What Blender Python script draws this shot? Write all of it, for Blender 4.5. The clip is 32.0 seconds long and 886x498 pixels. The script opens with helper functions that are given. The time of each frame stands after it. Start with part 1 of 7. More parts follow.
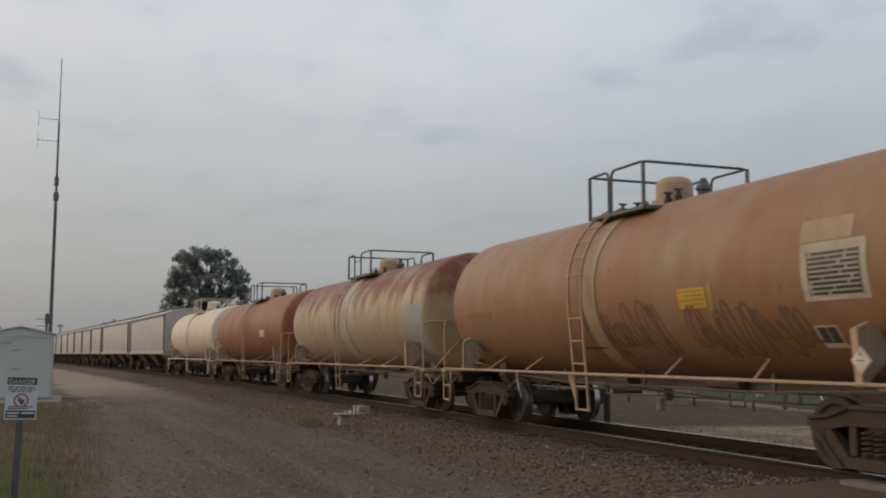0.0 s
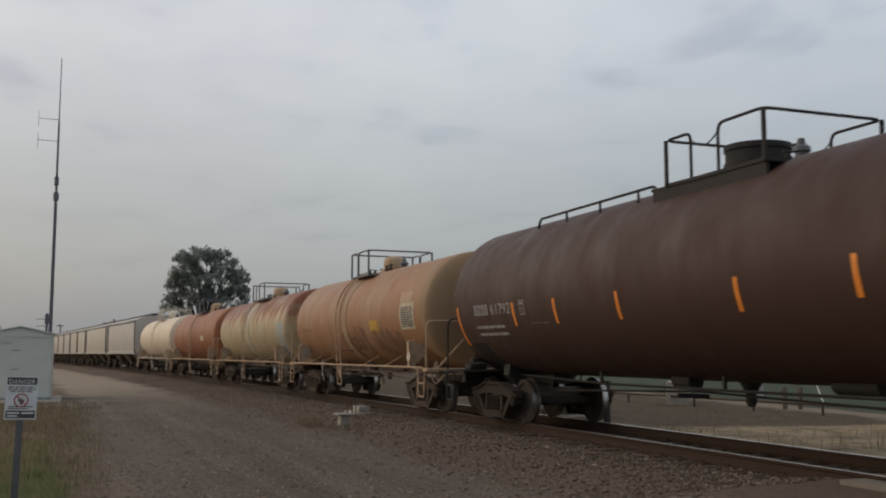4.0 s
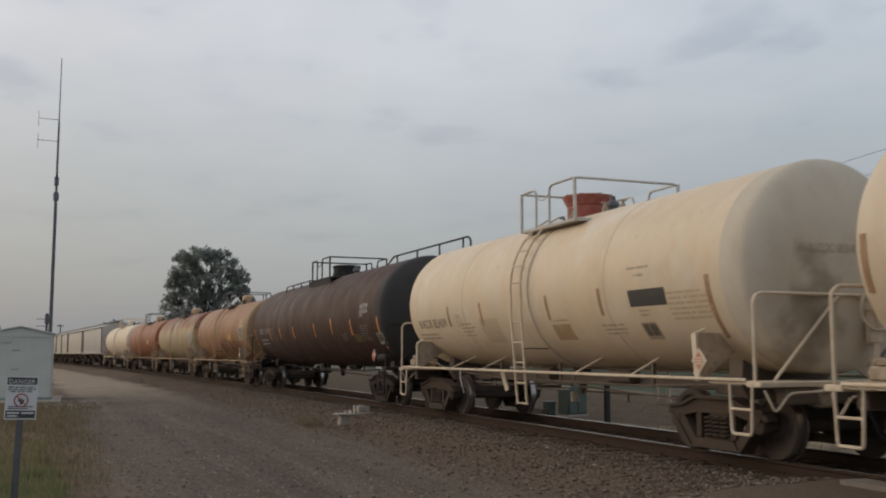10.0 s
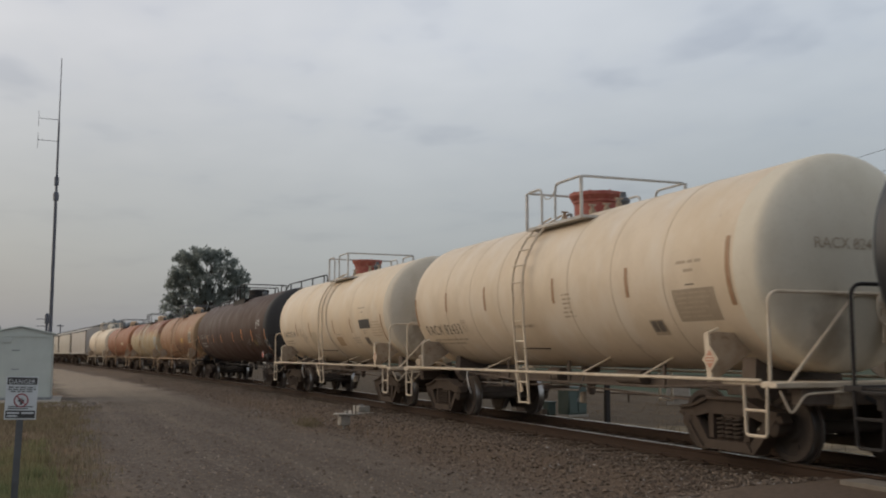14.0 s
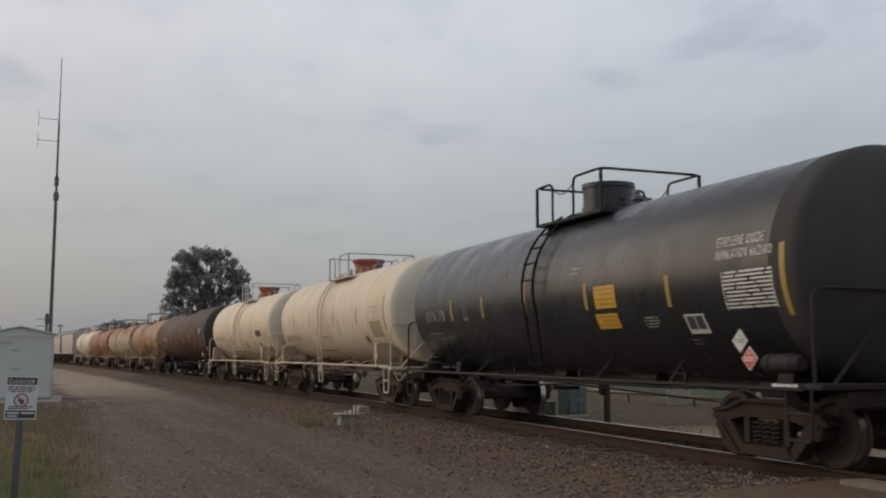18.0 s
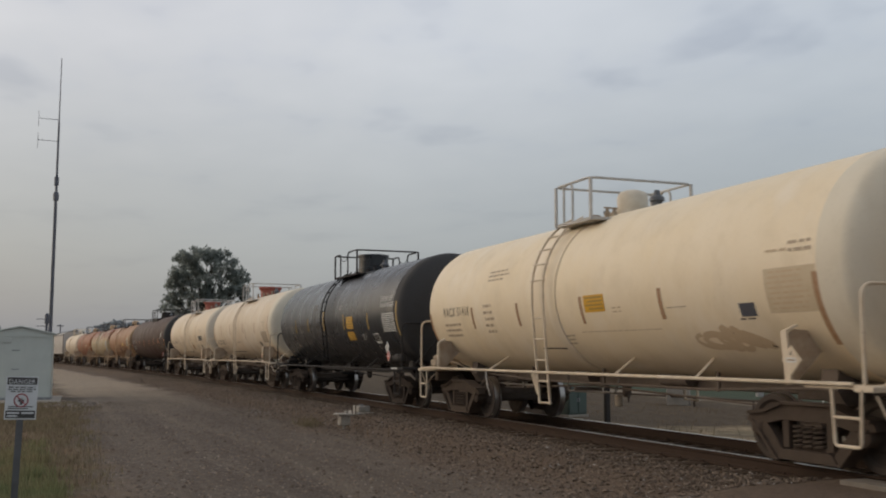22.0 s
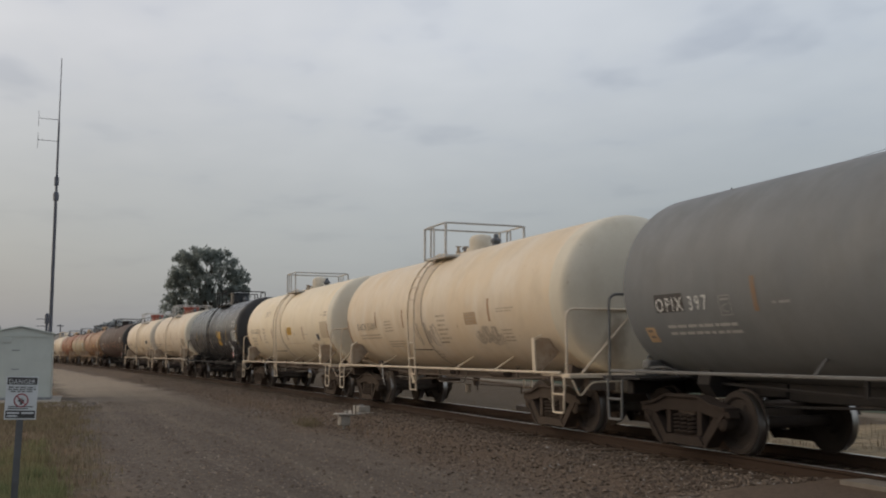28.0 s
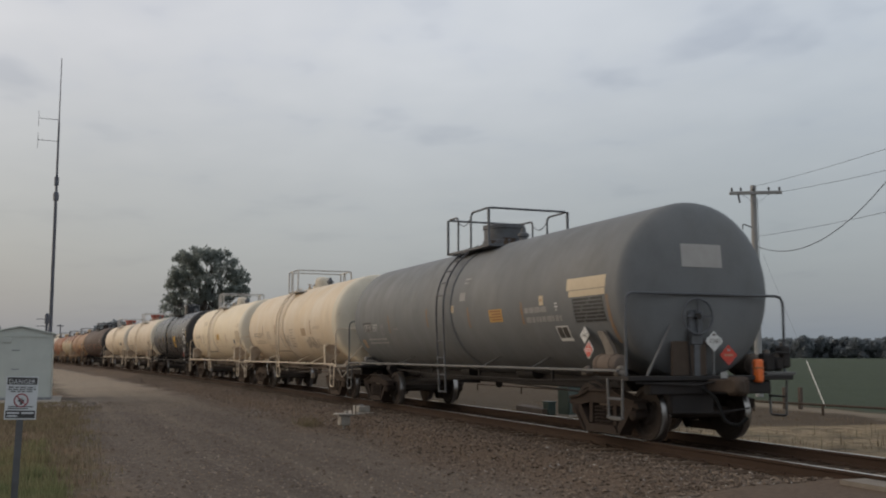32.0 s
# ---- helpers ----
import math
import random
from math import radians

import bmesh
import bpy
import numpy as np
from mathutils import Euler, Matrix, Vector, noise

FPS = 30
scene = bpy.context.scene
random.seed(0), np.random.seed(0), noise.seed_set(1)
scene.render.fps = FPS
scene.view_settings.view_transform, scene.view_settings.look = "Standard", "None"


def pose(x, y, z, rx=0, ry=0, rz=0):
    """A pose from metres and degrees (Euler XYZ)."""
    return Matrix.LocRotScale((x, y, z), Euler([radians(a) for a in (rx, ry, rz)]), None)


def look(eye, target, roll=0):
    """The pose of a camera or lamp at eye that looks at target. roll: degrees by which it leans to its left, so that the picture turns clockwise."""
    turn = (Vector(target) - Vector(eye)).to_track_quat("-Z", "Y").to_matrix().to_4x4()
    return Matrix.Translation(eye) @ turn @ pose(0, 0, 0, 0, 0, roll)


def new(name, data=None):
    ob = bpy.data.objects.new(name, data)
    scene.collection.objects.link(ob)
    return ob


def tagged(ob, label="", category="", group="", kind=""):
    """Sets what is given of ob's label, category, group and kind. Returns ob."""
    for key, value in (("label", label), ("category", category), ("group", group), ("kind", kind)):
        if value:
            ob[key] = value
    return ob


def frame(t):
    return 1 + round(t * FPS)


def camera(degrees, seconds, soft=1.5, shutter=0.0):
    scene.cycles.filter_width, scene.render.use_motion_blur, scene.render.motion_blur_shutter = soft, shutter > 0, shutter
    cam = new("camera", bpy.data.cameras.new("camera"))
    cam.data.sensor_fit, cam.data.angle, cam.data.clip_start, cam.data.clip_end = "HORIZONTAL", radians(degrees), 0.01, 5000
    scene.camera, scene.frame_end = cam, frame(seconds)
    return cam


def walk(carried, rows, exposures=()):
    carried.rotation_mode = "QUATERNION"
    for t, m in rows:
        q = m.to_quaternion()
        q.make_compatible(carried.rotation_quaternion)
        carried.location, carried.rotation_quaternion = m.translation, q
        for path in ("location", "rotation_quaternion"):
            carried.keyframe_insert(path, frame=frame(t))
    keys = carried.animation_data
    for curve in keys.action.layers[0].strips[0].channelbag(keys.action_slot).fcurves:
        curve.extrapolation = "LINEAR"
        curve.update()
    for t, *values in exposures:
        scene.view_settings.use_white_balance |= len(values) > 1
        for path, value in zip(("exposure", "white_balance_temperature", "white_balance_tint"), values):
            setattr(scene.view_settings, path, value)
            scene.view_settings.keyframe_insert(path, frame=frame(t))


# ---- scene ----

# The camera stands beside a curved railway track; y runs along the track, z = 0 is the rail top.
cam = camera(47.92, 32.0, soft=2.0, shutter=0.4)
EYE = (-9.153, 0.0, 1.324)
YAW, PITCH, ROLL = 20.197, 6.004, 0.076
walk(cam, [(0.0, pose(*EYE, 90 + PITCH, 0, -YAW) @ pose(0, 0, 0, 0, 0, ROLL)),
           (32.0, pose(*EYE, 90 + PITCH, 0, -YAW) @ pose(0, 0, 0, 0, 0, ROLL))],
     exposures=[(0.0, 0.0), (32.0, 0.0)])

KAPPA = 0.000988          # the track bends left, radius about 1 km
CURVE_END = 93.0          # past this the track runs straight on
GROUND = -0.42            # gravel level below the rail top


def bend(x, u, z=0.0):
    """A place x beside the track's centre line at u metres along it."""
    v = min(u, CURVE_END)
    a = KAPPA * v
    return (-KAPPA * v * (u - v / 2) + x * math.cos(a), u + x * math.sin(a), z)


def on_track(u, x=0.0, z=0.0):
    return Matrix.Translation(bend(x, u, z)) @ pose(0, 0, 0, 0, 0, math.degrees(KAPPA * min(u, CURVE_END)))


# ---- light ----
SUN_AZ, SUN_EL = 305.0, 24.0     # degrees; azimuth clockwise from +y
world = bpy.data.worlds.new("overcast_sky")
scene.world = world
world.use_nodes = True
nt = world.node_tree
for n in list(nt.nodes):
    nt.nodes.remove(n)


def node(tree, kind, operation="", data_type="", blend_type="", **values):
    n = tree.nodes.new(kind)
    if operation:
        n.operation = operation
    if data_type:
        n.data_type = data_type
    if blend_type:
        n.blend_type = blend_type
    for key, value in values.items():
        n.inputs[key].default_value = value
    return n


def ramp(tree, stops, fac):
    n = tree.nodes.new("ShaderNodeValToRGB")
    el = n.color_ramp.elements
    while len(el) < len(stops):
        el.new(0.5)
    for e, (p, c) in zip(el, stops):
        e.position, e.color = p, (c if len(c) == 4 else (*c, 1))
    tree.links.new(fac, n.inputs[0])
    return n


def build_sky():
    L = nt.links.new
    out = node(nt, "ShaderNodeOutputWorld")
    bg = node(nt, "ShaderNodeBackground")
    bg.inputs["Strength"].default_value = 1.0
    tc = node(nt, "ShaderNodeTexCoord")
    sky = node(nt, "ShaderNodeTexSky")
    sky.sky_type, sky.sun_disc = "NISHITA", False
    sky.sun_elevation, sky.sun_rotation = radians(SUN_EL), radians(SUN_AZ)
    sky.air_density, sky.dust_density = 1.6, 3.0
    dim = node(nt, "ShaderNodeVectorMath", operation="SCALE")
    dim.inputs["Scale"].default_value = 0.05
    L(sky.outputs[0], dim.inputs[0])
    sep = node(nt, "ShaderNodeSeparateXYZ")
    L(tc.outputs["Generated"], sep.inputs[0])
    # cloud deck: grey-blue haze at the horizon, paler overhead
    deck = ramp(nt, [(0.0, (0.215, 0.236, 0.264)), (0.06, (0.262, 0.278, 0.301)), (0.16, (0.362, 0.368, 0.387)), (0.30, (0.537, 0.535, 0.552)), (0.45, (0.56, 0.565, 0.59)), (1.0, (0.44, 0.45, 0.47))], sep.outputs["Z"])
    # brighter and less blue towards the side where the sun stands behind the cloud
    dot = node(nt, "ShaderNodeVectorMath", operation="DOT_PRODUCT")
    a, e = radians(SUN_AZ), radians(SUN_EL)
    dot.inputs[1].default_value = (math.sin(a) * math.cos(e), math.cos(a) * math.cos(e), math.sin(e))
    L(tc.outputs["Generated"], dot.inputs[0])
    turn = node(nt, "ShaderNodeMath", operation="MULTIPLY_ADD")
    turn.inputs[1].default_value, turn.inputs[2].default_value = 0.5, 0.5
    L(dot.outputs["Value"], turn.inputs[0])
    # thinner, paler cloud on the side away from the sun
    glow = ramp(nt, [(0.2, (1.45, 1.50, 1.54)), (0.38, (0.98, 1.03, 1.08)), (0.5, (0.885, 0.945, 1.0)), (0.675, (1.035, 1.062, 1.09)), (0.8, (0.99, 0.985, 1.0)), (0.9, (1.03, 1.01, 1.01)), (1.0, (1.9, 1.65, 1.4))], turn.outputs[0])
    mul = node(nt, "ShaderNodeMix", data_type="RGBA", blend_type="MULTIPLY")
    mul.inputs[0].default_value = 1.0
    L(deck.outputs[0], mul.inputs[6])
    L(glow.outputs[0], mul.inputs[7])
    # flat layered clouds: noise on the direction divided by its height
    addz = node(nt, "ShaderNodeMath", operation="ADD")
    addz.inputs[1].default_value = 0.12
    L(sep.outputs["Z"], addz.inputs[0])
    div = node(nt, "ShaderNodeVectorMath", operation="DIVIDE")
    comb = node(nt, "ShaderNodeCombineXYZ")
    for k in ("X", "Y", "Z"):
        L(addz.outputs[0], comb.inputs[k])
    L(tc.outputs["Generated"], div.inputs[0])
    L(comb.outputs[0], div.inputs[1])
    mp = node(nt, "ShaderNodeMapping")
    mp.inputs["Scale"].default_value = (1.9, 1.5, 0.0)
    mp.inputs["Location"].default_value = (3.1, 1.7, 0.0)
    L(div.outputs[0], mp.inputs[0])
    cl = node(nt, "ShaderNodeTexNoise", Scale=1.5, Detail=3.5, Roughness=0.5, Distortion=0.1)
    L(mp.outputs[0], cl.inputs["Vector"])
    cr = ramp(nt, [(0.30, (0.80, 0.815, 0.86)), (0.43, (0.97, 0.975, 0.99)), (0.5, (1.0, 1.0, 1.0)), (0.68, (1.05, 1.045, 1.04))], cl.outputs["Fac"])
    mul2 = node(nt, "ShaderNodeMix", data_type="RGBA", blend_type="MULTIPLY")
    # the clouds melt into the haze towards the horizon
    melt = ramp(nt, [(0.0, (0.15, 0.15, 0.15)), (0.12, (0.4, 0.4, 0.4)), (0.26, (1.0, 1.0, 1.0))], sep.outputs["Z"])
    L(melt.outputs[0], mul2.inputs[0])
    L(mul.outputs[2], mul2.inputs[6])
    L(cr.outputs[0], mul2.inputs[7])
    add = node(nt, "ShaderNodeMix", data_type="RGBA", blend_type="ADD")
    add.inputs[0].default_value = 0.5
    L(mul2.outputs[2], add.inputs[6])
    L(dim.outputs[0], add.inputs[7])
    L(add.outputs[2], bg.inputs["Color"])
    L(bg.outputs[0], out.inputs[0])


build_sky()
sun = new("sun", bpy.data.lights.new("sun", "SUN"))
sun.data.energy, sun.data.angle, sun.data.color = 0.72, radians(60), (1.0, 0.86, 0.70)
_a, _e = radians(SUN_AZ), radians(SUN_EL)
sun.matrix_world = look((0, 0, 60), (0 - math.sin(_a) * math.cos(_e), 0 - math.cos(_a) * math.cos(_e), 60 - math.sin(_e)))


# ---- materials ----
def material(name, base, rough=0.6, metal=0.0, second=None, scale=3.0, amount=0.5, spots=None, spot_scale=12.0, spot_cut=0.62,
             bump=0.15, bump_scale=40.0, stretch=(1, 1, 1), rnd=0.0, coords="Object", emit=0.0, spec=0.5):
    """A surface with two scales of variation: broad patches towards `second`, finer spots of `spots`, and a fine bump."""
    m = bpy.data.materials.new(name)
    m.use_nodes = True
    t = m.node_tree
    L = t.links.new
    b = t.nodes["Principled BSDF"]
    tc = node(t, "ShaderNodeTexCoord")
    mp = node(t, "ShaderNodeMapping")
    mp.inputs["Scale"].default_value = stretch
    if coords == "World":
        geo = node(t, "ShaderNodeNewGeometry")
        L(geo.outputs["Position"], mp.inputs[0])
    else:
        L(tc.outputs[coords], mp.inputs[0])
    col = node(t, "ShaderNodeRGB")
    col.outputs[0].default_value = (*base, 1)
    cur = col.outputs[0]
    if second:
        n1 = node(t, "ShaderNodeTexNoise", Scale=scale, Detail=5.0, Roughness=0.6)
        L(mp.outputs[0], n1.inputs["Vector"])
        r1 = ramp(t, [(0.38, (0, 0, 0)), (0.68, (1, 1, 1))], n1.outputs["Fac"])
        f1 = node(t, "ShaderNodeMath", operation="MULTIPLY")
        f1.inputs[1].default_value = amount
        L(r1.outputs[0], f1.inputs[0])
        mx = node(t, "ShaderNodeMix", data_type="RGBA")
        L(f1.outputs[0], mx.inputs[0])
        L(cur, mx.inputs[6])
        mx.inputs[7].default_value = (*second, 1)
        cur = mx.outputs[2]
    if spots:
        n2 = node(t, "ShaderNodeTexNoise", Scale=spot_scale, Detail=6.0, Roughness=0.65)
        L(mp.outputs[0], n2.inputs["Vector"])
        r2 = ramp(t, [(spot_cut, (0, 0, 0)), (spot_cut + 0.1, (1, 1, 1))], n2.outputs["Fac"])
        mx = node(t, "ShaderNodeMix", data_type="RGBA")
        L(r2.outputs[0], mx.inputs[0])
        L(cur, mx.inputs[6])
        mx.inputs[7].default_value = (*spots, 1)
        cur = mx.outputs[2]
    if rnd:
        oi = node(t, "ShaderNodeObjectInfo")
        ip = node(t, "ShaderNodeNewGeometry")
        ad = node(t, "ShaderNodeMath", operation="ADD")
        L(oi.outputs["Random"], ad.inputs[0])
        L(ip.outputs["Random Per Island"], ad.inputs[1])
        fr = node(t, "ShaderNodeMath", operation="FRACT")
        L(ad.outputs[0], fr.inputs[0])
        mr = node(t, "ShaderNodeMapRange")
        mr.inputs["To Min"].default_value, mr.inputs["To Max"].default_value = 1 - rnd, 1 + rnd
        L(fr.outputs[0], mr.inputs["Value"])
        sc = node(t, "ShaderNodeVectorMath", operation="SCALE")
        L(cur, sc.inputs[0])
        L(mr.outputs[0], sc.inputs["Scale"])
        cur = sc.outputs[0]
    L(cur, b.inputs["Base Color"])
    b.inputs["Roughness"].default_value, b.inputs["Metallic"].default_value = rough, metal
    b.inputs["Specular IOR Level"].default_value = spec
    if bump:
        nb = node(t, "ShaderNodeTexNoise", Scale=bump_scale, Detail=4.0)
        L(mp.outputs[0], nb.inputs["Vector"])
        bp = node(t, "ShaderNodeBump", Strength=bump, Distance=0.02)
        L(nb.outputs["Fac"], bp.inputs["Height"])
        L(bp.outputs[0], b.inputs["Normal"])
    if emit:
        b.inputs["Emission Color"].default_value, b.inputs["Emission Strength"].default_value = (*base, 1), emit
    return m


def tank_paint(name, base, patch, streak, rust, rough=0.55, patch_amt=0.5, streak_amt=0.4, streak_cut=0.5, rust_cut=0.66, crown=None, crown_z=1.0, crown_amt=0.8, bump=0.025, spec=0.35, pale=None, grime=None):
    """Weathered tank paint: broad fading, streaks that run down the sides, rust spots and, where given, a rusted crown along the top."""
    m = bpy.data.materials.new(name)
    m.use_nodes = True
    t = m.node_tree
    L = t.links.new
    b = t.nodes["Principled BSDF"]
    tc = node(t, "ShaderNodeTexCoord")
    oi = node(t, "ShaderNodeObjectInfo")
    off = node(t, "ShaderNodeVectorMath", operation="ADD")
    shift = node(t, "ShaderNodeVectorMath", operation="SCALE")
    shift.inputs[0].default_value = (7.0, 31.0, 3.0)
    L(oi.outputs["Random"], shift.inputs["Scale"])
    L(tc.outputs["Object"], off.inputs[0])
    L(shift.outputs[0], off.inputs[1])

    def noise_of(scale, stretch, lo, hi, detail=5.0, amt=1.0):
        mp = node(t, "ShaderNodeMapping")
        mp.inputs["Scale"].default_value = stretch
        L(off.outputs[0], mp.inputs[0])
        n = node(t, "ShaderNodeTexNoise", Scale=scale, Detail=detail, Roughness=0.6)
        L(mp.outputs[0], n.inputs["Vector"])
        r = ramp(t, [(lo, (0, 0, 0)), (hi, (amt, amt, amt))], n.outputs["Fac"])
        return r.outputs[0]

    def over(cur, fac, colour):
        mx = node(t, "ShaderNodeMix", data_type="RGBA")
        L(fac, mx.inputs[0])
        L(cur, mx.inputs[6])
        mx.inputs[7].default_value = (*colour, 1)
        return mx.outputs[2]
    col = node(t, "ShaderNodeRGB")
    col.outputs[0].default_value = (*base, 1)
    cur = over(col.outputs[0], noise_of(0.7, (1, 1, 1), 0.35, 0.7, amt=patch_amt), patch)
    cur = over(cur, noise_of(2.2, (0.9, 1, 0.55), streak_cut, streak_cut + 0.22, detail=7.0, amt=streak_amt * 0.75), streak)
    cur = over(cur, noise_of(5.0, (1, 1, 0.5), rust_cut, rust_cut + 0.1, detail=8.0, amt=0.75), rust)
    if crown:
        sep = node(t, "ShaderNodeSeparateXYZ")
        L(tc.outputs["Object"], sep.inputs[0])
        nz = node(t, "ShaderNodeMapping")
        nz.inputs["Scale"].default_value = (0.2, 0.8, 0.06)
        L(off.outputs[0], nz.inputs[0])
        nn = node(t, "ShaderNodeTexNoise", Scale=1.8, Detail=5.0, Roughness=0.6)
        L(nz.outputs[0], nn.inputs["Vector"])
        ma = node(t, "ShaderNodeMath", operation="MULTIPLY_ADD")
        ma.inputs[1].default_value, ma.inputs[2].default_value = 2.8, -1.4 - crown_z
        L(nn.outputs["Fac"], ma.inputs[0])
        sm = node(t, "ShaderNodeMath", operation="ADD")
        L(sep.outputs["Z"], sm.inputs[0])
        L(ma.outputs[0], sm.inputs[1])
        lower = node(t, "ShaderNodeMath", operation="ADD")
        lower.inputs[1].default_value = 0.22
        L(sm.outputs[0], lower.inputs[0])
        edge = ramp(t, [(0.0, (0, 0, 0)), (0.1, (0.4, 0.4, 0.4)), (0.3, (0.85, 0.85, 0.85))], lower.outputs[0])
        cur = over(cur, edge.outputs[0], (0.33, 0.15, 0.045))
        cr = ramp(t, [(0.0, (0, 0, 0)), (0.13, (crown_amt * 0.8, crown_amt * 0.8, crown_amt * 0.8)), (0.4, (crown_amt, crown_amt, crown_amt))], sm.outputs[0])
        cur = over(cur, cr.outputs[0], crown)
    cur = over(cur, noise_of(24.0, (1, 1, 1), 0.55, 0.8, amt=0.25), tuple(c * 0.6 for c in base))
    cur = over(cur, noise_of(1.9, (1.0, 0.8, 0.7), 0.50, 0.72, detail=7.0, amt=0.5), tuple(c * q for c, q in zip(base, (0.80, 0.775, 0.72))))
    if pale:
        cur = over(cur, noise_of(1.1, (1.0, 1.0, 0.6), 0.52, 0.72, detail=4.0, amt=0.6), pale)
    if grime:
        # brake-dust smear: (x, z, half-width, half-height, colour) about a place on the head
        gx, gz, gw, gh, gcol = grime
        mg = node(t, "ShaderNodeMapping")
        mg.inputs["Location"].default_value = (-gx / gw, 0.0, -gz / gh)
        mg.inputs["Scale"].default_value = (1 / gw, 0.0, 1 / gh)
        L(tc.outputs["Object"], mg.inputs[0])
        wv = node(t, "ShaderNodeTexNoise", Scale=3.0, Detail=5.0)
        L(off.outputs[0], wv.inputs["Vector"])
        ln = node(t, "ShaderNodeVectorMath", operation="LENGTH")
        L(mg.outputs[0], ln.inputs[0])
        sm = node(t, "ShaderNodeMath", operation="ADD")
        L(ln.outputs["Value"], sm.inputs[0])
        L(wv.outputs["Fac"], sm.inputs[1])
        gr = ramp(t, [(0.35, (0.85, 0.85, 0.85)), (0.75, (0.5, 0.5, 0.5)), (1.0, (0.0, 0.0, 0.0))], sm.outputs[0])
        cur = over(cur, gr.outputs[0], gcol)
    L(cur, b.inputs["Base Color"])
    b.inputs["Specular IOR Level"].default_value = spec
    rr = noise_of(2.0, (1, 1, 0.4), 0.3, 0.7, amt=0.25)
    ra = node(t, "ShaderNodeMath", operation="ADD")
    ra.inputs[1].default_value = rough - 0.12
    L(rr, ra.inputs[0])
    L(ra.outputs[0], b.inputs["Roughness"])
    nb = node(t, "ShaderNodeTexNoise", Scale=1.8, Detail=3.0)
    L(tc.outputs["Object"], nb.inputs["Vector"])
    bp = node(t, "ShaderNodeBump", Strength=bump, Distance=0.06)
    L(nb.outputs["Fac"], bp.inputs["Height"])
    L(bp.outputs[0], b.inputs["Normal"])
    return m


CREAM = tank_paint("cream_tank_paint", (0.64, 0.54, 0.41), (0.62, 0.48, 0.31), (0.49, 0.39, 0.28), (0.32, 0.19, 0.10), streak_amt=0.4, rust_cut=0.67, patch_amt=0.85, pale=(0.69, 0.63, 0.54), rough=0.54, spec=0.36)
CREAM_PALE = tank_paint("pale_cream_tank_paint", (0.63, 0.53, 0.405), (0.57, 0.455, 0.315), (0.48, 0.385, 0.275), (0.34, 0.23, 0.15), streak_amt=0.45, rust_cut=0.68, patch_amt=0.75, pale=(0.66, 0.60, 0.51), rough=0.54, spec=0.36)
CREAM_WARM = tank_paint("warm_cream_tank_paint", (0.72, 0.615, 0.455), (0.70, 0.575, 0.385), (0.61, 0.50, 0.345), (0.36, 0.24, 0.13), streak_amt=0.35, rust_cut=0.69, patch_amt=0.8, pale=(0.75, 0.67, 0.55), rough=0.54, spec=0.36)
TAN = tank_paint("tan_rusty_tank_paint", (0.278, 0.131, 0.061), (0.298, 0.192, 0.102), (0.19, 0.078, 0.038), (0.14, 0.052, 0.028), patch_amt=0.8, streak_amt=0.4, streak_cut=0.5, rust_cut=0.66, pale=(0.265, 0.105, 0.045))
STAINED = tank_paint("rust_streaked_white_paint", (0.40, 0.325, 0.205), (0.32, 0.245, 0.14), (0.30, 0.17, 0.075), (0.25, 0.11, 0.05), streak_amt=0.55, streak_cut=0.46, rust_cut=0.60, patch_amt=0.8,
                     crown=(0.17, 0.05, 0.026), crown_z=0.44, crown_amt=0.92, pale=(0.43, 0.385, 0.30))
RED_OXIDE = tank_paint("red_oxide_tank_paint", (0.245, 0.086, 0.036), (0.275, 0.12, 0.055), (0.16, 0.06, 0.034), (0.13, 0.045, 0.028), patch_amt=0.7)
MAROON = tank_paint("dark_maroon_tank_paint", (0.050, 0.0245, 0.0175), (0.062, 0.032, 0.022), (0.037, 0.019, 0.0145), (0.070, 0.032, 0.020), rough=0.62, streak_amt=0.3, spec=0.28, bump=0.01)
BLACK = tank_paint("faded_black_tank_paint", (0.021, 0.0235, 0.0275), (0.026, 0.029, 0.034), (0.018, 0.0195, 0.023), (0.035, 0.028, 0.022), rough=0.30, rust_cut=0.74, streak_amt=0.25, spec=0.38, bump=0.006)
# greyed rear ends: dust, plus shade of the away-facing head mixed into the colour
END_DUST_SHADE = tank_paint("dusty_shaded_end_paint", (0.53, 0.48, 0.40), (0.46, 0.41, 0.33), (0.38, 0.325, 0.25), (0.27, 0.19, 0.12), rough=0.7, rust_cut=0.68, patch_amt=0.7, streak_amt=0.6, spec=0.2, grime=(-0.5, -0.8, 1.0, 2.1, (0.15, 0.115, 0.085)))
END_CREAM = tank_paint("dusty_cream_end_paint", (0.62, 0.57, 0.47), (0.56, 0.50, 0.39), (0.48, 0.41, 0.31), (0.30, 0.20, 0.12), rough=0.65, rust_cut=0.68, patch_amt=0.7, streak_amt=0.5, spec=0.25, grime=(-0.45, -0.95, 0.6, 1.2, (0.24, 0.185, 0.13)))
END_TAN = tank_paint("greyed_tan_end_paint", (0.25, 0.17, 0.10), (0.27, 0.165, 0.09), (0.19, 0.13, 0.08), (0.16, 0.08, 0.04), rough=0.65, rust_cut=0.68, patch_amt=0.7, streak_amt=0.5, spec=0.25)
END_BLACK = tank_paint("dull_black_end_paint", (0.046, 0.045, 0.046), (0.055, 0.053, 0.053), (0.039, 0.037, 0.037), (0.05, 0.04, 0.03), rough=0.75, rust_cut=0.74, streak_amt=0.25, spec=0.2)
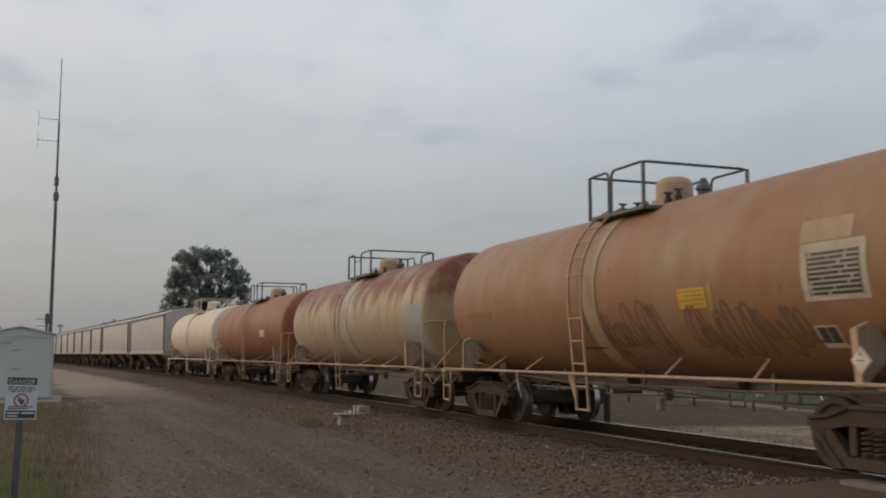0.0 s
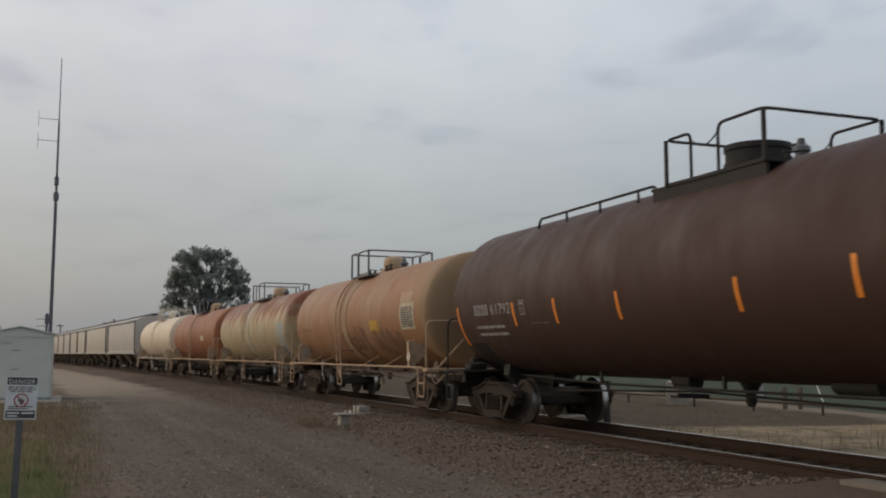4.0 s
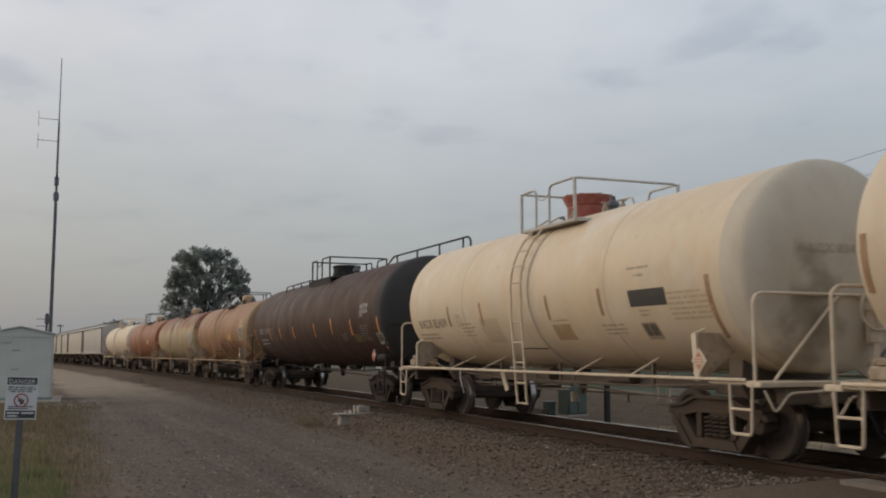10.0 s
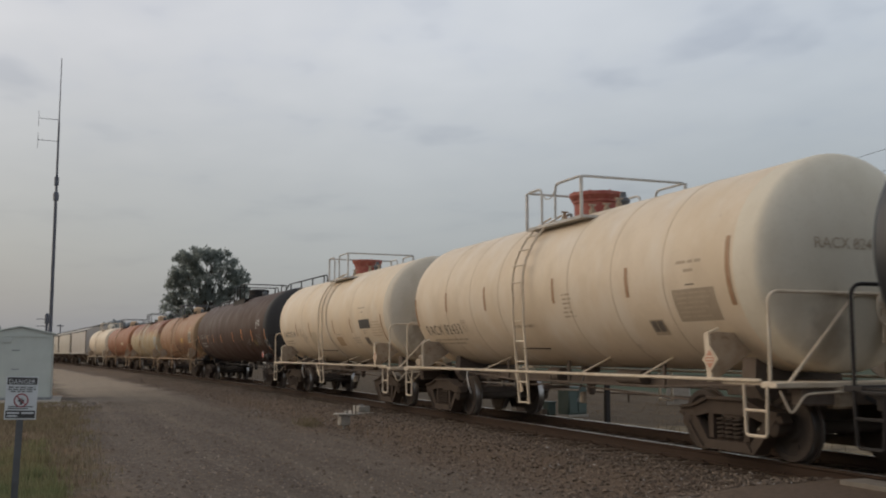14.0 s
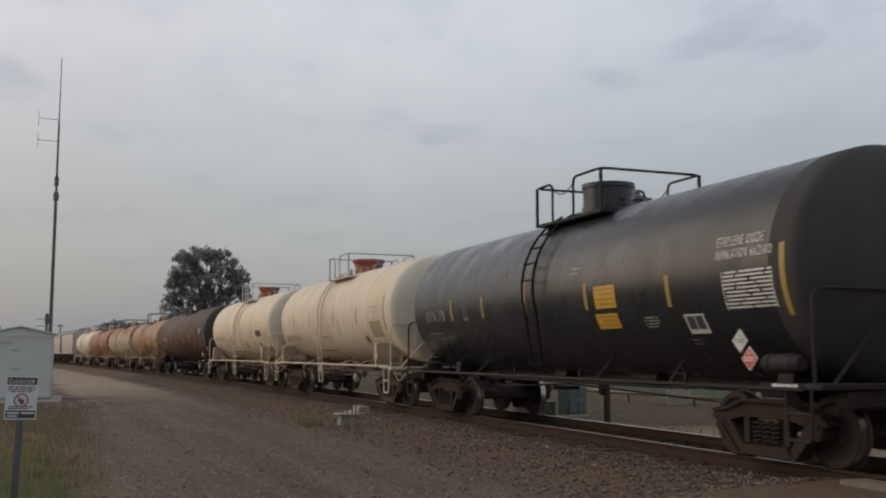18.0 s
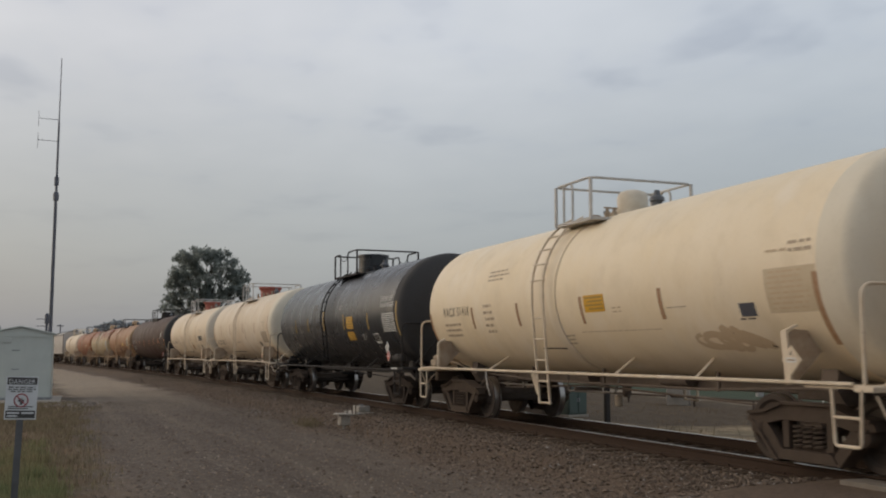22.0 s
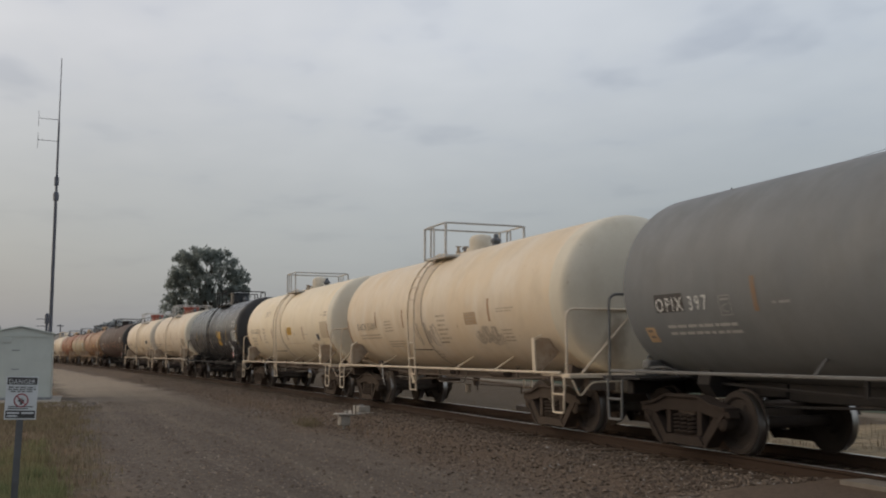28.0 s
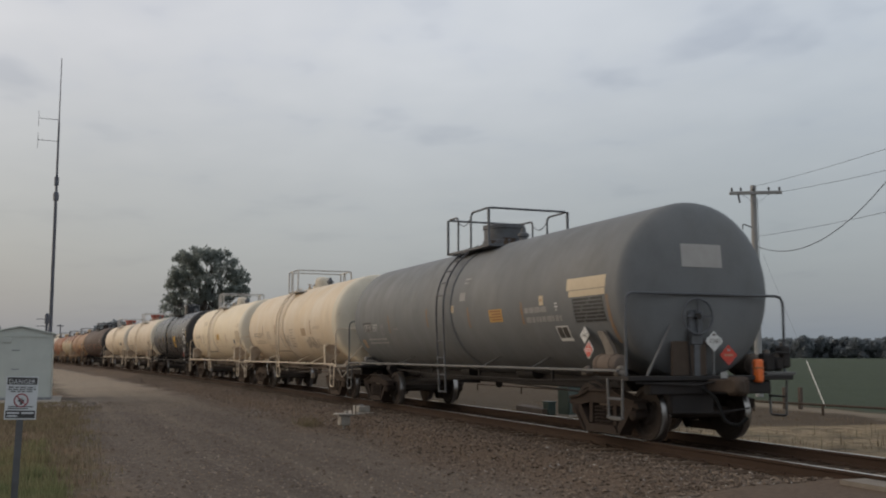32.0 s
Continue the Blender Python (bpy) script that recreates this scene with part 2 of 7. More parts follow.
GREY = tank_paint("weathered_grey_tank_paint", (0.142, 0.151, 0.157), (0.168, 0.168, 0.164), (0.116, 0.118, 0.118), (0.19, 0.08, 0.035), rough=0.65, rust_cut=0.71, patch_amt=0.7, pale=(0.175, 0.182, 0.184))
BAND_PALE = material("pale_worn_band_paint", (0.46, 0.41, 0.31), 0.65, second=(0.30, 0.225, 0.13), scale=2.5, amount=0.7, spots=(0.24, 0.11, 0.05), spot_scale=5, spot_cut=0.62)
BAND_TAN = material("pale_tan_band_paint", (0.39, 0.275, 0.17), 0.65, second=(0.29, 0.16, 0.08), scale=2.5, amount=0.7)
DOME_TAN = material("tan_dome_paint", (0.42, 0.29, 0.17), 0.6, second=(0.32, 0.2, 0.11), scale=5, amount=0.6)
HOPPER_GREY = tank_paint("grey_hopper_paint", (0.40, 0.375, 0.35), (0.36, 0.32, 0.275), (0.30, 0.28, 0.255), (0.2, 0.13, 0.08))
HOPPER_CREAM = tank_paint("cream_hopper_paint", (0.42, 0.39, 0.335), (0.37, 0.34, 0.28), (0.31, 0.28, 0.225), (0.2, 0.13, 0.08))

BARE_BLACK = material("black_frame_paint", (0.026, 0.024, 0.024), 0.7, second=(0.038, 0.031, 0.027), scale=4, amount=0.7, spec=0.2)
UNDER = material("grimy_underframe", (0.155, 0.124, 0.102), 0.95, second=(0.12, 0.094, 0.076), scale=5, amount=0.7, spec=0.1)
TRUCK = material("rusty_cast_steel", (0.070, 0.054, 0.043), 0.95, second=(0.090, 0.068, 0.053), scale=6, amount=0.6, bump=0.2, bump_scale=30, spec=0.08)
TRUCK_OILY = material("dark_oily_cast_steel", (0.038, 0.029, 0.024), 0.9, second=(0.050, 0.038, 0.031), scale=6, amount=0.6, bump=0.2, bump_scale=30, spec=0.12)
WHEEL = material("worn_wheel_steel", (0.064, 0.052, 0.044), 0.95, second=(0.082, 0.065, 0.054), scale=7, amount=0.6, spec=0.08)
WHEEL_OILY = material("dark_oily_wheel_steel", (0.042, 0.034, 0.029), 0.9, second=(0.055, 0.043, 0.036), scale=7, amount=0.6, spec=0.12)
TREAD = material("polished_wheel_tread", (0.27, 0.26, 0.25), 0.34, 1.0, second=(0.20, 0.19, 0.18), scale=9, amount=0.4, bump=0.03)
CREAM_FRAME = material("cream_frame_paint", (0.60, 0.51, 0.39), 0.6, second=(0.42, 0.31, 0.2), scale=4, amount=0.6, spots=(0.22, 0.12, 0.06), spot_scale=14, spot_cut=0.66)
TAN_FRAME = material("tan_frame_paint", (0.40, 0.28, 0.17), 0.65, second=(0.28, 0.16, 0.08), scale=4, amount=0.6, spots=(0.2, 0.1, 0.05), spot_scale=14)
GREY_FRAME = material("grey_frame_paint", (0.125, 0.125, 0.122), 0.65, second=(0.09, 0.078, 0.066), scale=4, amount=0.6, spots=(0.16, 0.08, 0.04), spot_scale=14, spot_cut=0.68)
GREY_DARK = material("dark_grey_steel", (0.088, 0.094, 0.104), 0.55, second=(0.05, 0.048, 0.046), scale=5, amount=0.6)
RED_DOME = material("faded_red_dome_paint", (0.27, 0.062, 0.045), 0.65, second=(0.36, 0.16, 0.12), scale=6, amount=0.5, spots=(0.14, 0.04, 0.03), spot_scale=15)
PALE_RAIL = material("pale_grey_rail_paint", (0.46, 0.445, 0.42), 0.55, second=(0.34, 0.31, 0.27), scale=8, amount=0.6)
YELLOW = material("yellow_reflective_sheet", (0.62, 0.34, 0.02), 0.4, second=(0.48, 0.25, 0.02), scale=8, amount=0.5, bump=0)
ORANGE = material("orange_reflective_stripe", (0.72, 0.24, 0.03), 0.35, second=(0.5, 0.15, 0.02), scale=10, amount=0.5, bump=0)
FADED = material("faded_brown_stripe", (0.30, 0.17, 0.09), 0.6, second=(0.42, 0.29, 0.18), scale=10, amount=0.5, bump=0)
WHITE = material("white_stencil_paint", (0.62, 0.62, 0.60), 0.6, second=(0.42, 0.41, 0.39), scale=18, amount=0.5, bump=0)
WHITE_DULL = material("dull_white_stencil", (0.34, 0.335, 0.32), 0.6, second=(0.2, 0.19, 0.18), scale=18, amount=0.6, bump=0)
DARK_INK = material("dark_stencil_ink", (0.105, 0.088, 0.074), 0.65, second=(0.22, 0.18, 0.14), scale=18, amount=0.5, bump=0)
FADED_INK = material("faded_stencil_ink", (0.36, 0.285, 0.205), 0.65, second=(0.46, 0.37, 0.265), scale=18, amount=0.5, bump=0)
RUST_INK = material("faded_rust_ink", (0.24, 0.11, 0.05), 0.7, second=(0.3, 0.15, 0.07), scale=12, amount=0.5, bump=0)
PATCH_CREAM = material("pale_repaint_patch", (0.52, 0.43, 0.30), 0.6, second=(0.42, 0.33, 0.22), scale=6, amount=0.5, bump=0.03)
PATCH_GREY = material("grey_repaint_patch", (0.36, 0.35, 0.33), 0.6, second=(0.3, 0.28, 0.26), scale=6, amount=0.5, bump=0.03)
PATCH_BLACK = material("black_repaint_patch", (0.045, 0.043, 0.042), 0.6, second=(0.07, 0.06, 0.05), scale=6, amount=0.5, bump=0.03)
RED = material("red_placard", (0.52, 0.05, 0.03), 0.5, second=(0.42, 0.05, 0.03), scale=9, amount=0.5, bump=0)
HOSE = material("black_rubber_hose", (0.012, 0.012, 0.012), 0.9, spec=0.1)
RUSTY_PLATE = material("rust_stained_gusset_plate", (0.43, 0.345, 0.255), 0.75, second=(0.30, 0.21, 0.14), scale=5, amount=0.8, spots=(0.14, 0.07, 0.04), spot_scale=12, spot_cut=0.6)
DOME_PALE = material("chalky_white_dome_paint", (0.62, 0.56, 0.46), 0.7, second=(0.5, 0.42, 0.31), scale=5, amount=0.6)
VALVE = material("grimy_cream_valve_iron", (0.36, 0.29, 0.21), 0.75, second=(0.19, 0.14, 0.095), scale=9, amount=0.85, spots=(0.12, 0.07, 0.045), spot_scale=20, spot_cut=0.6)
SEAM = material("dirty_weld_seam", (0.48, 0.385, 0.275), 0.75, second=(0.57, 0.47, 0.345), scale=1.5, amount=0.9)
DUSTY = material("dusty_tan_grey_casing", (0.165, 0.142, 0.118), 0.8, second=(0.105, 0.088, 0.073), scale=6, amount=0.8)
LAMP = material("orange_end_marker", (0.75, 0.16, 0.03), 0.4, second=(0.6, 0.1, 0.02), scale=10, amount=0.4, bump=0)

RAIL_STEEL = material("rusty_rail_side", (0.050, 0.033, 0.024), 0.85, second=(0.040, 0.027, 0.020), scale=5, amount=0.6, spots=(0.062, 0.039, 0.026), spot_scale=20, bump=0.2, spec=0.1)
RAIL_HEAD = material("polished_rail_head", (0.62, 0.58, 0.52), 0.32, 1.0, second=(0.50, 0.46, 0.41), scale=3, amount=0.5, bump=0.02)
SLEEPER = material("weathered_sleeper_timber", (0.055, 0.039, 0.028), 0.9, second=(0.08, 0.058, 0.042), scale=5, amount=0.7, stretch=(0.15, 1, 1), bump=0.6, bump_scale=30, rnd=0.25, spec=0.1)
STONE = material("ballast_stone", (0.133, 0.102, 0.078), 0.9, second=(0.178, 0.144, 0.115), scale=2.0, amount=0.6, spots=(0.22, 0.2, 0.18), spot_scale=6, spot_cut=0.66, rnd=0.55, bump=0.2, spec=0.1)
PALE_STONE = material("pale_stone_chip", (0.30, 0.28, 0.255), 0.9, second=(0.2, 0.18, 0.16), scale=4.0, amount=0.6, rnd=0.4, bump=0.2, spec=0.1)
GRAVEL = material("pale_road_gravel", (0.225, 0.19, 0.162), 0.9, second=(0.15, 0.122, 0.10), scale=2.5, amount=0.6, rnd=0.45, bump=0.2, spec=0.1)


# ---- mesh tools ----
class Geo:
    """Collects vertices and faces of one mesh."""

    def __init__(self):
        self.v, self.f = [], []

    def add(self, verts, faces):
        k = len(self.v)
        self.v += [tuple(p) for p in verts]
        self.f += [tuple(i + k for i in fc) for fc in faces]
        return self

    def box(self, x0, x1, y0, y1, z0, z1, b=0.0, m=None):
        """A box with edges cut off by b."""
        if not b:
            vs = [(x, y, z) for x in (x0, x1) for y in (y0, y1) for z in (z0, z1)]
            fs = [(0, 1, 3, 2), (4, 6, 7, 5), (0, 4, 5, 1), (2, 3, 7, 6), (0, 2, 6, 4), (1, 5, 7, 3)]
        else:
            bm = bmesh.new()
            bmesh.ops.create_cube(bm, size=1.0)
            for v in bm.verts:
                v.co = ((x0 + x1) / 2 + v.co.x * (x1 - x0), (y0 + y1) / 2 + v.co.y * (y1 - y0), (z0 + z1) / 2 + v.co.z * (z1 - z0))
            bmesh.ops.bevel(bm, geom=bm.edges[:], offset=b, segments=1, affect="EDGES")
            bm.verts.index_update()
            vs = [tuple(v.co) for v in bm.verts]
            fs = [tuple(v.index for v in f.verts) for f in bm.faces]
            bm.free()
        if m is not None:
            vs = [m @ Vector(p) for p in vs]
        return self.add(vs, fs)

    def beam(self, a, b, w, h, up=(0, 0, 1)):
        """A bar of section w x h from a to b."""
        a, b, up = Vector(a), Vector(b), Vector(up)
        d = (b - a).normalized()
        s = d.cross(up)
        if s.length < 1e-4:
            s = d.cross(Vector((1, 0, 0)))
        s.normalize()
        u = s.cross(d)
        vs = [p + s * (i * w / 2) + u * (j * h / 2) for p in (a, b) for i, j in ((-1, -1), (1, -1), (1, 1), (-1, 1))]
        return self.add(vs, [(3, 2, 1, 0), (4, 5, 6, 7), (0, 1, 5, 4), (1, 2, 6, 5), (2, 3, 7, 6), (3, 0, 4, 7)])

    def tube(self, pts, r, n=8, closed=False):
        """A round pipe along the points."""
        pts = [Vector(p) for p in pts]
        rings, k = [], len(pts)
        ref = None
        for i, p in enumerate(pts):
            a = pts[i - 1] if i or closed else p
            c = pts[(i + 1) % k] if i < k - 1 or closed else p
            d = (c - a).normalized()
            if ref is None:
                ref = d.orthogonal().normalized()
            ref = (ref - d * ref.dot(d)).normalized()
            s = d.cross(ref)
            rr = r[i] if isinstance(r, (list, tuple)) else r
            rings.append([p + (ref * math.cos(t) + s * math.sin(t)) * rr for t in (2 * math.pi * j / n for j in range(n))])
        vs = [q for ring in rings for q in ring]
        fs = []
        for i in range(k if closed else k - 1):
            i2 = (i + 1) % k
            for j in range(n):
                j2 = (j + 1) % n
                fs.append((i * n + j, i * n + j2, i2 * n + j2, i2 * n + j))
        if not closed:
            fs.append(tuple(range(n))[::-1])
            fs.append(tuple((k - 1) * n + j for j in range(n)))
        return self.add(vs, fs)

    def spin(self, profile, n=32, axis="z", at=(0, 0, 0)):
        """A solid of revolution; profile: (distance along the axis, radius)."""
        vs, fs = [], []
        for h, r in profile:
            for j in range(n):
                t = 2 * math.pi * j / n
                c, s = r * math.cos(t), r * math.sin(t)
                q = (c, s, h) if axis == "z" else (s, h, c) if axis == "y" else (h, c, s)
                vs.append((q[0] + at[0], q[1] + at[1], q[2] + at[2]))
        for i in range(len(profile) - 1):
            for j in range(n):
                j2 = (j + 1) % n
                fs.append((i * n + j, i * n + j2, (i + 1) * n + j2, (i + 1) * n + j))
        if profile[0][1] > 1e-4:
            fs.append(tuple(range(n))[::-1])
        if profile[-1][1] > 1e-4:
            fs.append(tuple((len(profile) - 1) * n + j for j in range(n)))
        return self.add(vs, fs)

    def plate(self, outline, x0, x1):
        """A flat shape in the yz plane, x0 to x1 thick."""
        n = len(outline)
        vs = [(x0, y, z) for y, z in outline] + [(x1, y, z) for y, z in outline]
        fs = [tuple(range(n)), tuple(range(2 * n - 1, n - 1, -1))] + [(i, i + n, (i + 1) % n + n, (i + 1) % n) for i in range(n)]
        return self.add(vs, fs)

    def mesh(self, name, mat, angle=38, fix=True):
        me = bpy.data.meshes.new(name)
        me.from_pydata(self.v, [], self.f)
        if fix and len(self.f) < 20000:
            bm = bmesh.new()
            bm.from_mesh(me)
            bmesh.ops.recalc_face_normals(bm, faces=bm.faces[:])
            bm.to_mesh(me)
            bm.free()
        me.polygons.foreach_set("use_smooth", [True] * len(me.polygons))
        me.set_sharp_from_angle(angle=radians(angle))
        me.materials.append(mat)
        return me


def part(name, geo, mat, parent=None, label="", at=None, angle=38):
    """Links a Geo, or a ready mesh, as one mesh object under a thing or a part."""
    me = geo if isinstance(geo, bpy.types.Mesh) else geo.mesh(name, mat, angle)
    ob = new(name, me)
    if parent is not None:
        ob.parent = parent
    if at is not None:
        ob.matrix_basis = at
    return tagged(ob, label)


def thing(name, label, category, m=None, group="", kind=""):
    ob = new(name)
    ob.empty_display_size = 0.3
    if m is not None:
        ob.matrix_basis = m
    return tagged(ob, label, category, group, kind)


def bent(pts, r=0.1, n=4):
    """Rounds the inner corners of a line of points."""
    pts = [Vector(p) for p in pts]
    out = [pts[0]]
    for a, b, c in zip(pts, pts[1:], pts[2:]):
        k = min(r, (a - b).length * 0.45, (c - b).length * 0.45)
        p, q = b + (a - b).normalized() * k, b + (c - b).normalized() * k
        for i in range(n + 1):
            t = i / n
            out.append(p * (1 - t) ** 2 + b * 2 * t * (1 - t) + q * t * t)
    return out + [pts[-1]]


def text_geo(words, height, spacing=1.0, bold=0.0):
    """The outline mesh of some words, baseline at the origin, capitals `height` high; x along, y up."""
    cu = bpy.data.curves.new("words", "FONT")
    cu.body, cu.size, cu.space_character, cu.offset = words, height / 0.7, spacing, bold
    cu.resolution_u = 2
    ob = bpy.data.objects.new("words", cu)
    scene.collection.objects.link(ob)
    me = bpy.data.meshes.new_from_object(ob)
    g = [tuple(v.co) for v in me.vertices], [tuple(p.vertices) for p in me.polygons]
    bpy.data.objects.remove(ob)
    bpy.data.meshes.remove(me)
    return g


# ---- railway trucks, couplers ----
WHEEL_R = 0.42


def truck_meshes(cast, steel):
    """The meshes that every truck shares."""
    out = {}
    # cast side frame, in the yz plane about its centre, 0.16 thick
    g = Geo()
    g.plate([(-1.08, 0.50), (-1.02, 0.60), (-0.70, 0.64), (-0.38, 0.74), (0.38, 0.74), (0.70, 0.64), (1.02, 0.60), (1.08, 0.50), (0.72, 0.48), (0.42, 0.54), (-0.42, 0.54), (-0.72, 0.48)], -0.08, 0.08)
    for k in (-1, 1):
        g.plate([(k * 0.76, 0.56), (k * 0.98, 0.54), (k * 0.54, 0.10), (k * 0.36, 0.10)], -0.07, 0.07)
        g.plate([(k * 0.40, 0.72), (k * 0.70, 0.62), (k * 1.02, 0.58), (k * 1.02, 0.62), (k * 0.70, 0.66), (k * 0.40, 0.76)], -0.12, 0.12)
        g.plate([(k * 0.93, 0.52), (k * 0.98, 0.52), (k * 0.55, 0.07), (k * 0.49, 0.07)], -0.11, 0.11)
        g.plate([(k * 0.32, 0.56), (k * 0.42, 0.58), (k * 0.42, 0.22), (k * 0.32, 0.22)], -0.065, 0.065)
        g.box(-0.085, 0.085, k * 0.89 - 0.15, k * 0.89 + 0.15, 0.47, 0.57, 0.02)
    g.plate([(-0.50, 0.08), (0.50, 0.08), (0.40, 0.2), (-0.40, 0.2)], -0.10, 0.10)
    g.box(-0.12, 0.12, -0.40, 0.40, 0.72, 0.765, 0.01)
    g.box(-0.02, 0.06, -0.30, 0.30, 0.2, 0.26)
    out["side_frame"] = g.mesh("side_frame", cast)
    g = Geo().tube([(0.085 * math.cos(a), 0.075 * math.sin(a), 0.225 + 0.007 * i) for i, a in enumerate(k * math.pi / 4 for k in range(42))], 0.02, 5)
    out["coil_spring"] = g.mesh("coil_spring", cast)
    g = Geo().spin([(0.06, 0.105), (-0.07, 0.105), (-0.09, 0.085), (-0.10, 0.04), (-0.105, 0.0)], 14, "x", (0, 0, WHEEL_R))
    out["bearing"] = g.mesh("bearing_cap", cast)
    g = Geo().box(-1.02, 1.02, -0.2, 0.2, 0.42, 0.66, 0.03).spin([(0.66, 0.24), (0.72, 0.24)], 20)
    for k in (-1, 1):
        g.beam((-0.8, k * 0.42, 0.38), (0.8, k * 0.42, 0.38), 0.1, 0.12)
        g.beam((0, k * 0.42, 0.38), (0, 0, 0.34), 0.06, 0.08)
    out["bolster"] = g.mesh("truck_bolster", UNDER)
    g = Geo().spin([(-1.0, 0.065), (-0.8, 0.07), (-0.7, 0.085), (0, 0.08), (0.7, 0.085), (0.8, 0.07), (1.0, 0.065)], 12, "x")
    out["axle"] = g.mesh("axle", steel)
    prof = [(-0.075, 0.1), (-0.08, 0.15), (-0.03, 0.18), (-0.035, 0.31), (-0.07, 0.34), (-0.07, 0.405), (-0.055, 0.418), (0.045, 0.424), (0.055, 0.45), (0.075, 0.45), (0.08, 0.36), (0.03, 0.3), (0.02, 0.18), (0.08, 0.14), (0.08, 0.1)]
    g = Geo().spin(prof, 36, "x")
    for k in range(2):
        a = math.pi * k
        g.box(-0.05, -0.03, 0.24 * math.cos(a) - 0.03, 0.24 * math.cos(a) + 0.03, 0.24 * math.sin(a) - 0.03, 0.24 * math.sin(a) + 0.03)
    me = g.mesh("wheel", steel)
    me.materials.append(TREAD)
    for p in me.polygons:
        d = math.hypot(p.center.y, p.center.z)
        if d > 0.412 and abs(p.normal.x) < 0.4:
            p.material_index = 1
    out["wheel"] = me
    g = Geo()
    g.box(-0.1, 0.1, -0.1, 0.62, 0.76, 0.95, 0.02).box(-0.16, 0.14, 0.56, 0.80, 0.72, 1.0, 0.05).box(-0.02, 0.17, 0.72, 0.90, 0.74, 0.98, 0.05)
    out["coupler"] = g.mesh("coupler", cast)
    g = Geo().tube(bent([(0.28, 0.25, 0.82), (0.28, 0.55, 0.7), (0.24, 0.7, 0.34), (0.12, 0.86, 0.30), (0.0, 0.9, 0.42)], 0.2, 4), 0.028, 8)
    out["hose"] = g.mesh("air_hose", HOSE)
    return out


TRUCKS, TRUCKS_OILY = truck_meshes(TRUCK, WHEEL), truck_meshes(TRUCK_OILY, WHEEL_OILY)
WHEELSETS = []           # rolling parts, keyed in motions()


def add_truck(car, y, roll=True, oily=False):
    """A two-axle truck under a car, centred at y."""
    kit = TRUCKS_OILY if oily else TRUCKS
    part("truck_bolster", kit["bolster"], None, car, "", pose(0, y, 0))
    for k in (-1, 1):
        sf = part("side_frame", kit["side_frame"], None, car, "dark oily cast steel truck frame" if oily else "rusty cast steel truck frame", pose(k * 1.0, y, 0))
        for j in (-1, 0, 1):
            part("coil_spring", kit["coil_spring"], None, sf, "", pose(0, j * 0.17, 0))
        for j in (-1, 1):
            part("bearing_cap", kit["bearing"], None, sf, "", pose(0, j * 0.89, 0, 0, 0, 0 if k < 0 else 180))
    for j in (-1, 1):
        ws = part("axle", kit["axle"], None, car, "", pose(0, y + j * 0.89, WHEEL_R))
        for k in (-1, 1):
            part("wheel", kit["wheel"], None, ws, "dark steel wheel with a polished tread", pose(k * 0.755, 0, 0, 0, 0, 0 if k < 0 else 180))
        if roll:
            WHEELSETS.append((ws, y + j * 0.89))


def end_gear(car, half):
    for k in (1, -1):
        m = pose(0, k * half, 0, 0, 0, 0 if k > 0 else 180)
        part("coupler", TRUCKS["coupler"], None, car, "", m)
        part("air_hose", TRUCKS["hose"], None, car, "", m)


# ---- tank cars ----
CARS, SIZES = [], {}


def put(car, u):
    CARS.append((car, u))
    return car


HEADS = {}
HEAD_POW = 2.4           # heads are flatter in the middle than an ellipsoid


def head_profile(head, r, n=11):
    """Distances and radii of a tank head from its middle to its rim."""
    return [(head * math.cos(a), r * math.sin(a) ** (2 / HEAD_POW)) for a in (math.pi / 2 * (i / n) for i in range(n + 1))]


def tank_shell(half, r, zc, head, rings=()):
    prof = [(-half + head - d, q) for d, q in head_profile(head, r)]
    for y in sorted(rings):
        prof += [(y - 0.03, r), (y + 0.03, r)]
    prof += [(half - head + d, q) for d, q in reversed(head_profile(head, r))]
    return Geo().spin(prof, 72, "y", (0, 0, 0))


def top_railing(car, mat, px, yf, yr, zp, zt, ret_f=0.62, ret_r=0.95, rp=0.023):
    """Guard rail round the top platform: a U of pipe at the front and at the rear, open in the middle."""
    for y, ret, k, name in ((yf, ret_f, 1, "front_guard_rail"), (yr, ret_r, -1, "rear_guard_rail")):
        yi = y - k * ret
        rail = part(name, Geo().tube(bent([(-px, yi, zp), (-px, yi, zt), (-px, y, zt), (px, y, zt), (px, yi, zt), (px, yi, zp)], 0.14, 5), rp, 8), mat, car)
        for x in (-px, px):
            part("post", Geo().beam((x, y, zp - 0.05), (x, y, zt), 0.045, 0.045), mat, rail)
    # loose chains close the gap between the two rails
    y0, y1 = yf - ret_f, yr + ret_r
    if y0 - y1 > 0.12:
        for x in (-px, px):
            pts = [(x, y0 + (y1 - y0) * i / 10, zt - 0.1 - 0.5 * min(0.28, (y0 - y1) * 0.5) * 4 * (i / 10) * (1 - i / 10)) for i in range(11)]
            part("safety_chain", Geo().tube(pts, 0.011, 5), mat, car)


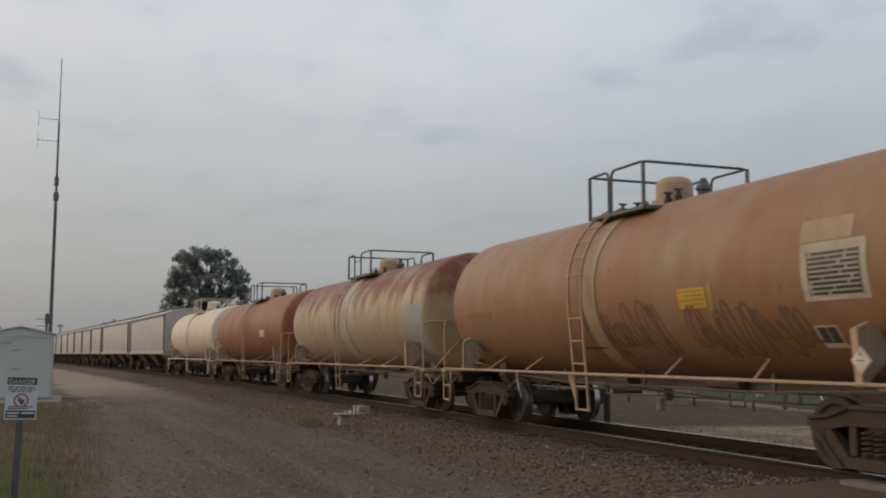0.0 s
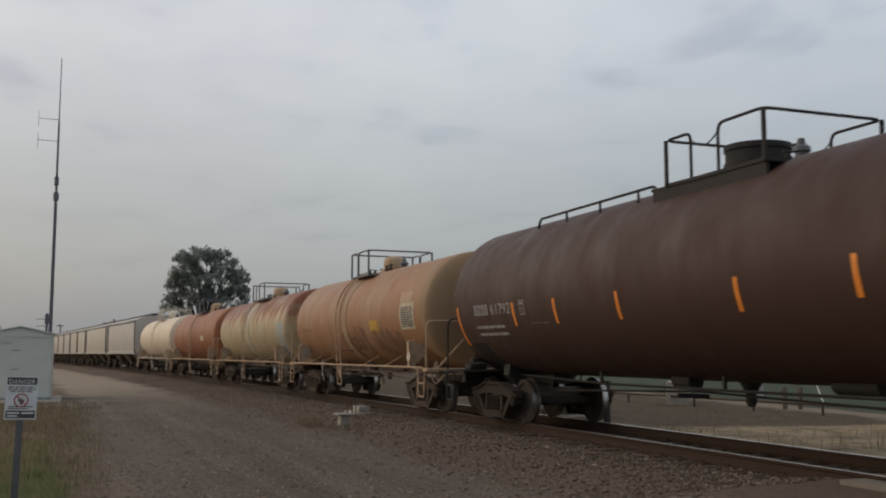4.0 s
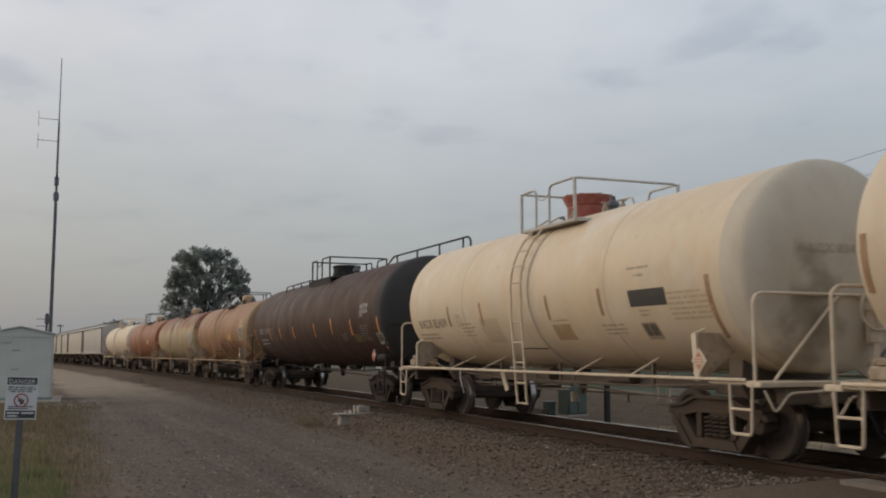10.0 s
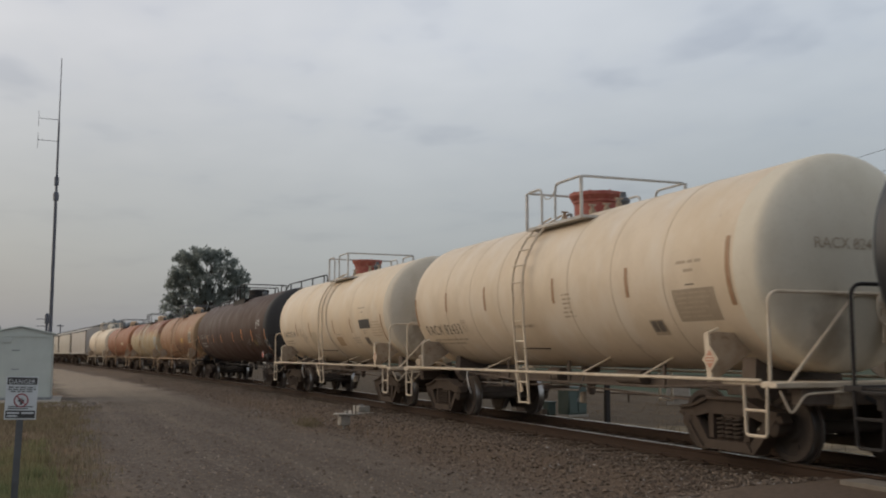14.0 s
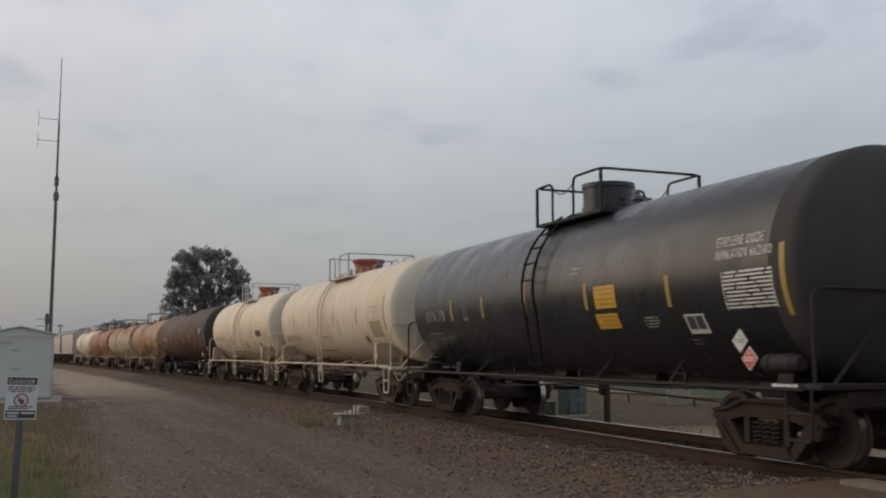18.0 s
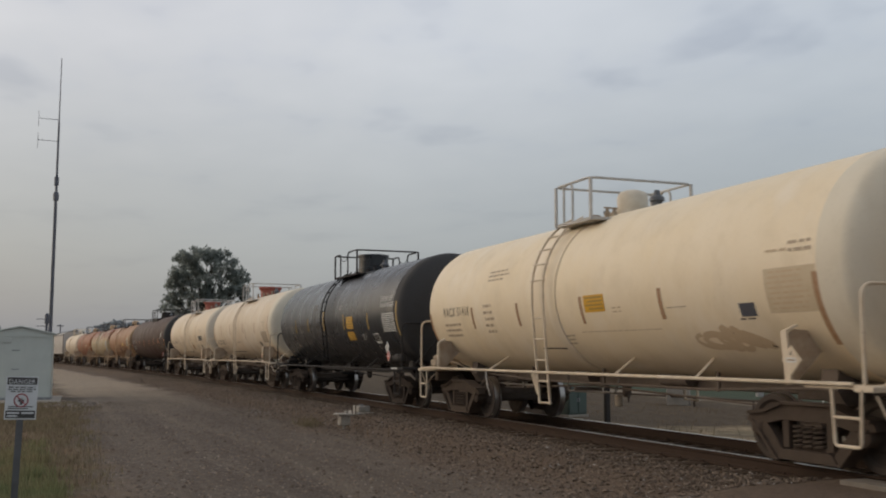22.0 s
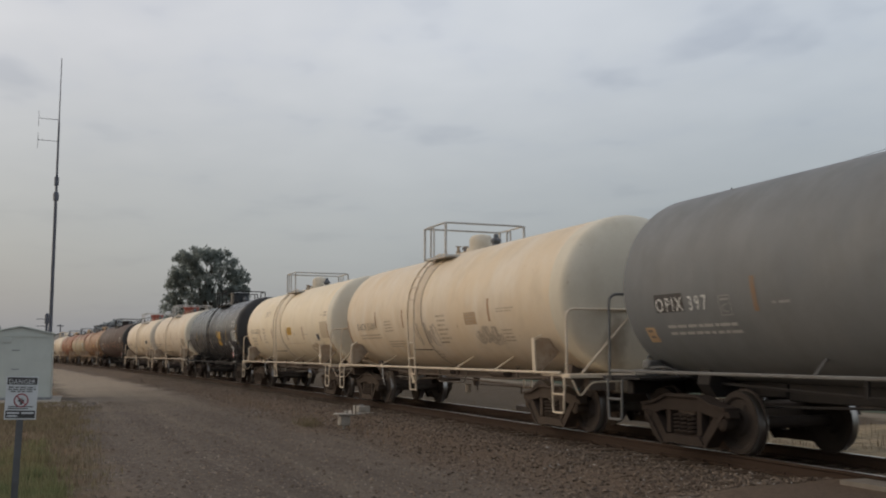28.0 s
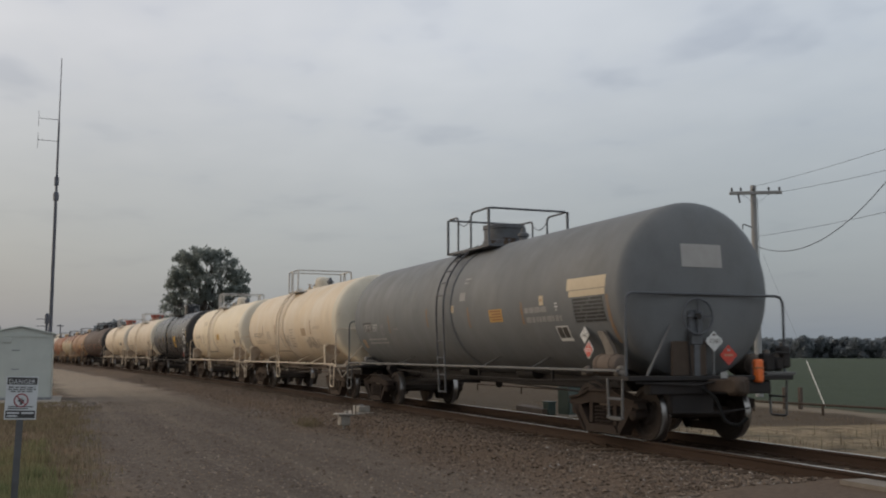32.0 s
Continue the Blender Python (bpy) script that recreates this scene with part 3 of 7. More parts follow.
def side_ladder(car, mat, y, r, zc, x_out, z_bot, z_turn, zp, w=0.42, sides=(-1, 1), lean=-0.26, upper=None):
    """A ladder from below the side sill that bends over the tank to the top platform."""
    for k in sides:
        lad = None
        for dy in (-w / 2, w / 2):
            line = [(k * (x_out - 0.05), y + lean + dy * 0.92, z_bot), (k * x_out, y + lean * 0.45 + dy, z_turn)]
            a0 = math.degrees(math.asin(max(-1, min(1, (z_turn + 0.25 - zc) / (r + 0.12)))))
            for i in range(9):
                a = radians(a0 + (64 - a0) * i / 8)
                line.append((k * (r + 0.13) * math.cos(a), y + lean * 0.4 * (1 - i / 8) + dy, zc + (r + 0.13) * math.sin(a)))
            ob = part("ladder_stile" if lad else "ladder", Geo().tube(line[:3], 0.024, 4), mat, lad or car)
            lad = lad or ob
            part("upper_stile", Geo().tube(line[2:], 0.024, 4), upper or mat, lad)
        z = z_bot + 0.02
        while z < z_turn + 0.1:
            q = max(0.0, min(1.0, (z - z_bot) / (z_turn - z_bot)))
            yl, xl = y + lean * (1 - 0.55 * q), k * (x_out - 0.05 * (1 - q))
            part("rung", Geo().tube([(xl, yl - w / 2 - 0.02, z), (xl, yl + w / 2 + 0.02, z)], 0.016, 6), mat, lad)
            z += 0.36
        for i in range(1, 6):
            a = radians(a0 + (64 - a0) * i / 6)
            p = (k * (r + 0.13) * math.cos(a), zc + (r + 0.13) * math.sin(a))
            yl = y + lean * 0.4 * (1 - i / 6)
            part("rung", Geo().tube([(p[0], yl - w / 2 - 0.06, p[1]), (p[0], yl + w / 2 + 0.06, p[1])], 0.016, 6), upper or mat, lad)


def tank_car(label, front, rear, r, ztop, paint, frame_mat, rail_mat=None, head=0.36, tank_in=0.02, ladder_mat=None, hand=(1.47, 2.07), rings=(), bands=(), band_mat=None, ladder_y=0.0, dome="plain", dome_r=0.32,
             dome_z=4.2, dome_mat=None, plat=(0.95, 1.13, -1.13, 3.62, 4.36), sill=True, end_paint=None, placards=True, truck_in=1.35, roll=True, black_under=False, brackets=True, ladder_z=0.30, brake_x=0.42, struts=(0.39, -0.30, -0.59), valve_gear=False, end_sides=0, lean=-0.26, band_w=0.16, upper_mat=None, hanger=None, sill_z=0.80, rail_z=1.012):
    half, u = (front - rear) / 2, (front + rear) / 2
    rail_mat, dome_mat = rail_mat or frame_mat, dome_mat or paint
    zc = ztop - r
    grimy = BARE_BLACK if black_under else UNDER
    car = thing("tank_car", label, "tank car", on_track(u), "freight train cars")
    put(car, u)
    ht = half - tank_in
    HEADS[car.name] = (ht, head)
    shell = part("tank", tank_shell(ht, r, zc, head, rings), paint, car, "", pose(0, 0, zc), 30)
    for y in rings:
        part("weld_seam", Geo().spin([(y - 0.014, r + 0.001), (y - 0.009, r + 0.005), (y + 0.009, r + 0.005), (y + 0.014, r + 0.001)], 72, "y"), SEAM, shell)
    # black ends are paint; the greyed ones carry dust and painted-in shade
    if end_paint:
        for k in (-1, 1):
            prof = [(k * (ht - head - 0.35), r + 0.004)] + [(k * (ht - head + 0.004 + d), q + (0.004 if q else 0)) for d, q in reversed(head_profile(head, r))]
            part("painted_tank_end", Geo().spin(prof, 72, "y"), end_paint, shell, "black painted tank end" if end_paint is END_BLACK else "dusty tank end with its shade mixed into the paint") if end_sides in (0, k) else None
    for y in bands:
        part("saddle_band", Geo().spin([(y - band_w, r), (y - band_w + 0.01, r + 0.022), (y + band_w - 0.01, r + 0.022), (y + band_w, r)], 72, "y"), band_mat or paint, shell)
    # underframe
    for k in (-1, 1):
        a, b = sorted((k * (half - 0.15), k * (half - 2.5)))
        part("stub_sill", Geo().box(-0.22, 0.22, a, b, 0.74, 1.0, 0.02), grimy, car)
    if sill:
        part("centre_sill", Geo().box(-0.2, 0.2, -half + 2.5, half - 2.5, sill_z, 0.99, 0.02), grimy, car)
    part("train_pipe", Geo().tube([(-0.5, -half + 1.2, 0.92), (-0.55, -half * 0.4, 0.82), (-0.55, half * 0.4, 0.82), (-0.5, half - 1.2, 0.92)], 0.022, 6), grimy, car)
    for y in (-half * 0.45, half * 0.02, half * 0.42):
        part("pipe_hanger", Geo().box(-0.57, -0.53, y - 0.03, y + 0.03, 0.80, zc - math.sqrt(r * r - 0.3) + 0.04), grimy, car)
    for k in (-1, 1):
        yb = k * (half - truck_in)
        g = Geo()
        zs = 0.9
        pts = [(-r * 0.52, zs)] + [(r * math.cos(a), zc + r * math.sin(a)) for a in (radians(240 + 60 * i / 14) for i in range(15))] + [(r * 0.52, zs), (0.6, 0.72), (-0.6, 0.72)]
        n = len(pts)
        g.add([(x, yb - 0.14, z) for x, z in pts] + [(x, yb + 0.14, z) for x, z in pts],
              [tuple(range(n)), tuple(range(2 * n - 1, n - 1, -1))] + [(i, i + n, (i + 1) % n + n, (i + 1) % n) for i in range(n)])
        part("bolster_saddle", g, grimy, car)
        # end platform
        deck = part("end_platform", Geo().box(-1.5, 1.5, k * half - 0.14, k * half + 0.14, 0.93, 1.0, 0.01).box(-1.48, 1.48, min(k * half, k * (half - 0.9)), max(k * half, k * (half - 0.9)), 0.96, 0.985), grimy if black_under else frame_mat, car)
        part("end_beam", Geo().box(-1.1, 1.1, k * half - 0.1, k * half + 0.1, 0.72, 0.925, 0.02), grimy, deck)
        rear_last = label.endswith("last of the train") and k < 0
        hr = part("end_handrail", Geo().tube(bent([(-hand[0], k * half, 0.96), (-hand[0], k * half, hand[1]), (hand[0], k * half, hand[1]), (hand[0], k * half, 0.96)], 0.16, 5), 0.022, 8), GREY_DARK if rear_last else frame_mat, car)
        for x in (-1, 1):
            if k < 0 and not rear_last:
                part("brace", Geo().tube([(x * 1.2, k * half, 0.99), (x * 0.15, k * half, hand[1])], 0.02, 6), frame_mat, hr)
            # hanging corner step
            st = part("corner_step", Geo().tube(bent([(x * 1.5, k * (half - 0.02), 0.96), (x * 1.5, k * (half - 0.05), 0.36), (x * 1.5, k * (half - 0.42), 0.36), (x * 1.5, k * (half - 0.45), 0.96)], 0.05, 3), 0.02, 6), frame_mat, car)
            part("rung", Geo().tube([(x * 1.5, k * (half - 0.04), 0.66), (x * 1.5, k * (half - 0.43), 0.66)], 0.018, 6), frame_mat, st)
            # upright bracket that ties the side rail to the tank
            yk = k * (half - (1.08 if k > 0 else 1.17))
            g = Geo().tube(bent([(x * 1.46, yk, 0.98), (x * 1.46, yk, 1.57), (x * 1.3, yk, 1.63)], 0.06, 4), 0.035, 8)
            if k < 0:
                g = Geo().beam((x * 1.475, yk - 0.03, 0.98), (x * 1.475, yk + 0.03, 1.60), 0.10, 0.03, (1, 0, 0)).beam((x * 1.475, yk + 0.03, 1.585), (x * 1.33, yk - 0.01, 1.66), 0.08, 0.025)
            if brackets:
                cb = part("corner_bracket", g, frame_mat, car)
                zs_ = (1.60, 1.48, 1.36)
                xs_ = [math.sqrt(max(0.01, r * r - (q - zc) ** 2)) - 0.01 for q in zs_]
                ring = [(1.44, 1.0), (1.44, 1.56), (1.37, 1.61)] + [(q, w) for q, w in zip(xs_, zs_)][:3] + [(1.36, 1.0)]
                m_ = len(ring)
                gg = Geo().add([(x * q, yk - 0.012, w) for q, w in ring] + [(x * q, yk + 0.012, w) for q, w in ring],
                               [tuple(range(m_)), tuple(range(2 * m_ - 1, m_ - 1, -1))] + [(i, i + m_, (i + 1) % m_ + m_, (i + 1) % m_) for i in range(m_)])
                part("gusset_plate", gg, RUSTY_PLATE if frame_mat is not GREY_FRAME else frame_mat, cb)
        add_truck(car, yb, roll, black_under)
    if sill:
        for x in (-1, 1):
            rail = part("side_rail", Geo().box(x * 1.5 - 0.028, x * 1.5 + 0.028, -half + 0.14, half - 0.14, rail_z - 0.022, rail_z + 0.023, 0.012), frame_mat, car)
            for y in struts:
                yy = y * half
                zt = 1.27
                xt = math.sqrt(r * r - (zt - zc) ** 2) - 0.01
                part("strut", Geo().beam((x * 1.49, yy, rail_z + 0.01), (x * xt, yy + 0.45, zt), 0.036, 0.018), frame_mat, rail)
    end_gear(car, half)
    if brackets:
        for k in (-1, 1):
            part("angle_cock", Geo().box(-0.62, -0.36, min(k * (half - 0.1), k * (half + 0.16)), max(k * (half - 0.1), k * (half + 0.16)), 0.68, 0.93, 0.03), VALVE, car, "grimy cream angle cock bracket")
            part("cut_lever", Geo().tube(bent([(-1.42, k * (half + 0.1), 0.9), (-1.3, k * (half + 0.14), 0.62), (-1.1, k * (half + 0.16), 0.86), (-0.2, k * (half + 0.2), 0.9)], 0.08), 0.016, 6), frame_mat, car)
    # gear under the tank
    part("brake_cylinder", Geo().spin([(-0.35, 0.0), (-0.34, 0.14), (0.1, 0.15), (0.12, 0.10), (0.2, 0.04), (0.3, 0.03)], 16, "y", (-0.3, half * 0.18, 0.93)), grimy, car)
    part("air_reservoir", Geo().spin([(-0.4, 0.0), (-0.37, 0.12), (0.37, 0.12), (0.4, 0.0)], 16, "y", (-0.3, -half * 0.25, 0.95)), grimy, car)
    part("brake_rod", Geo().tube([(-0.4, -half + 2.2, 0.62), (-0.45, half * 0.1, 0.78), (-0.4, half - 2.2, 0.62)], 0.018, 6), grimy, car)
    part("brake_lever", Geo().beam((-0.75, half * 0.12, 0.72), (-0.2, half * 0.12, 0.70), 0.03, 0.07), grimy, car)
    part("outlet_valve", Geo().spin([(0.58, 0.05), (0.64, 0.08), (0.75, 0.08), (0.85, 0.12), (zc - r + 0.06, 0.2)], 14, "z", (0, 0.3, 0)), grimy, car)
    # hand brake on the rear end
    bx, bz = brake_x, 1.9
    hw = part("hand_brake_wheel", Geo().tube([(bx + 0.27 * math.cos(a), -half - 0.05, bz + 0.27 * math.sin(a)) for a in (i * math.pi / 10 for i in range(20))], 0.018, 6, True)
              .beam((bx - 0.27, -half - 0.05, bz), (bx + 0.27, -half - 0.05, bz), 0.03, 0.02).beam((bx, -half - 0.05, bz - 0.27), (bx, -half - 0.05, bz + 0.27), 0.03, 0.02, (1, 0, 0)), GREY_DARK if black_under else frame_mat, car)
    part("hub", Geo().spin([(-half - 0.08, 0.05), (-half + 0.1, 0.05)], 10, "y", (bx, 0, bz)), grimy, hw)
    part("hand_brake_box", Geo().box(bx - 0.13, bx + 0.13, -half - 0.02, -half + 0.06, 1.45, 2.0, 0.03).box(bx - 0.05, bx + 0.05, -half - 0.01, -half + 0.05, 0.95, 1.5), GREY_DARK if black_under else frame_mat, car)
    if not brackets:
        for x in (-1, 1):
            last = label.endswith("last of the train")
            q = 0.17 if last else 0.115
            zr = 0.985 if last else 1.10
            er = part("end_reservoir", Geo().spin([(-half + 0.42, 0.0), (-half + 0.43, q * 0.7), (-half + 0.5, q), (-half + 1.0, q), (-half + 1.07, q * 0.7), (-half + 1.08, 0.0)], 18, "y", (x * 1.27, 0, zr + q)), UNDER if last else BARE_BLACK, car, "round air reservoir on the end platform")
            for y in (0.55, 0.92):
                part("reservoir_strap", Geo().spin([(-half + y - 0.025, q), (-half + y - 0.025, q + 0.012), (-half + y + 0.025, q + 0.012), (-half + y + 0.025, q)], 18, "y", (x * 1.27, 0, zr + q)), UNDER if last else BARE_BLACK, er)
    vg = part("brake_valve", Geo().box(-1.2, -0.82, half - 0.62, half - 0.3, 1.0, 1.1, 0.02).box(-1.12, -0.88, half - 0.56, half - 0.36, 1.1, 1.24, 0.03), frame_mat, car)
    part("valve_flange", Geo().spin([(-0.02, 0.07), (0.02, 0.07), (0.03, 0.04), (0.12, 0.04)], 10, "x", (-0.86, half - 0.46, 1.17)), frame_mat, vg)
    part("valve_pipe", Geo().tube(bent([(-1.0, half - 0.34, 1.2), (-0.9, half - 0.2, 1.32), (-0.6, half - 0.3, 1.06)], 0.1), 0.02, 6), frame_mat, vg)
    part("valve_pipe", Geo().tube(bent([(-1.1, half - 0.58, 1.12), (-1.0, half - 0.85, 1.14), (-0.7, half - 0.95, 1.0)], 0.1), 0.02, 6), frame_mat, vg)
    # top platform, dome
    px, yf, yr, zp, zt = plat
    top = part("top_platform", Geo().box(-px, px, yf - 0.42, yf + 0.04, zp - 0.05, zp).box(-px, px, yr - 0.04, yr + 0.42, zp - 0.05, zp).box(-px, -px + 0.36, yr, yf, zp - 0.052, zp - 0.003).box(px - 0.36, px, yr, yf, zp - 0.052, zp - 0.003), rail_mat, car)
    for x in (-1, 1):
        for y in (yf - 0.2, yr + 0.2):
            part("bracket", Geo().beam((x * px * 0.95, y, zp - 0.04), (x * px * 0.72, y, zc + math.sqrt(r * r - (px * 0.72) ** 2)), 0.05, 0.05), rail_mat, top)
    top_railing(car, rail_mat, px, yf, yr, zp, zt)
    if dome == "plain":
        pr = [(ztop - 0.12, dome_r * 1.25), (ztop + 0.04, dome_r * 1.25), (ztop + 0.05, dome_r), (dome_z - 0.14, dome_r), (dome_z - 0.08, dome_r * 0.94), (dome_z - 0.03, dome_r * 0.78), (dome_z, dome_r * 0.45), (dome_z + 0.01, 0.0)]
    elif dome == "flanged":
        pr = [(ztop - 0.12, dome_r), (dome_z - 0.22, dome_r), (dome_z - 0.2, dome_r * 1.06), (dome_z - 0.16, dome_r * 1.06), (dome_z - 0.08, dome_r * 1.22), (dome_z - 0.02, dome_r * 1.22), (dome_z, dome_r * 0.6), (dome_z, 0.0)]
    else:
        pr = [(ztop - 0.12, dome_r * 1.06), (ztop + 0.1, dome_r * 1.06), (ztop + 0.12, dome_r), (dome_z - 0.12, dome_r), (dome_z - 0.11, dome_r * 1.05), (dome_z - 0.03, dome_r * 1.05), (dome_z, dome_r * 0.7), (dome_z + 0.01, 0.0)]
    dm = part("dome", Geo().spin(pr, 28), dome_mat, car)
    for a in range(0, 360, 45):
        p = (dome_r * 1.13 * math.cos(radians(a)), dome_r * 1.13 * math.sin(radians(a)))
        part("bolt", Geo().spin([(dome_z - 0.14, 0.022), (dome_z + 0.0, 0.022)], 6, "z", (*p, 0)), dome_mat, dm) if dome == "flanged" else None
    part("safety_valve", Geo().spin([(ztop - 0.1, 0.1), (ztop + 0.12, 0.09), (ztop + 0.14, 0.13), (ztop + 0.2, 0.12), (ztop + 0.24, 0.06), (ztop + 0.32, 0.05)], 14, "z", (0.1, -dome_r - 0.34, 0)), GREY_DARK, car)
    part("vent_pipe", Geo().tube(bent([(-0.2, dome_r + 0.2, ztop - 0.05), (-0.2, dome_r + 0.2, ztop + 0.09), (-0.2, dome_r + 0.36, ztop + 0.09)], 0.05), 0.028, 8), GREY_DARK, car)
    rng = random.Random(int(abs(u) * 10))
    for i in range(7):
        y = yr + 0.1 + (yf - yr - 0.2) * (i + rng.random() * 0.6) / 7
        x = rng.uniform(-0.55, 0.15)
        if math.hypot(x, y) > dome_r + 0.1:
            zs = zc + math.sqrt(r * r - x * x)
            h = rng.uniform(0.06, 0.16)
            part("top_fitting", Geo().spin([(zs - 0.03, 0.06), (zs + h * 0.5, 0.055), (zs + h * 0.55, 0.035), (zs + h, 0.03)], 9, "z", (x, y, 0)).box(x - 0.07, x + 0.07, y - 0.02, y + 0.02, zs + h, zs + h + 0.025), BARE_BLACK if frame_mat is BARE_BLACK else VALVE if frame_mat is CREAM_FRAME else TRUCK, car)
    if valve_gear:
        yb = half - 0.55
        part("valve_mount", Geo().box(-1.42, -1.0, yb - 0.24, yb + 0.2, 0.985, 1.05, 0.01), VALVE, car)
        for x0, x1, y0, y1, z0, z1 in ((-1.4, -1.2, -0.2, 0.14, 1.05, 1.2), (-1.36, -1.24, -0.12, 0.06, 1.2, 1.29), (-1.17, -1.02, -0.14, 0.16, 1.05, 1.24), (-1.13, -1.06, 0.0, 0.1, 1.24, 1.3)):
            vb = part("valve_body", Geo().box(x0, x1, yb + y0, yb + y1, z0, z1, 0.02), VALVE, car)
            xm, zm = (x0 + x1) / 2, (z0 + z1) / 2
            for y, k in ((yb + y1, 1), (yb + y0, -1)):
                part("valve_flange", Geo().spin([(0, 0.055), (0.03 * k, 0.055), (0.03 * k, 0.03), (0.08 * k, 0.03)], 10, "y", (xm, y, zm)), VALVE, vb)
            part("bolt", Geo().spin([(z1, 0.025), (z1 + 0.03, 0.025)], 6, "z", (xm, yb + (y0 + y1) / 2, 0)), VALVE, vb)
        part("valve_pipe", Geo().tube(bent([(-1.33, yb - 0.15, 1.16), (-1.38, yb - 0.35, 1.16), (-1.38, yb - 0.45, 0.99)], 0.06), 0.022, 6), VALVE, car)
    if hanger is not None:
        # slanting hanger plate, brake hose and pale piping below the side rail
        part("hanger_plate", Geo().beam((-1.36, hanger + 0.02, 0.99), (-1.30, hanger - 0.09, 0.64), 0.13, 0.018, (1, 0, 0)), frame_mat, car)
        part("brake_hose", Geo().tube(bent([(-1.16, half - 3.0, 1.0), (-1.2, half - 3.08, 0.84), (-1.22, half - 3.22, 0.66), (-1.16, half - 3.2, 0.5)], 0.12), 0.016, 6), PALE_RAIL, car, "thin pale brake hose")
        pipe = part("brake_pipe", Geo().tube([(-0.6, half - 2.5, 0.72), (-0.6, half - 4.3, 0.72)], 0.018, 6), DUSTY, car)
        for y in (half - 2.85, half - 3.6, half - 4.2):
            part("pipe_clip", Geo().box(-0.63, -0.57, y - 0.025, y + 0.025, 0.66, 0.78), DUSTY, pipe)
        lower = part("heater_pipe", Geo().tube(bent([(-0.5, hanger + 0.3, 0.95), (-0.5, hanger + 0.3, 0.66), (-0.5, -0.15, 0.68), (-0.4, -0.15, 0.95)], 0.06), 0.018, 6), DUSTY, car)
        part("pipe_cap", Geo().spin([(0.44, 0.05), (0.46, 0.07), (0.62, 0.07), (0.64, 0.05)], 10, "z", (-0.32, 0.03, 0)), VALVE, lower)
        part("foothold", Geo().beam((-1.5, ladder_y - 0.3, 1.42), (-0.98, ladder_y - 0.3, 1.42), 0.05, 0.02), TRUCK, car)
    if ladder_y is not None:
        side_ladder(car, ladder_mat or frame_mat, ladder_y, r, zc, 1.53, ladder_z, 2.05, zp, lean=lean, upper=upper_mat)
    SIZES[car.name] = (r, zc, half)
    return car


# ---- ground ----
def ground_material():
    """Gravel, dirt, grass and field by zones of the plan, with grain at several scales."""
    m = bpy.data.materials.new("ground_gravel_dirt_field")
    m.use_nodes = True
    t = m.node_tree
    L = t.links.new
    b = t.nodes["Principled BSDF"]
    geo = node(t, "ShaderNodeNewGeometry")
    pos = geo.outputs["Position"]
    sep = node(t, "ShaderNodeSeparateXYZ")
    L(pos, sep.inputs[0])

    def noise_of(scale, lo, hi, detail=6.0, stretch=(1, 1, 1)):
        mp = node(t, "ShaderNodeMapping")
        mp.inputs["Scale"].default_value = stretch
        L(pos, mp.inputs[0])
        n = node(t, "ShaderNodeTexNoise", Scale=scale, Detail=detail, Roughness=0.62)
        L(mp.outputs[0], n.inputs["Vector"])
        return ramp(t, [(lo, (0, 0, 0)), (hi, (1, 1, 1))], n.outputs["Fac"]).outputs[0]

    def colour(c):
        n = node(t, "ShaderNodeRGB")
        n.outputs[0].default_value = (*c, 1)
        return n.outputs[0]

    def mix(fac, a, c, blend="MIX"):
        n = node(t, "ShaderNodeMix", data_type="RGBA", blend_type=blend)
        if isinstance(fac, float):
            n.inputs[0].default_value = fac
        else:
            L(fac, n.inputs[0])
        L(a, n.inputs[6])
        L(c, n.inputs[7])
        return n.outputs[2]

    def math2(op, a, c):
        n = node(t, "ShaderNodeMath", operation=op)
        for i, q in enumerate((a, c)):
            if isinstance(q, (int, float)):
                n.inputs[i].default_value = q
            else:
                L(q, n.inputs[i])
        return n.outputs[0]

    def step(val, lo, hi):
        n = node(t, "ShaderNodeMapRange", )
        n.interpolation_type = "SMOOTHSTEP"
        n.inputs["From Min"].default_value, n.inputs["From Max"].default_value = lo, hi
        L(val, n.inputs["Value"])
        return n.outputs[0]
    X, Y = sep.outputs["X"], sep.outputs["Y"]
    # x from the curved centre line
    near_y = math2("MINIMUM", Y, CURVE_END)
    run = math2("MULTIPLY", near_y, math2("SUBTRACT", Y, math2("MULTIPLY", near_y, 0.5)))
    across = math2("ADD", X, math2("MULTIPLY", run, KAPPA))
    wob = node(t, "ShaderNodeTexNoise", Scale=0.35, Detail=5.0)
    L(pos, wob.inputs["Vector"])
    wobble = math2("MULTIPLY", math2("SUBTRACT", wob.outputs["Fac"], 0.5), 3.0)
    aw = math2("ADD", across, wobble)
    gravel = mix(noise_of(0.9, 0.38, 0.66), colour((0.105, 0.081, 0.065)), colour((0.149, 0.118, 0.095)))
    gravel = mix(noise_of(0.28, 0.4, 0.6, stretch=(1.6, 0.5, 1)), gravel, colour((0.086, 0.066, 0.051)))
    gravel = mix(noise_of(13.0, 0.42, 0.60), gravel, colour((0.056, 0.044, 0.036)))
    gravel = mix(noise_of(30.0, 0.54, 0.63), gravel, colour((0.34, 0.285, 0.24)))
    # paler wheel tracks of the access road, running beside the railway
    pale = mix(noise_of(9.0, 0.4, 0.7), colour((0.374, 0.303, 0.226)), colour((0.259, 0.204, 0.151)))
    rut_v = node(t, "ShaderNodeCombineXYZ")
    L(math2("MULTIPLY", across, 1.1), rut_v.inputs["X"])
    L(math2("MULTIPLY", Y, 0.045), rut_v.inputs["Y"])
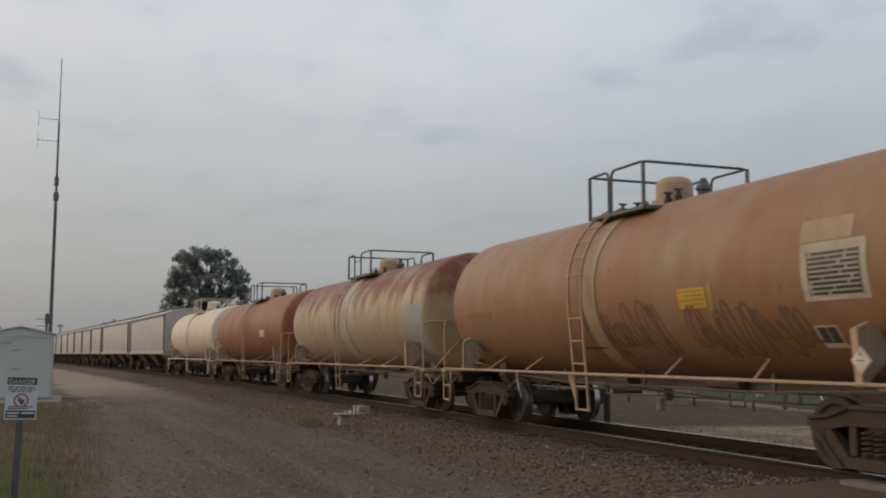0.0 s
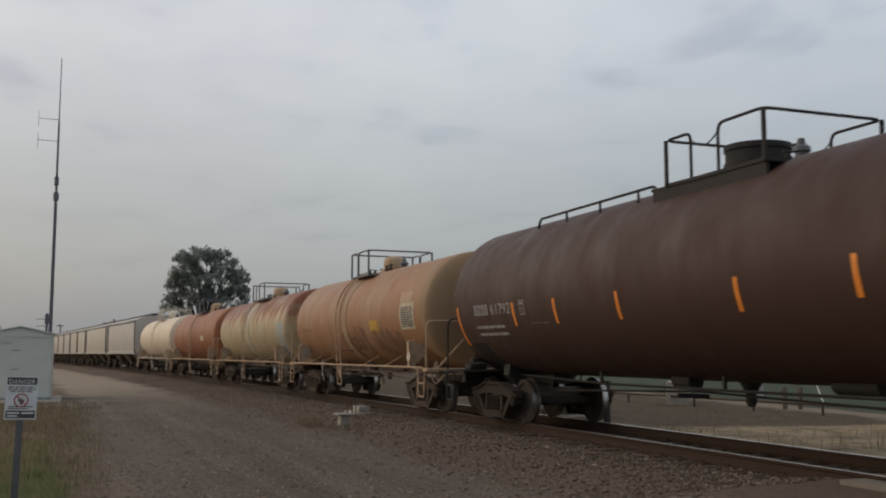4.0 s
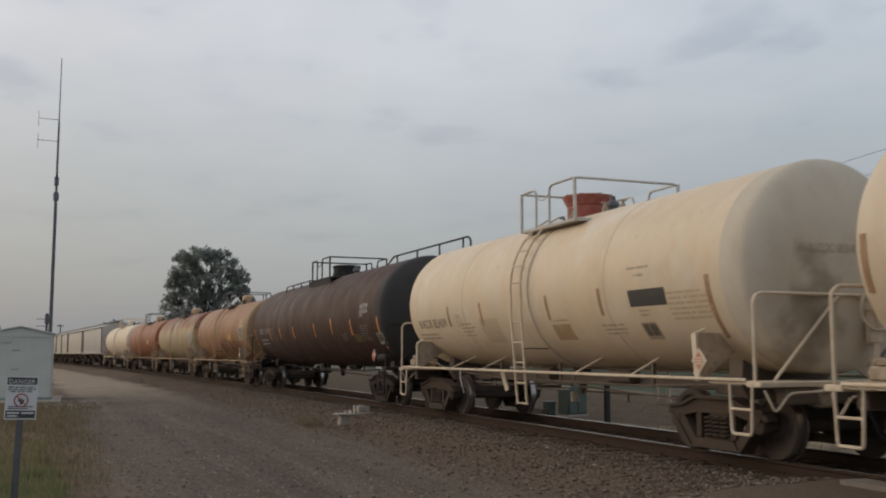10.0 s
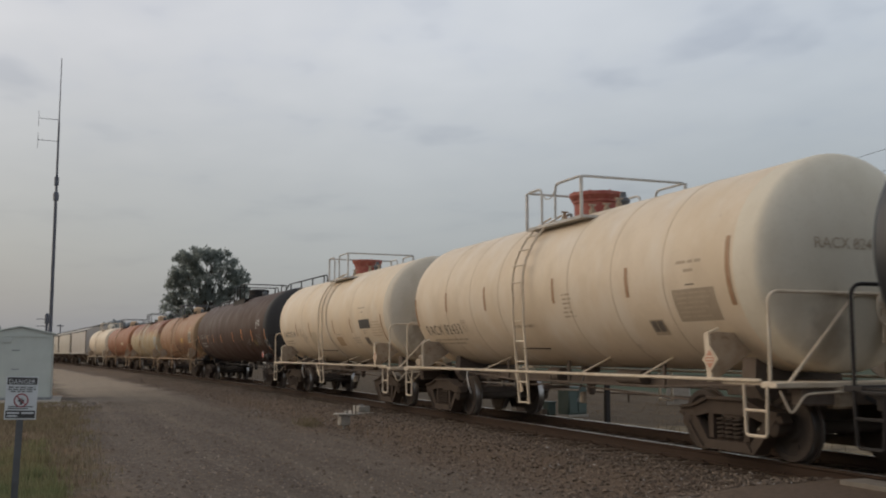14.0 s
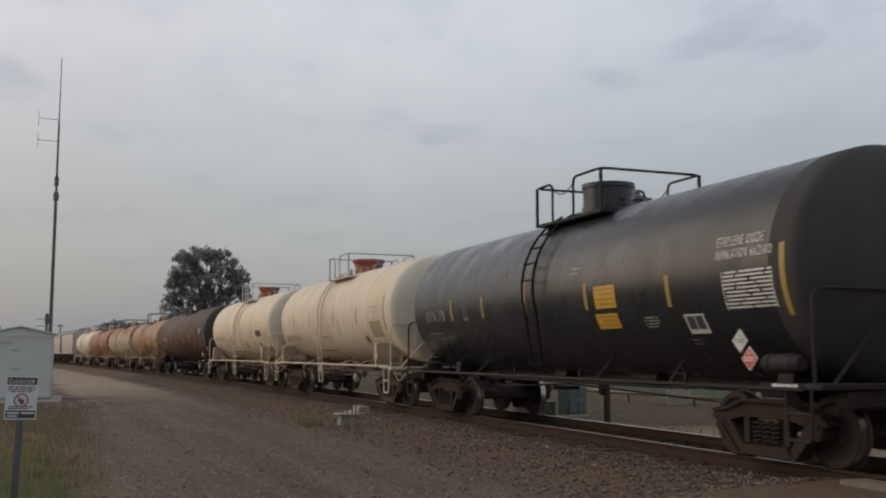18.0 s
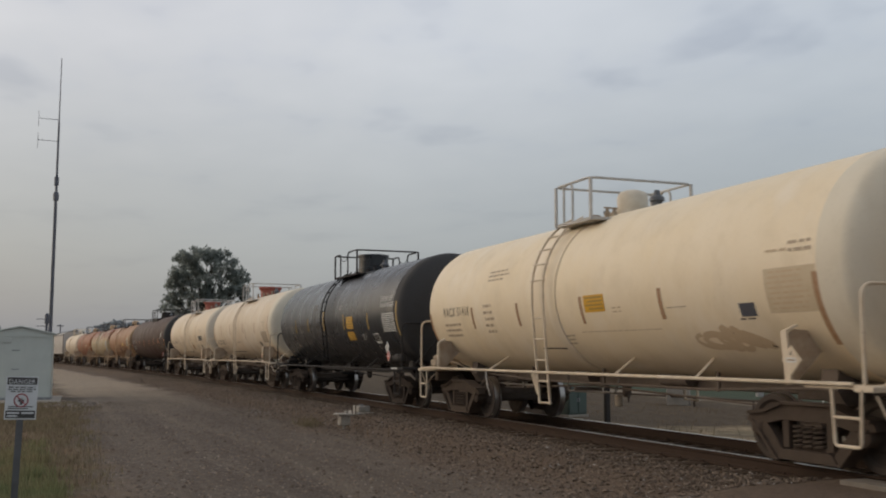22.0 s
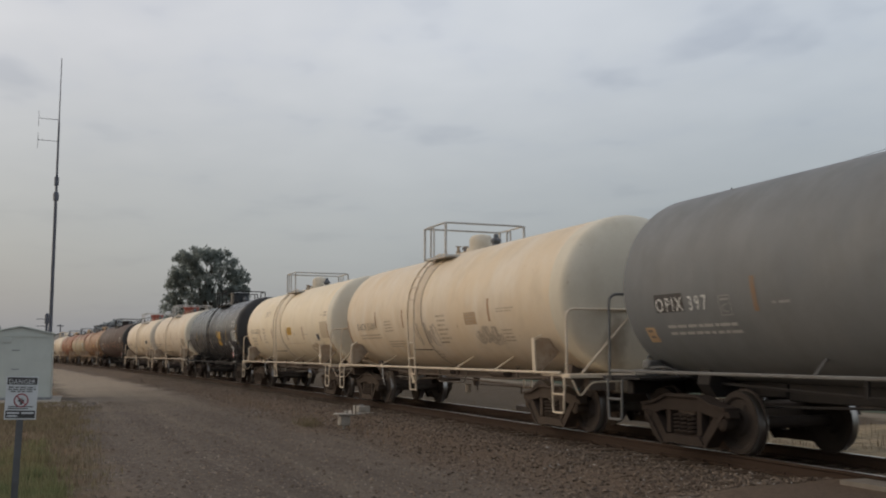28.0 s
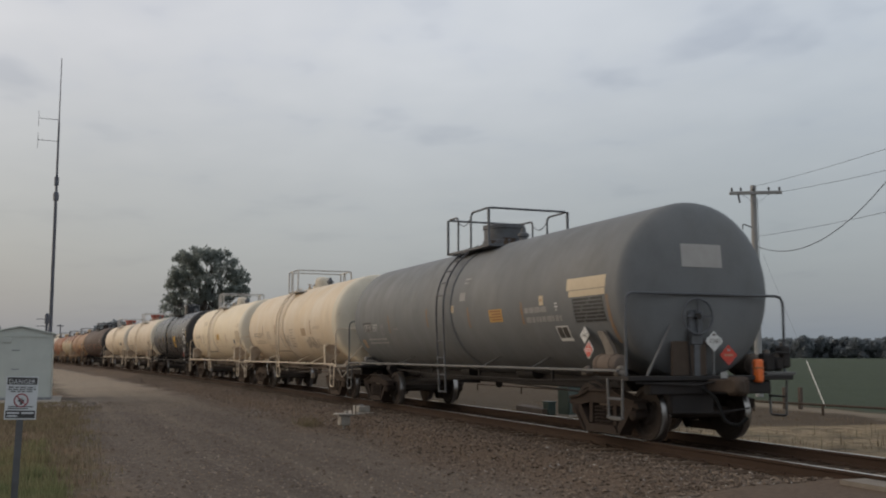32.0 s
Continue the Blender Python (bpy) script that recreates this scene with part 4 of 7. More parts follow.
    ruts = node(t, "ShaderNodeTexNoise", Scale=1.0, Detail=4.0, Roughness=0.6)
    L(rut_v.outputs[0], ruts.inputs["Vector"])
    rut = ramp(t, [(0.42, (0, 0, 0)), (0.66, (1, 1, 1))], ruts.outputs["Fac"]).outputs[0]
    gravel = mix(math2("MULTIPLY", rut, 0.22), gravel, pale)
    dark_rut = ramp(t, [(0.30, (1, 1, 1)), (0.46, (0, 0, 0))], ruts.outputs["Fac"]).outputs[0]
    gravel = mix(math2("MULTIPLY", dark_rut, 0.15), gravel, colour((0.083, 0.062, 0.046)))
    track_a = math2("MULTIPLY", step(aw, -8.9, -7.7), math2("SUBTRACT", 1.0, step(aw, -4.6, -3.4)))
    far_pale = step(math2("ADD", Y, math2("MULTIPLY", wobble, 6.0)), 27.0, 62.0)
    gravel = mix(math2("MULTIPLY", track_a, math2("MULTIPLY", far_pale, 0.95)), gravel, pale)
    near_pale = math2("SUBTRACT", 1.0, step(math2("ADD", Y, math2("MULTIPLY", wobble, 0.7)), 9.6, 12.2))
    gravel = mix(math2("MULTIPLY", near_pale, 0.5), gravel, pale)
    shoulder = mix(noise_of(12.0, 0.4, 0.7), colour((0.101, 0.073, 0.053)), colour((0.142, 0.103, 0.076)))
    gravel = mix(noise_of(30.0, 0.5, 0.64), gravel, colour((0.068, 0.053, 0.042)))
    gravel = mix(step(aw, -4.2, -3.2), gravel, shoulder)
    # dirt and dry grass on the left
    dirt = mix(noise_of(5.0, 0.4, 0.65), colour((0.116, 0.075, 0.044)), colour((0.154, 0.105, 0.061)))
    dirt = mix(noise_of(1.1, 0.5, 0.7), dirt, colour((0.097, 0.090, 0.040)))
    left = math2("SUBTRACT", 1.0, step(aw, -9.3, -8.2))
    col = mix(left, gravel, dirt)
    # beyond the track: brown verge, pale gravel lot, green field
    verge = mix(noise_of(3.0, 0.4, 0.65), colour((0.066, 0.046, 0.029)), colour((0.098, 0.072, 0.044)))
    lot = mix(noise_of(2.2, 0.4, 0.7, stretch=(1, 0.5, 1)), colour((0.32, 0.245, 0.15)), colour((0.125, 0.088, 0.050)))
    lot = mix(noise_of(0.8, 0.48, 0.66), lot, colour((0.085, 0.068, 0.042)))
    lot = mix(noise_of(11.0, 0.5, 0.72), lot, colour((0.07, 0.054, 0.036)))
    lot = mix(noise_of(4.0, 0.6, 0.72), lot, colour((0.34, 0.275, 0.195)))
    strip = math2("SUBTRACT", 1.0, step(aw, 3.8, 5.0))
    over_road = math2("SUBTRACT", 1.0, step(math2("ADD", math2("ADD", Y, math2("MULTIPLY", across, 0.2)), math2("MULTIPLY", wobble, 0.6)), 22.0, 23.4))
    far = mix(math2("MULTIPLY", step(aw, 1.6, 2.3), math2("MAXIMUM", strip, over_road)), verge, lot)
    field = mix(noise_of(0.25, 0.35, 0.7, stretch=(1, 0.15, 1)), colour((0.043, 0.058, 0.034)), colour((0.060, 0.074, 0.044)))
    field = mix(noise_of(7.0, 0.4, 0.7), field, colour((0.037, 0.050, 0.030)))
    skew = math2("ADD", aw, math2("MULTIPLY", math2("SUBTRACT", Y, 29.0), -0.17))
    line = math2("MULTIPLY", step(skew, 13.2, 14.0), math2("SUBTRACT", 1.0, step(skew, 14.8, 15.6)))
    far = mix(math2("MULTIPLY", line, 0.8), far, colour((0.21, 0.172, 0.125)))
    far = mix(step(skew, 15.0, 16.2), far, field)
    col = mix(step(across, 1.2, 2.2), col, far)
    L(col, b.inputs["Base Color"])
    b.inputs["Roughness"].default_value = 0.95
    b.inputs["Specular IOR Level"].default_value = 0.2
    nb = node(t, "ShaderNodeTexNoise", Scale=22.0, Detail=6.0)
    L(pos, nb.inputs["Vector"])
    bp = node(t, "ShaderNodeBump", Strength=1.0, Distance=0.04)
    L(nb.outputs["Fac"], bp.inputs["Height"])
    L(bp.outputs[0], b.inputs["Normal"])
    return m


GROUND_MAT = ground_material()


def bed_height(x, u):
    """The height of ballast and ground beside the track's centre line."""
    a = abs(x)
    low = GROUND if x < 0 else GROUND - 0.06
    if a < 1.75:
        z = -0.19
    elif a < 3.1:
        t = (a - 1.75) / 1.35
        z = -0.19 + (low + 0.19) * (t * t * (3 - 2 * t))
    else:
        z = low
    if x < -1 or x > 2.2:
        z += 0.035 * noise.noise((x * 0.35, u * 0.3, 0.0)) * min(1, (a - 1) / 2) + 0.012 * noise.noise((x * 1.7, u * 1.7, 4.0))
    # the road crossing lifts the ground towards the rail tops
    k = max(0.0, min(1.0, (10.2 - u) / 1.1))
    if a <= 1.2:
        z += k * (-0.07 - z)
    if 1.2 < a < 6:
        z += k * (-0.10 - z) * max(0, min(1, (6 - a) / 3.5))
    return z


def build_ground():
    xs = [-1500, -500, -200, -90, -45, -28, -20, -16]
    x = -14.0
    while x < -1.0:
        xs.append(x)
        x += 0.22
    xs += [-1.0, -0.4, 0.4, 1.0]
    x = 1.3
    while x < 12:
        xs.append(x)
        x += 0.3
    xs += [13.5, 15, 17, 20, 26, 40, 70, 130, 250, 500, 1100, 2500]
    us = [-400, -120, -40, -15, -6, -2]
    u = 0.0
    while u < 30:
        us.append(u)
        u += 0.3
    while u < 80:
        us.append(u)
        u += 1.2
    us += [90, 100, 115, 130, 150, 180, 220, 270, 340, 450, 650, 1000, 1700, 3000]
    g = Geo()
    vs = []
    for u in us:
        for x in xs:
            z = bed_height(x, u)
            bx, by, _ = bend(x, u)
            vs.append((bx, by, z if abs(x) < 40 else GROUND))
    n = len(xs)
    g.add(vs, [(i * n + j, i * n + j + 1, (i + 1) * n + j + 1, (i + 1) * n + j) for i in range(len(us) - 1) for j in range(n - 1)])
    tagged(part("ground", g, GROUND_MAT, None, "", None, 180), "gravel, dirt and green field, flat to the horizon", "ground", kind="structure")


build_ground()


def rail_profile():
    return [(-0.068, -0.17), (-0.068, -0.155), (-0.012, -0.135), (-0.010, -0.045), (-0.036, -0.035), (-0.036, -0.009), (-0.029, -0.002), (-0.014, 0.0),
            (0.018, 0.0), (0.028, -0.001), (0.036, -0.006), (0.036, -0.035), (0.010, -0.045), (0.012, -0.135), (0.068, -0.155), (0.068, -0.17)]


def build_track():
    track = thing("railway_track", "curved single railway track with worn steel rails on gravel ballast", "track", kind="structure")
    us = [-30 + 4.0 * i for i in range(72)]
    prof = rail_profile()
    n = len(prof)
    for k in (-1, 1):
        g = Geo()
        vs = [bend(k * 0.7525 + px, u, pz) for u in us for px, pz in prof]
        g.add(vs, [(i * n + j, i * n + (j + 1) % n, (i + 1) * n + (j + 1) % n, (i + 1) * n + j) for i in range(len(us) - 1) for j in range(n)])
        ob = part("rail", g, RAIL_STEEL, track, "rusty steel rail with a shiny worn head")
        ob.data.materials.append(RAIL_HEAD)
        for p in ob.data.polygons:
            if p.center.z > -0.004:
                p.material_index = 1
    rng = random.Random(4)
    tie = Geo().box(-1.3, 1.3, -0.115, 0.115, -0.32, -0.165, 0.012).mesh("sleeper", SLEEPER)
    plate = Geo().box(-0.1, 0.1, -0.09, 0.09, -0.166, -0.158).box(-0.09, -0.07, -0.03, 0.03, -0.158, -0.13).box(0.07, 0.09, -0.03, 0.03, -0.158, -0.13).mesh("tie_plate", RAIL_STEEL)
    u = 4.0
    i = 0
    while u < 90:
        s = part("sleeper", tie, None, track, "", on_track(u, rng.uniform(-0.04, 0.04), rng.uniform(-0.012, 0.004)) @ pose(0, 0, 0, 0, 0, rng.uniform(-0.8, 0.8)))
        if u < 40:
            for k in (-1, 1):
                part("tie_plate", plate, None, s, "", pose(k * 0.7525, 0, 0.001))
        u += 0.53
    return track


def stones(name, label, count, place, smin, smax, mat, seed):
    """Loose stones as one mass of small irregular lumps."""
    rng = random.Random(seed)
    base = [(1, 0, 0), (-1, 0, 0), (0, 1, 0), (0, -1, 0), (0, 0, 1), (0, 0, -1)]
    tri = [(0, 2, 4), (2, 1, 4), (1, 3, 4), (3, 0, 4), (2, 0, 5), (1, 2, 5), (3, 1, 5), (0, 3, 5)]
    V, F = [], []
    for _ in range(count):
        x, y, z = place(rng)
        s = smin + (smax - smin) * rng.random() ** 2.2
        a = rng.uniform(0, 6.28)
        ca, sa = math.cos(a), math.sin(a)
        k = len(V)
        sx, sy, sz = s * rng.uniform(0.7, 1.3), s * rng.uniform(0.6, 1.1), s * rng.uniform(0.4, 0.75)
        for bx, by, bz in base:
            px = bx * sx + rng.uniform(-0.3, 0.3) * s
            py = by * sy + rng.uniform(-0.3, 0.3) * s
            V.append((x + px * ca - py * sa, y + px * sa + py * ca, z + bz * sz + rng.uniform(-0.2, 0.2) * s))
        F += [(p + k, q + k, r + k) for p, q, r in tri]
    me = bpy.data.meshes.new(name)
    me.from_pydata(V, [], F)
    me.materials.append(mat)
    return tagged(new(name, me), label, "gravel", kind="stuff")


def ballast_place(rng):
    while True:
        u = 5.5 + 70 * rng.random() ** 2.3
        x = -rng.uniform(0.85, 4.3)
        if x > -2.4 or rng.random() < ((4.3 + x) / 1.9) ** 1.6:
            if u > 9.4 or x < -4:
                return bend(x, u, bed_height(x, u) + rng.uniform(-0.005, 0.02))


def middle_place(rng):
    u = 9.5 + 26 * rng.random() ** 1.5
    x = rng.choice((rng.uniform(-0.66, 0.66), rng.uniform(0.85, 2.6)))
    return bend(x, u, bed_height(x, u) - 0.01 + rng.uniform(-0.01, 0.015))


def road_place(rng):
    u = 8.5 + 30 * rng.random() ** 2.4
    x = rng.uniform(-9.4, -2.9)
    return bend(x, u, bed_height(x, u) + rng.uniform(-0.010, 0.001))


build_track()
stones("ballast_stones", "brown-grey crushed stone ballast on the track shoulder", 26000, ballast_place, 0.010, 0.038, STONE, 11)
stones("pale_ballast_chips", "scattered pale stone chips on the ballast", 1600, ballast_place, 0.008, 0.026, PALE_STONE, 14)
stones("ballast_between_rails", "dark crushed stone between and beyond the rails", 8000, middle_place, 0.014, 0.045, STONE, 12)
stones("road_gravel", "loose pale gravel on the access road", 15000, road_place, 0.006, 0.028, GRAVEL, 13)
stones("road_stones", "loose brown-grey stones on the access road", 24000, road_place, 0.008, 0.042, STONE, 15)
stones("concrete_rubble", "pale concrete rubble beside the shelter's pad", 320, lambda rng: (-9.35 + rng.gauss(0, 0.5), 36.2 + rng.gauss(0, 1.0), GROUND + rng.uniform(-0.02, 0.04)), 0.03, 0.12, GRAVEL, 16)
stones("pale_chip_patch", "patch of pale stone chips on the road edge", 260, lambda rng: (-3.95 + rng.gauss(0, 0.28), 29.4 + rng.gauss(0, 1.2), GROUND + rng.uniform(-0.01, 0.03)), 0.015, 0.055, GRAVEL, 17)


# ---- things beside the track ----
ALU = material("dull_aluminium_cladding", (0.46, 0.49, 0.455), 0.55, 0.2, second=(0.39, 0.41, 0.385), scale=1.2, amount=0.6, spots=(0.2, 0.19, 0.17), spot_scale=8, spot_cut=0.68, bump=0.05)
CONCRETE = material("weathered_concrete", (0.30, 0.27, 0.23), 0.9, second=(0.2, 0.17, 0.14), scale=2.5, amount=0.7, spots=(0.12, 0.1, 0.08), spot_scale=14, bump=0.4)
CROSSING = material("worn_crossing_concrete", (0.19, 0.165, 0.135), 0.9, second=(0.12, 0.10, 0.08), scale=2.0, amount=0.8, spots=(0.08, 0.065, 0.05), spot_scale=10, bump=0.4)
GALV = material("galvanised_steel", (0.26, 0.27, 0.28), 0.5, 0.5, second=(0.17, 0.17, 0.17), scale=4, amount=0.6)
MAST_GREY = material("dark_mast_steel", (0.075, 0.08, 0.10), 0.6, second=(0.11, 0.11, 0.12), scale=3, amount=0.5)
SIGN_WHITE = material("white_sign_face", (0.52, 0.55, 0.57), 0.45, second=(0.40, 0.42, 0.43), scale=5, amount=0.5, bump=0)
SIGN_BLACK = material("black_sign_print", (0.03, 0.03, 0.03), 0.5, second=(0.06, 0.06, 0.06), scale=9, amount=0.4, bump=0)
SIGN_RED = material("dark_red_sign_print", (0.26, 0.04, 0.05), 0.5, second=(0.2, 0.05, 0.05), scale=9, amount=0.4, bump=0)
BARK = material("grey_brown_bark", (0.055, 0.045, 0.036), 0.95, second=(0.08, 0.066, 0.052), scale=5, amount=0.7, stretch=(1, 1, 0.2), bump=0.6)
# leaf green lightened and greyed: distance haze is put into the colour
LEAF = material("haze_paled_leaves", (0.235, 0.262, 0.242), 0.9, second=(0.25, 0.272, 0.25), scale=0.8, amount=0.7, rnd=0.1, bump=0)
# the far woods get a bluer tint for the same painted haze
LEAF_FAR = material("haze_tinted_far_leaves", (0.235, 0.258, 0.275), 0.9, second=(0.245, 0.268, 0.28), scale=0.08, amount=0.7, rnd=0.04, bump=0)


def leafy(m, share):
    """Lets part of the light through thin leaves."""
    t = m.node_tree
    b = t.nodes["Principled BSDF"]
    b.inputs["Specular IOR Level"].default_value = 0.15
    tr = node(t, "ShaderNodeBsdfTranslucent")
    t.links.new(b.inputs["Base Color"].links[0].from_socket, tr.inputs["Color"])
    mx = node(t, "ShaderNodeMixShader")
    mx.inputs[0].default_value = share
    t.links.new(b.outputs[0], mx.inputs[1])
    t.links.new(tr.outputs[0], mx.inputs[2])
    t.links.new(mx.outputs[0], t.nodes["Material Output"].inputs["Surface"])


leafy(LEAF, 0.75)
leafy(LEAF_FAR, 0.72)
BLADE = material("green_and_dry_grass", (0.165, 0.185, 0.092), 0.85, second=(0.27, 0.205, 0.125), scale=1.0, amount=0.8, rnd=0.3, bump=0)
leafy(BLADE, 0.4)
DRY = material("dry_straw_weeds", (0.20, 0.135, 0.078), 0.85, second=(0.14, 0.105, 0.055), scale=2.0, amount=0.7, rnd=0.35, bump=0)
SCRUB = material("reddish_dry_scrub", (0.215, 0.170, 0.118), 0.9, second=(0.165, 0.150, 0.085), scale=0.7, amount=0.8, rnd=0.35, bump=0)
leafy(SCRUB, 0.3)
POLE_WOOD = material("grey_pole_timber", (0.30, 0.295, 0.285), 0.9, second=(0.23, 0.22, 0.21), scale=3, amount=0.7, stretch=(1, 1, 0.1), bump=0.5)
WIRE = material("black_cable", (0.03, 0.03, 0.032), 0.6)
GREEN_BOX = material("dark_green_cabinet_paint", (0.045, 0.07, 0.06), 0.55, second=(0.06, 0.075, 0.065), scale=3, amount=0.5, spots=(0.08, 0.06, 0.04), spot_scale=12)
MACHINE = material("pale_grey_machine_paint", (0.32, 0.30, 0.265), 0.7, second=(0.20, 0.17, 0.135), scale=7, amount=0.7, spots=(0.14, 0.09, 0.06), spot_scale=16)
TIMBER = material("old_square_timber", (0.085, 0.065, 0.05), 0.95, second=(0.13, 0.1, 0.08), scale=5, amount=0.7, stretch=(1, 0.15, 1), bump=0.6)
GUARD_WHITE = material("pale_plastic_guy_guard", (0.58, 0.56, 0.50), 0.5, second=(0.45, 0.42, 0.36), scale=5, amount=0.5)


def build_shelter():
    sh = thing("equipment_shelter", "dull silver metal railway equipment shelter with a low gable roof", "shelter", pose(-11.05, 40.3, 0))
    g = Geo()
    w, y0, y1, e, rdg = 1.12, 0.0, 3.4, 2.06, 2.30
    sec = [(-w, GROUND + 0.1), (w, GROUND + 0.1), (w, e), (0, rdg - 0.03), (-w, e)]
    g.add([(x, y0, z) for x, z in sec] + [(x, y1, z) for x, z in sec], [(0, 1, 2, 3, 4), (9, 8, 7, 6, 5)] + [(i, i + 5, (i + 1) % 5 + 5, (i + 1) % 5) for i in range(5)])
    wall = part("wall", g, ALU, sh)
    for x0, z0, x1, z1 in ((-w - 0.08, e - 0.03, 0, rdg), (w + 0.08, e - 0.03, 0, rdg)):
        g = Geo()
        g.add([(x0, y0 - 0.08, z0), (x1, y0 - 0.08, z1), (x1, y1 + 0.08, z1), (x0, y1 + 0.08, z0), (x0, y0 - 0.08, z0 + 0.05), (x1, y0 - 0.08, z1 + 0.05), (x1, y1 + 0.08, z1 + 0.05), (x0, y1 + 0.08, z0 + 0.05)],
              [(0, 1, 2, 3), (7, 6, 5, 4), (0, 4, 5, 1), (1, 5, 6, 2), (2, 6, 7, 3), (3, 7, 4, 0)])
        part("roof_panel", g, ALU, sh)
    for x in (0.0, w - 0.03, -w + 0.03):
        part("seam", Geo().box(x - 0.012, x + 0.012, y0 - 0.014, y0, GROUND + 0.12, e - 0.02), ALU, wall)
    for z in (1.42, 0.72):
        part("door_hinge", Geo().box(-0.26, 0.0, y0 - 0.03, y0 - 0.015, z, z + 0.035, 0.005), GALV, wall)
    part("eave_trim", Geo().box(-w - 0.01, w + 0.01, y0 - 0.03, y0 + 0.0, e - 0.14, e - 0.05), ALU, sh)
    part("base_frame", Geo().box(-w - 0.02, w + 0.02, y0 - 0.02, y1 + 0.02, GROUND + 0.02, GROUND + 0.12), GALV, sh)
    part("vent", Geo().box(-0.62, -0.3, y0 - 0.04, y0 - 0.015, 1.72, 1.9, 0.01), ALU, wall)
    pad = thing("concrete_pad", "low dirty concrete pad under the equipment shelter", "concrete pad", pose(-11.0, 41.6, 0))
    part("slab", Geo().box(-1.6, 1.45, -3.0, 2.4, GROUND - 0.1, GROUND + 0.03, 0.02), CONCRETE, pad)


def build_mast():
    m = thing("radio_mast", "tall thin dark steel radio mast with side dipoles", "mast", pose(-10.45, 60, GROUND))
    part("lower_tube", Geo().spin([(0, 0.11), (10.5, 0.085)], 12), MAST_GREY, m)
    part("middle_tube", Geo().spin([(10.3, 0.07), (14.9, 0.05)], 12), MAST_GREY, m)
    part("whip_antenna", Geo().spin([(14.9, 0.045), (15.4, 0.03), (18.6, 0.022)], 8), MAST_GREY, m)
    part("joint_collar", Geo().spin([(10.35, 0.15), (10.75, 0.15), (10.85, 0.1)], 12), MAST_GREY, m)
    part("joint_collar", Geo().spin([(11.2, 0.12), (11.7, 0.12)], 12), MAST_GREY, m)
    part("foot_plate", Geo().box(-0.3, 0.3, -0.3, 0.3, 0, 0.05), MAST_GREY, m)
    for z in (13.75, 15.0):
        d = part("dipole_arm", Geo().tube([(0, 0, z), (-1.08, 0, z + 0.03)], 0.014, 6), MAST_GREY, m)
        part("dipole_loop", Geo().tube([(-1.08, 0, z - 0.42), (-1.08, 0, z + 0.45)], 0.013, 6), MAST_GREY, d)
    a = thing("small_antenna", "short dark antenna with side arms behind the shelter", "antenna", pose(-10.3, 46, GROUND))
    part("pole", Geo().spin([(0, 0.05), (3.2, 0.05)], 8), MAST_GREY, a)
    part("radome", Geo().spin([(2.98, 0.03), (3.02, 0.09), (3.4, 0.09), (3.46, 0.02)], 12), MAST_GREY, a)
    for z in (2.9, 3.2):
        part("arm", Geo().tube([(0, 0, z), (-0.42, 0, z)], 0.015, 6), MAST_GREY, a)
    b = thing("far_signal_pole", "thin distant pole with a crosspiece beyond the track", "pole", pose(-12.66, 270, GROUND))
    part("pole", Geo().spin([(0, 0.17), (9.05, 0.13)], 8), MAST_GREY, b)
    part("crosspiece", Geo().box(-0.8, 0.8, -0.08, 0.08, 8.5, 8.75), MAST_GREY, b)


def flat_words(words, height, mat, parent, x, z, y, label=""):
    v, f = text_geo(words, height)
    xs = [p[0] for p in v]
    mid = (min(xs) + max(xs)) / 2
    g = Geo().add([(p[0] - mid + x, y, p[1] + z) for p in v], f)
    return part("lettering", g, mat, parent, label)


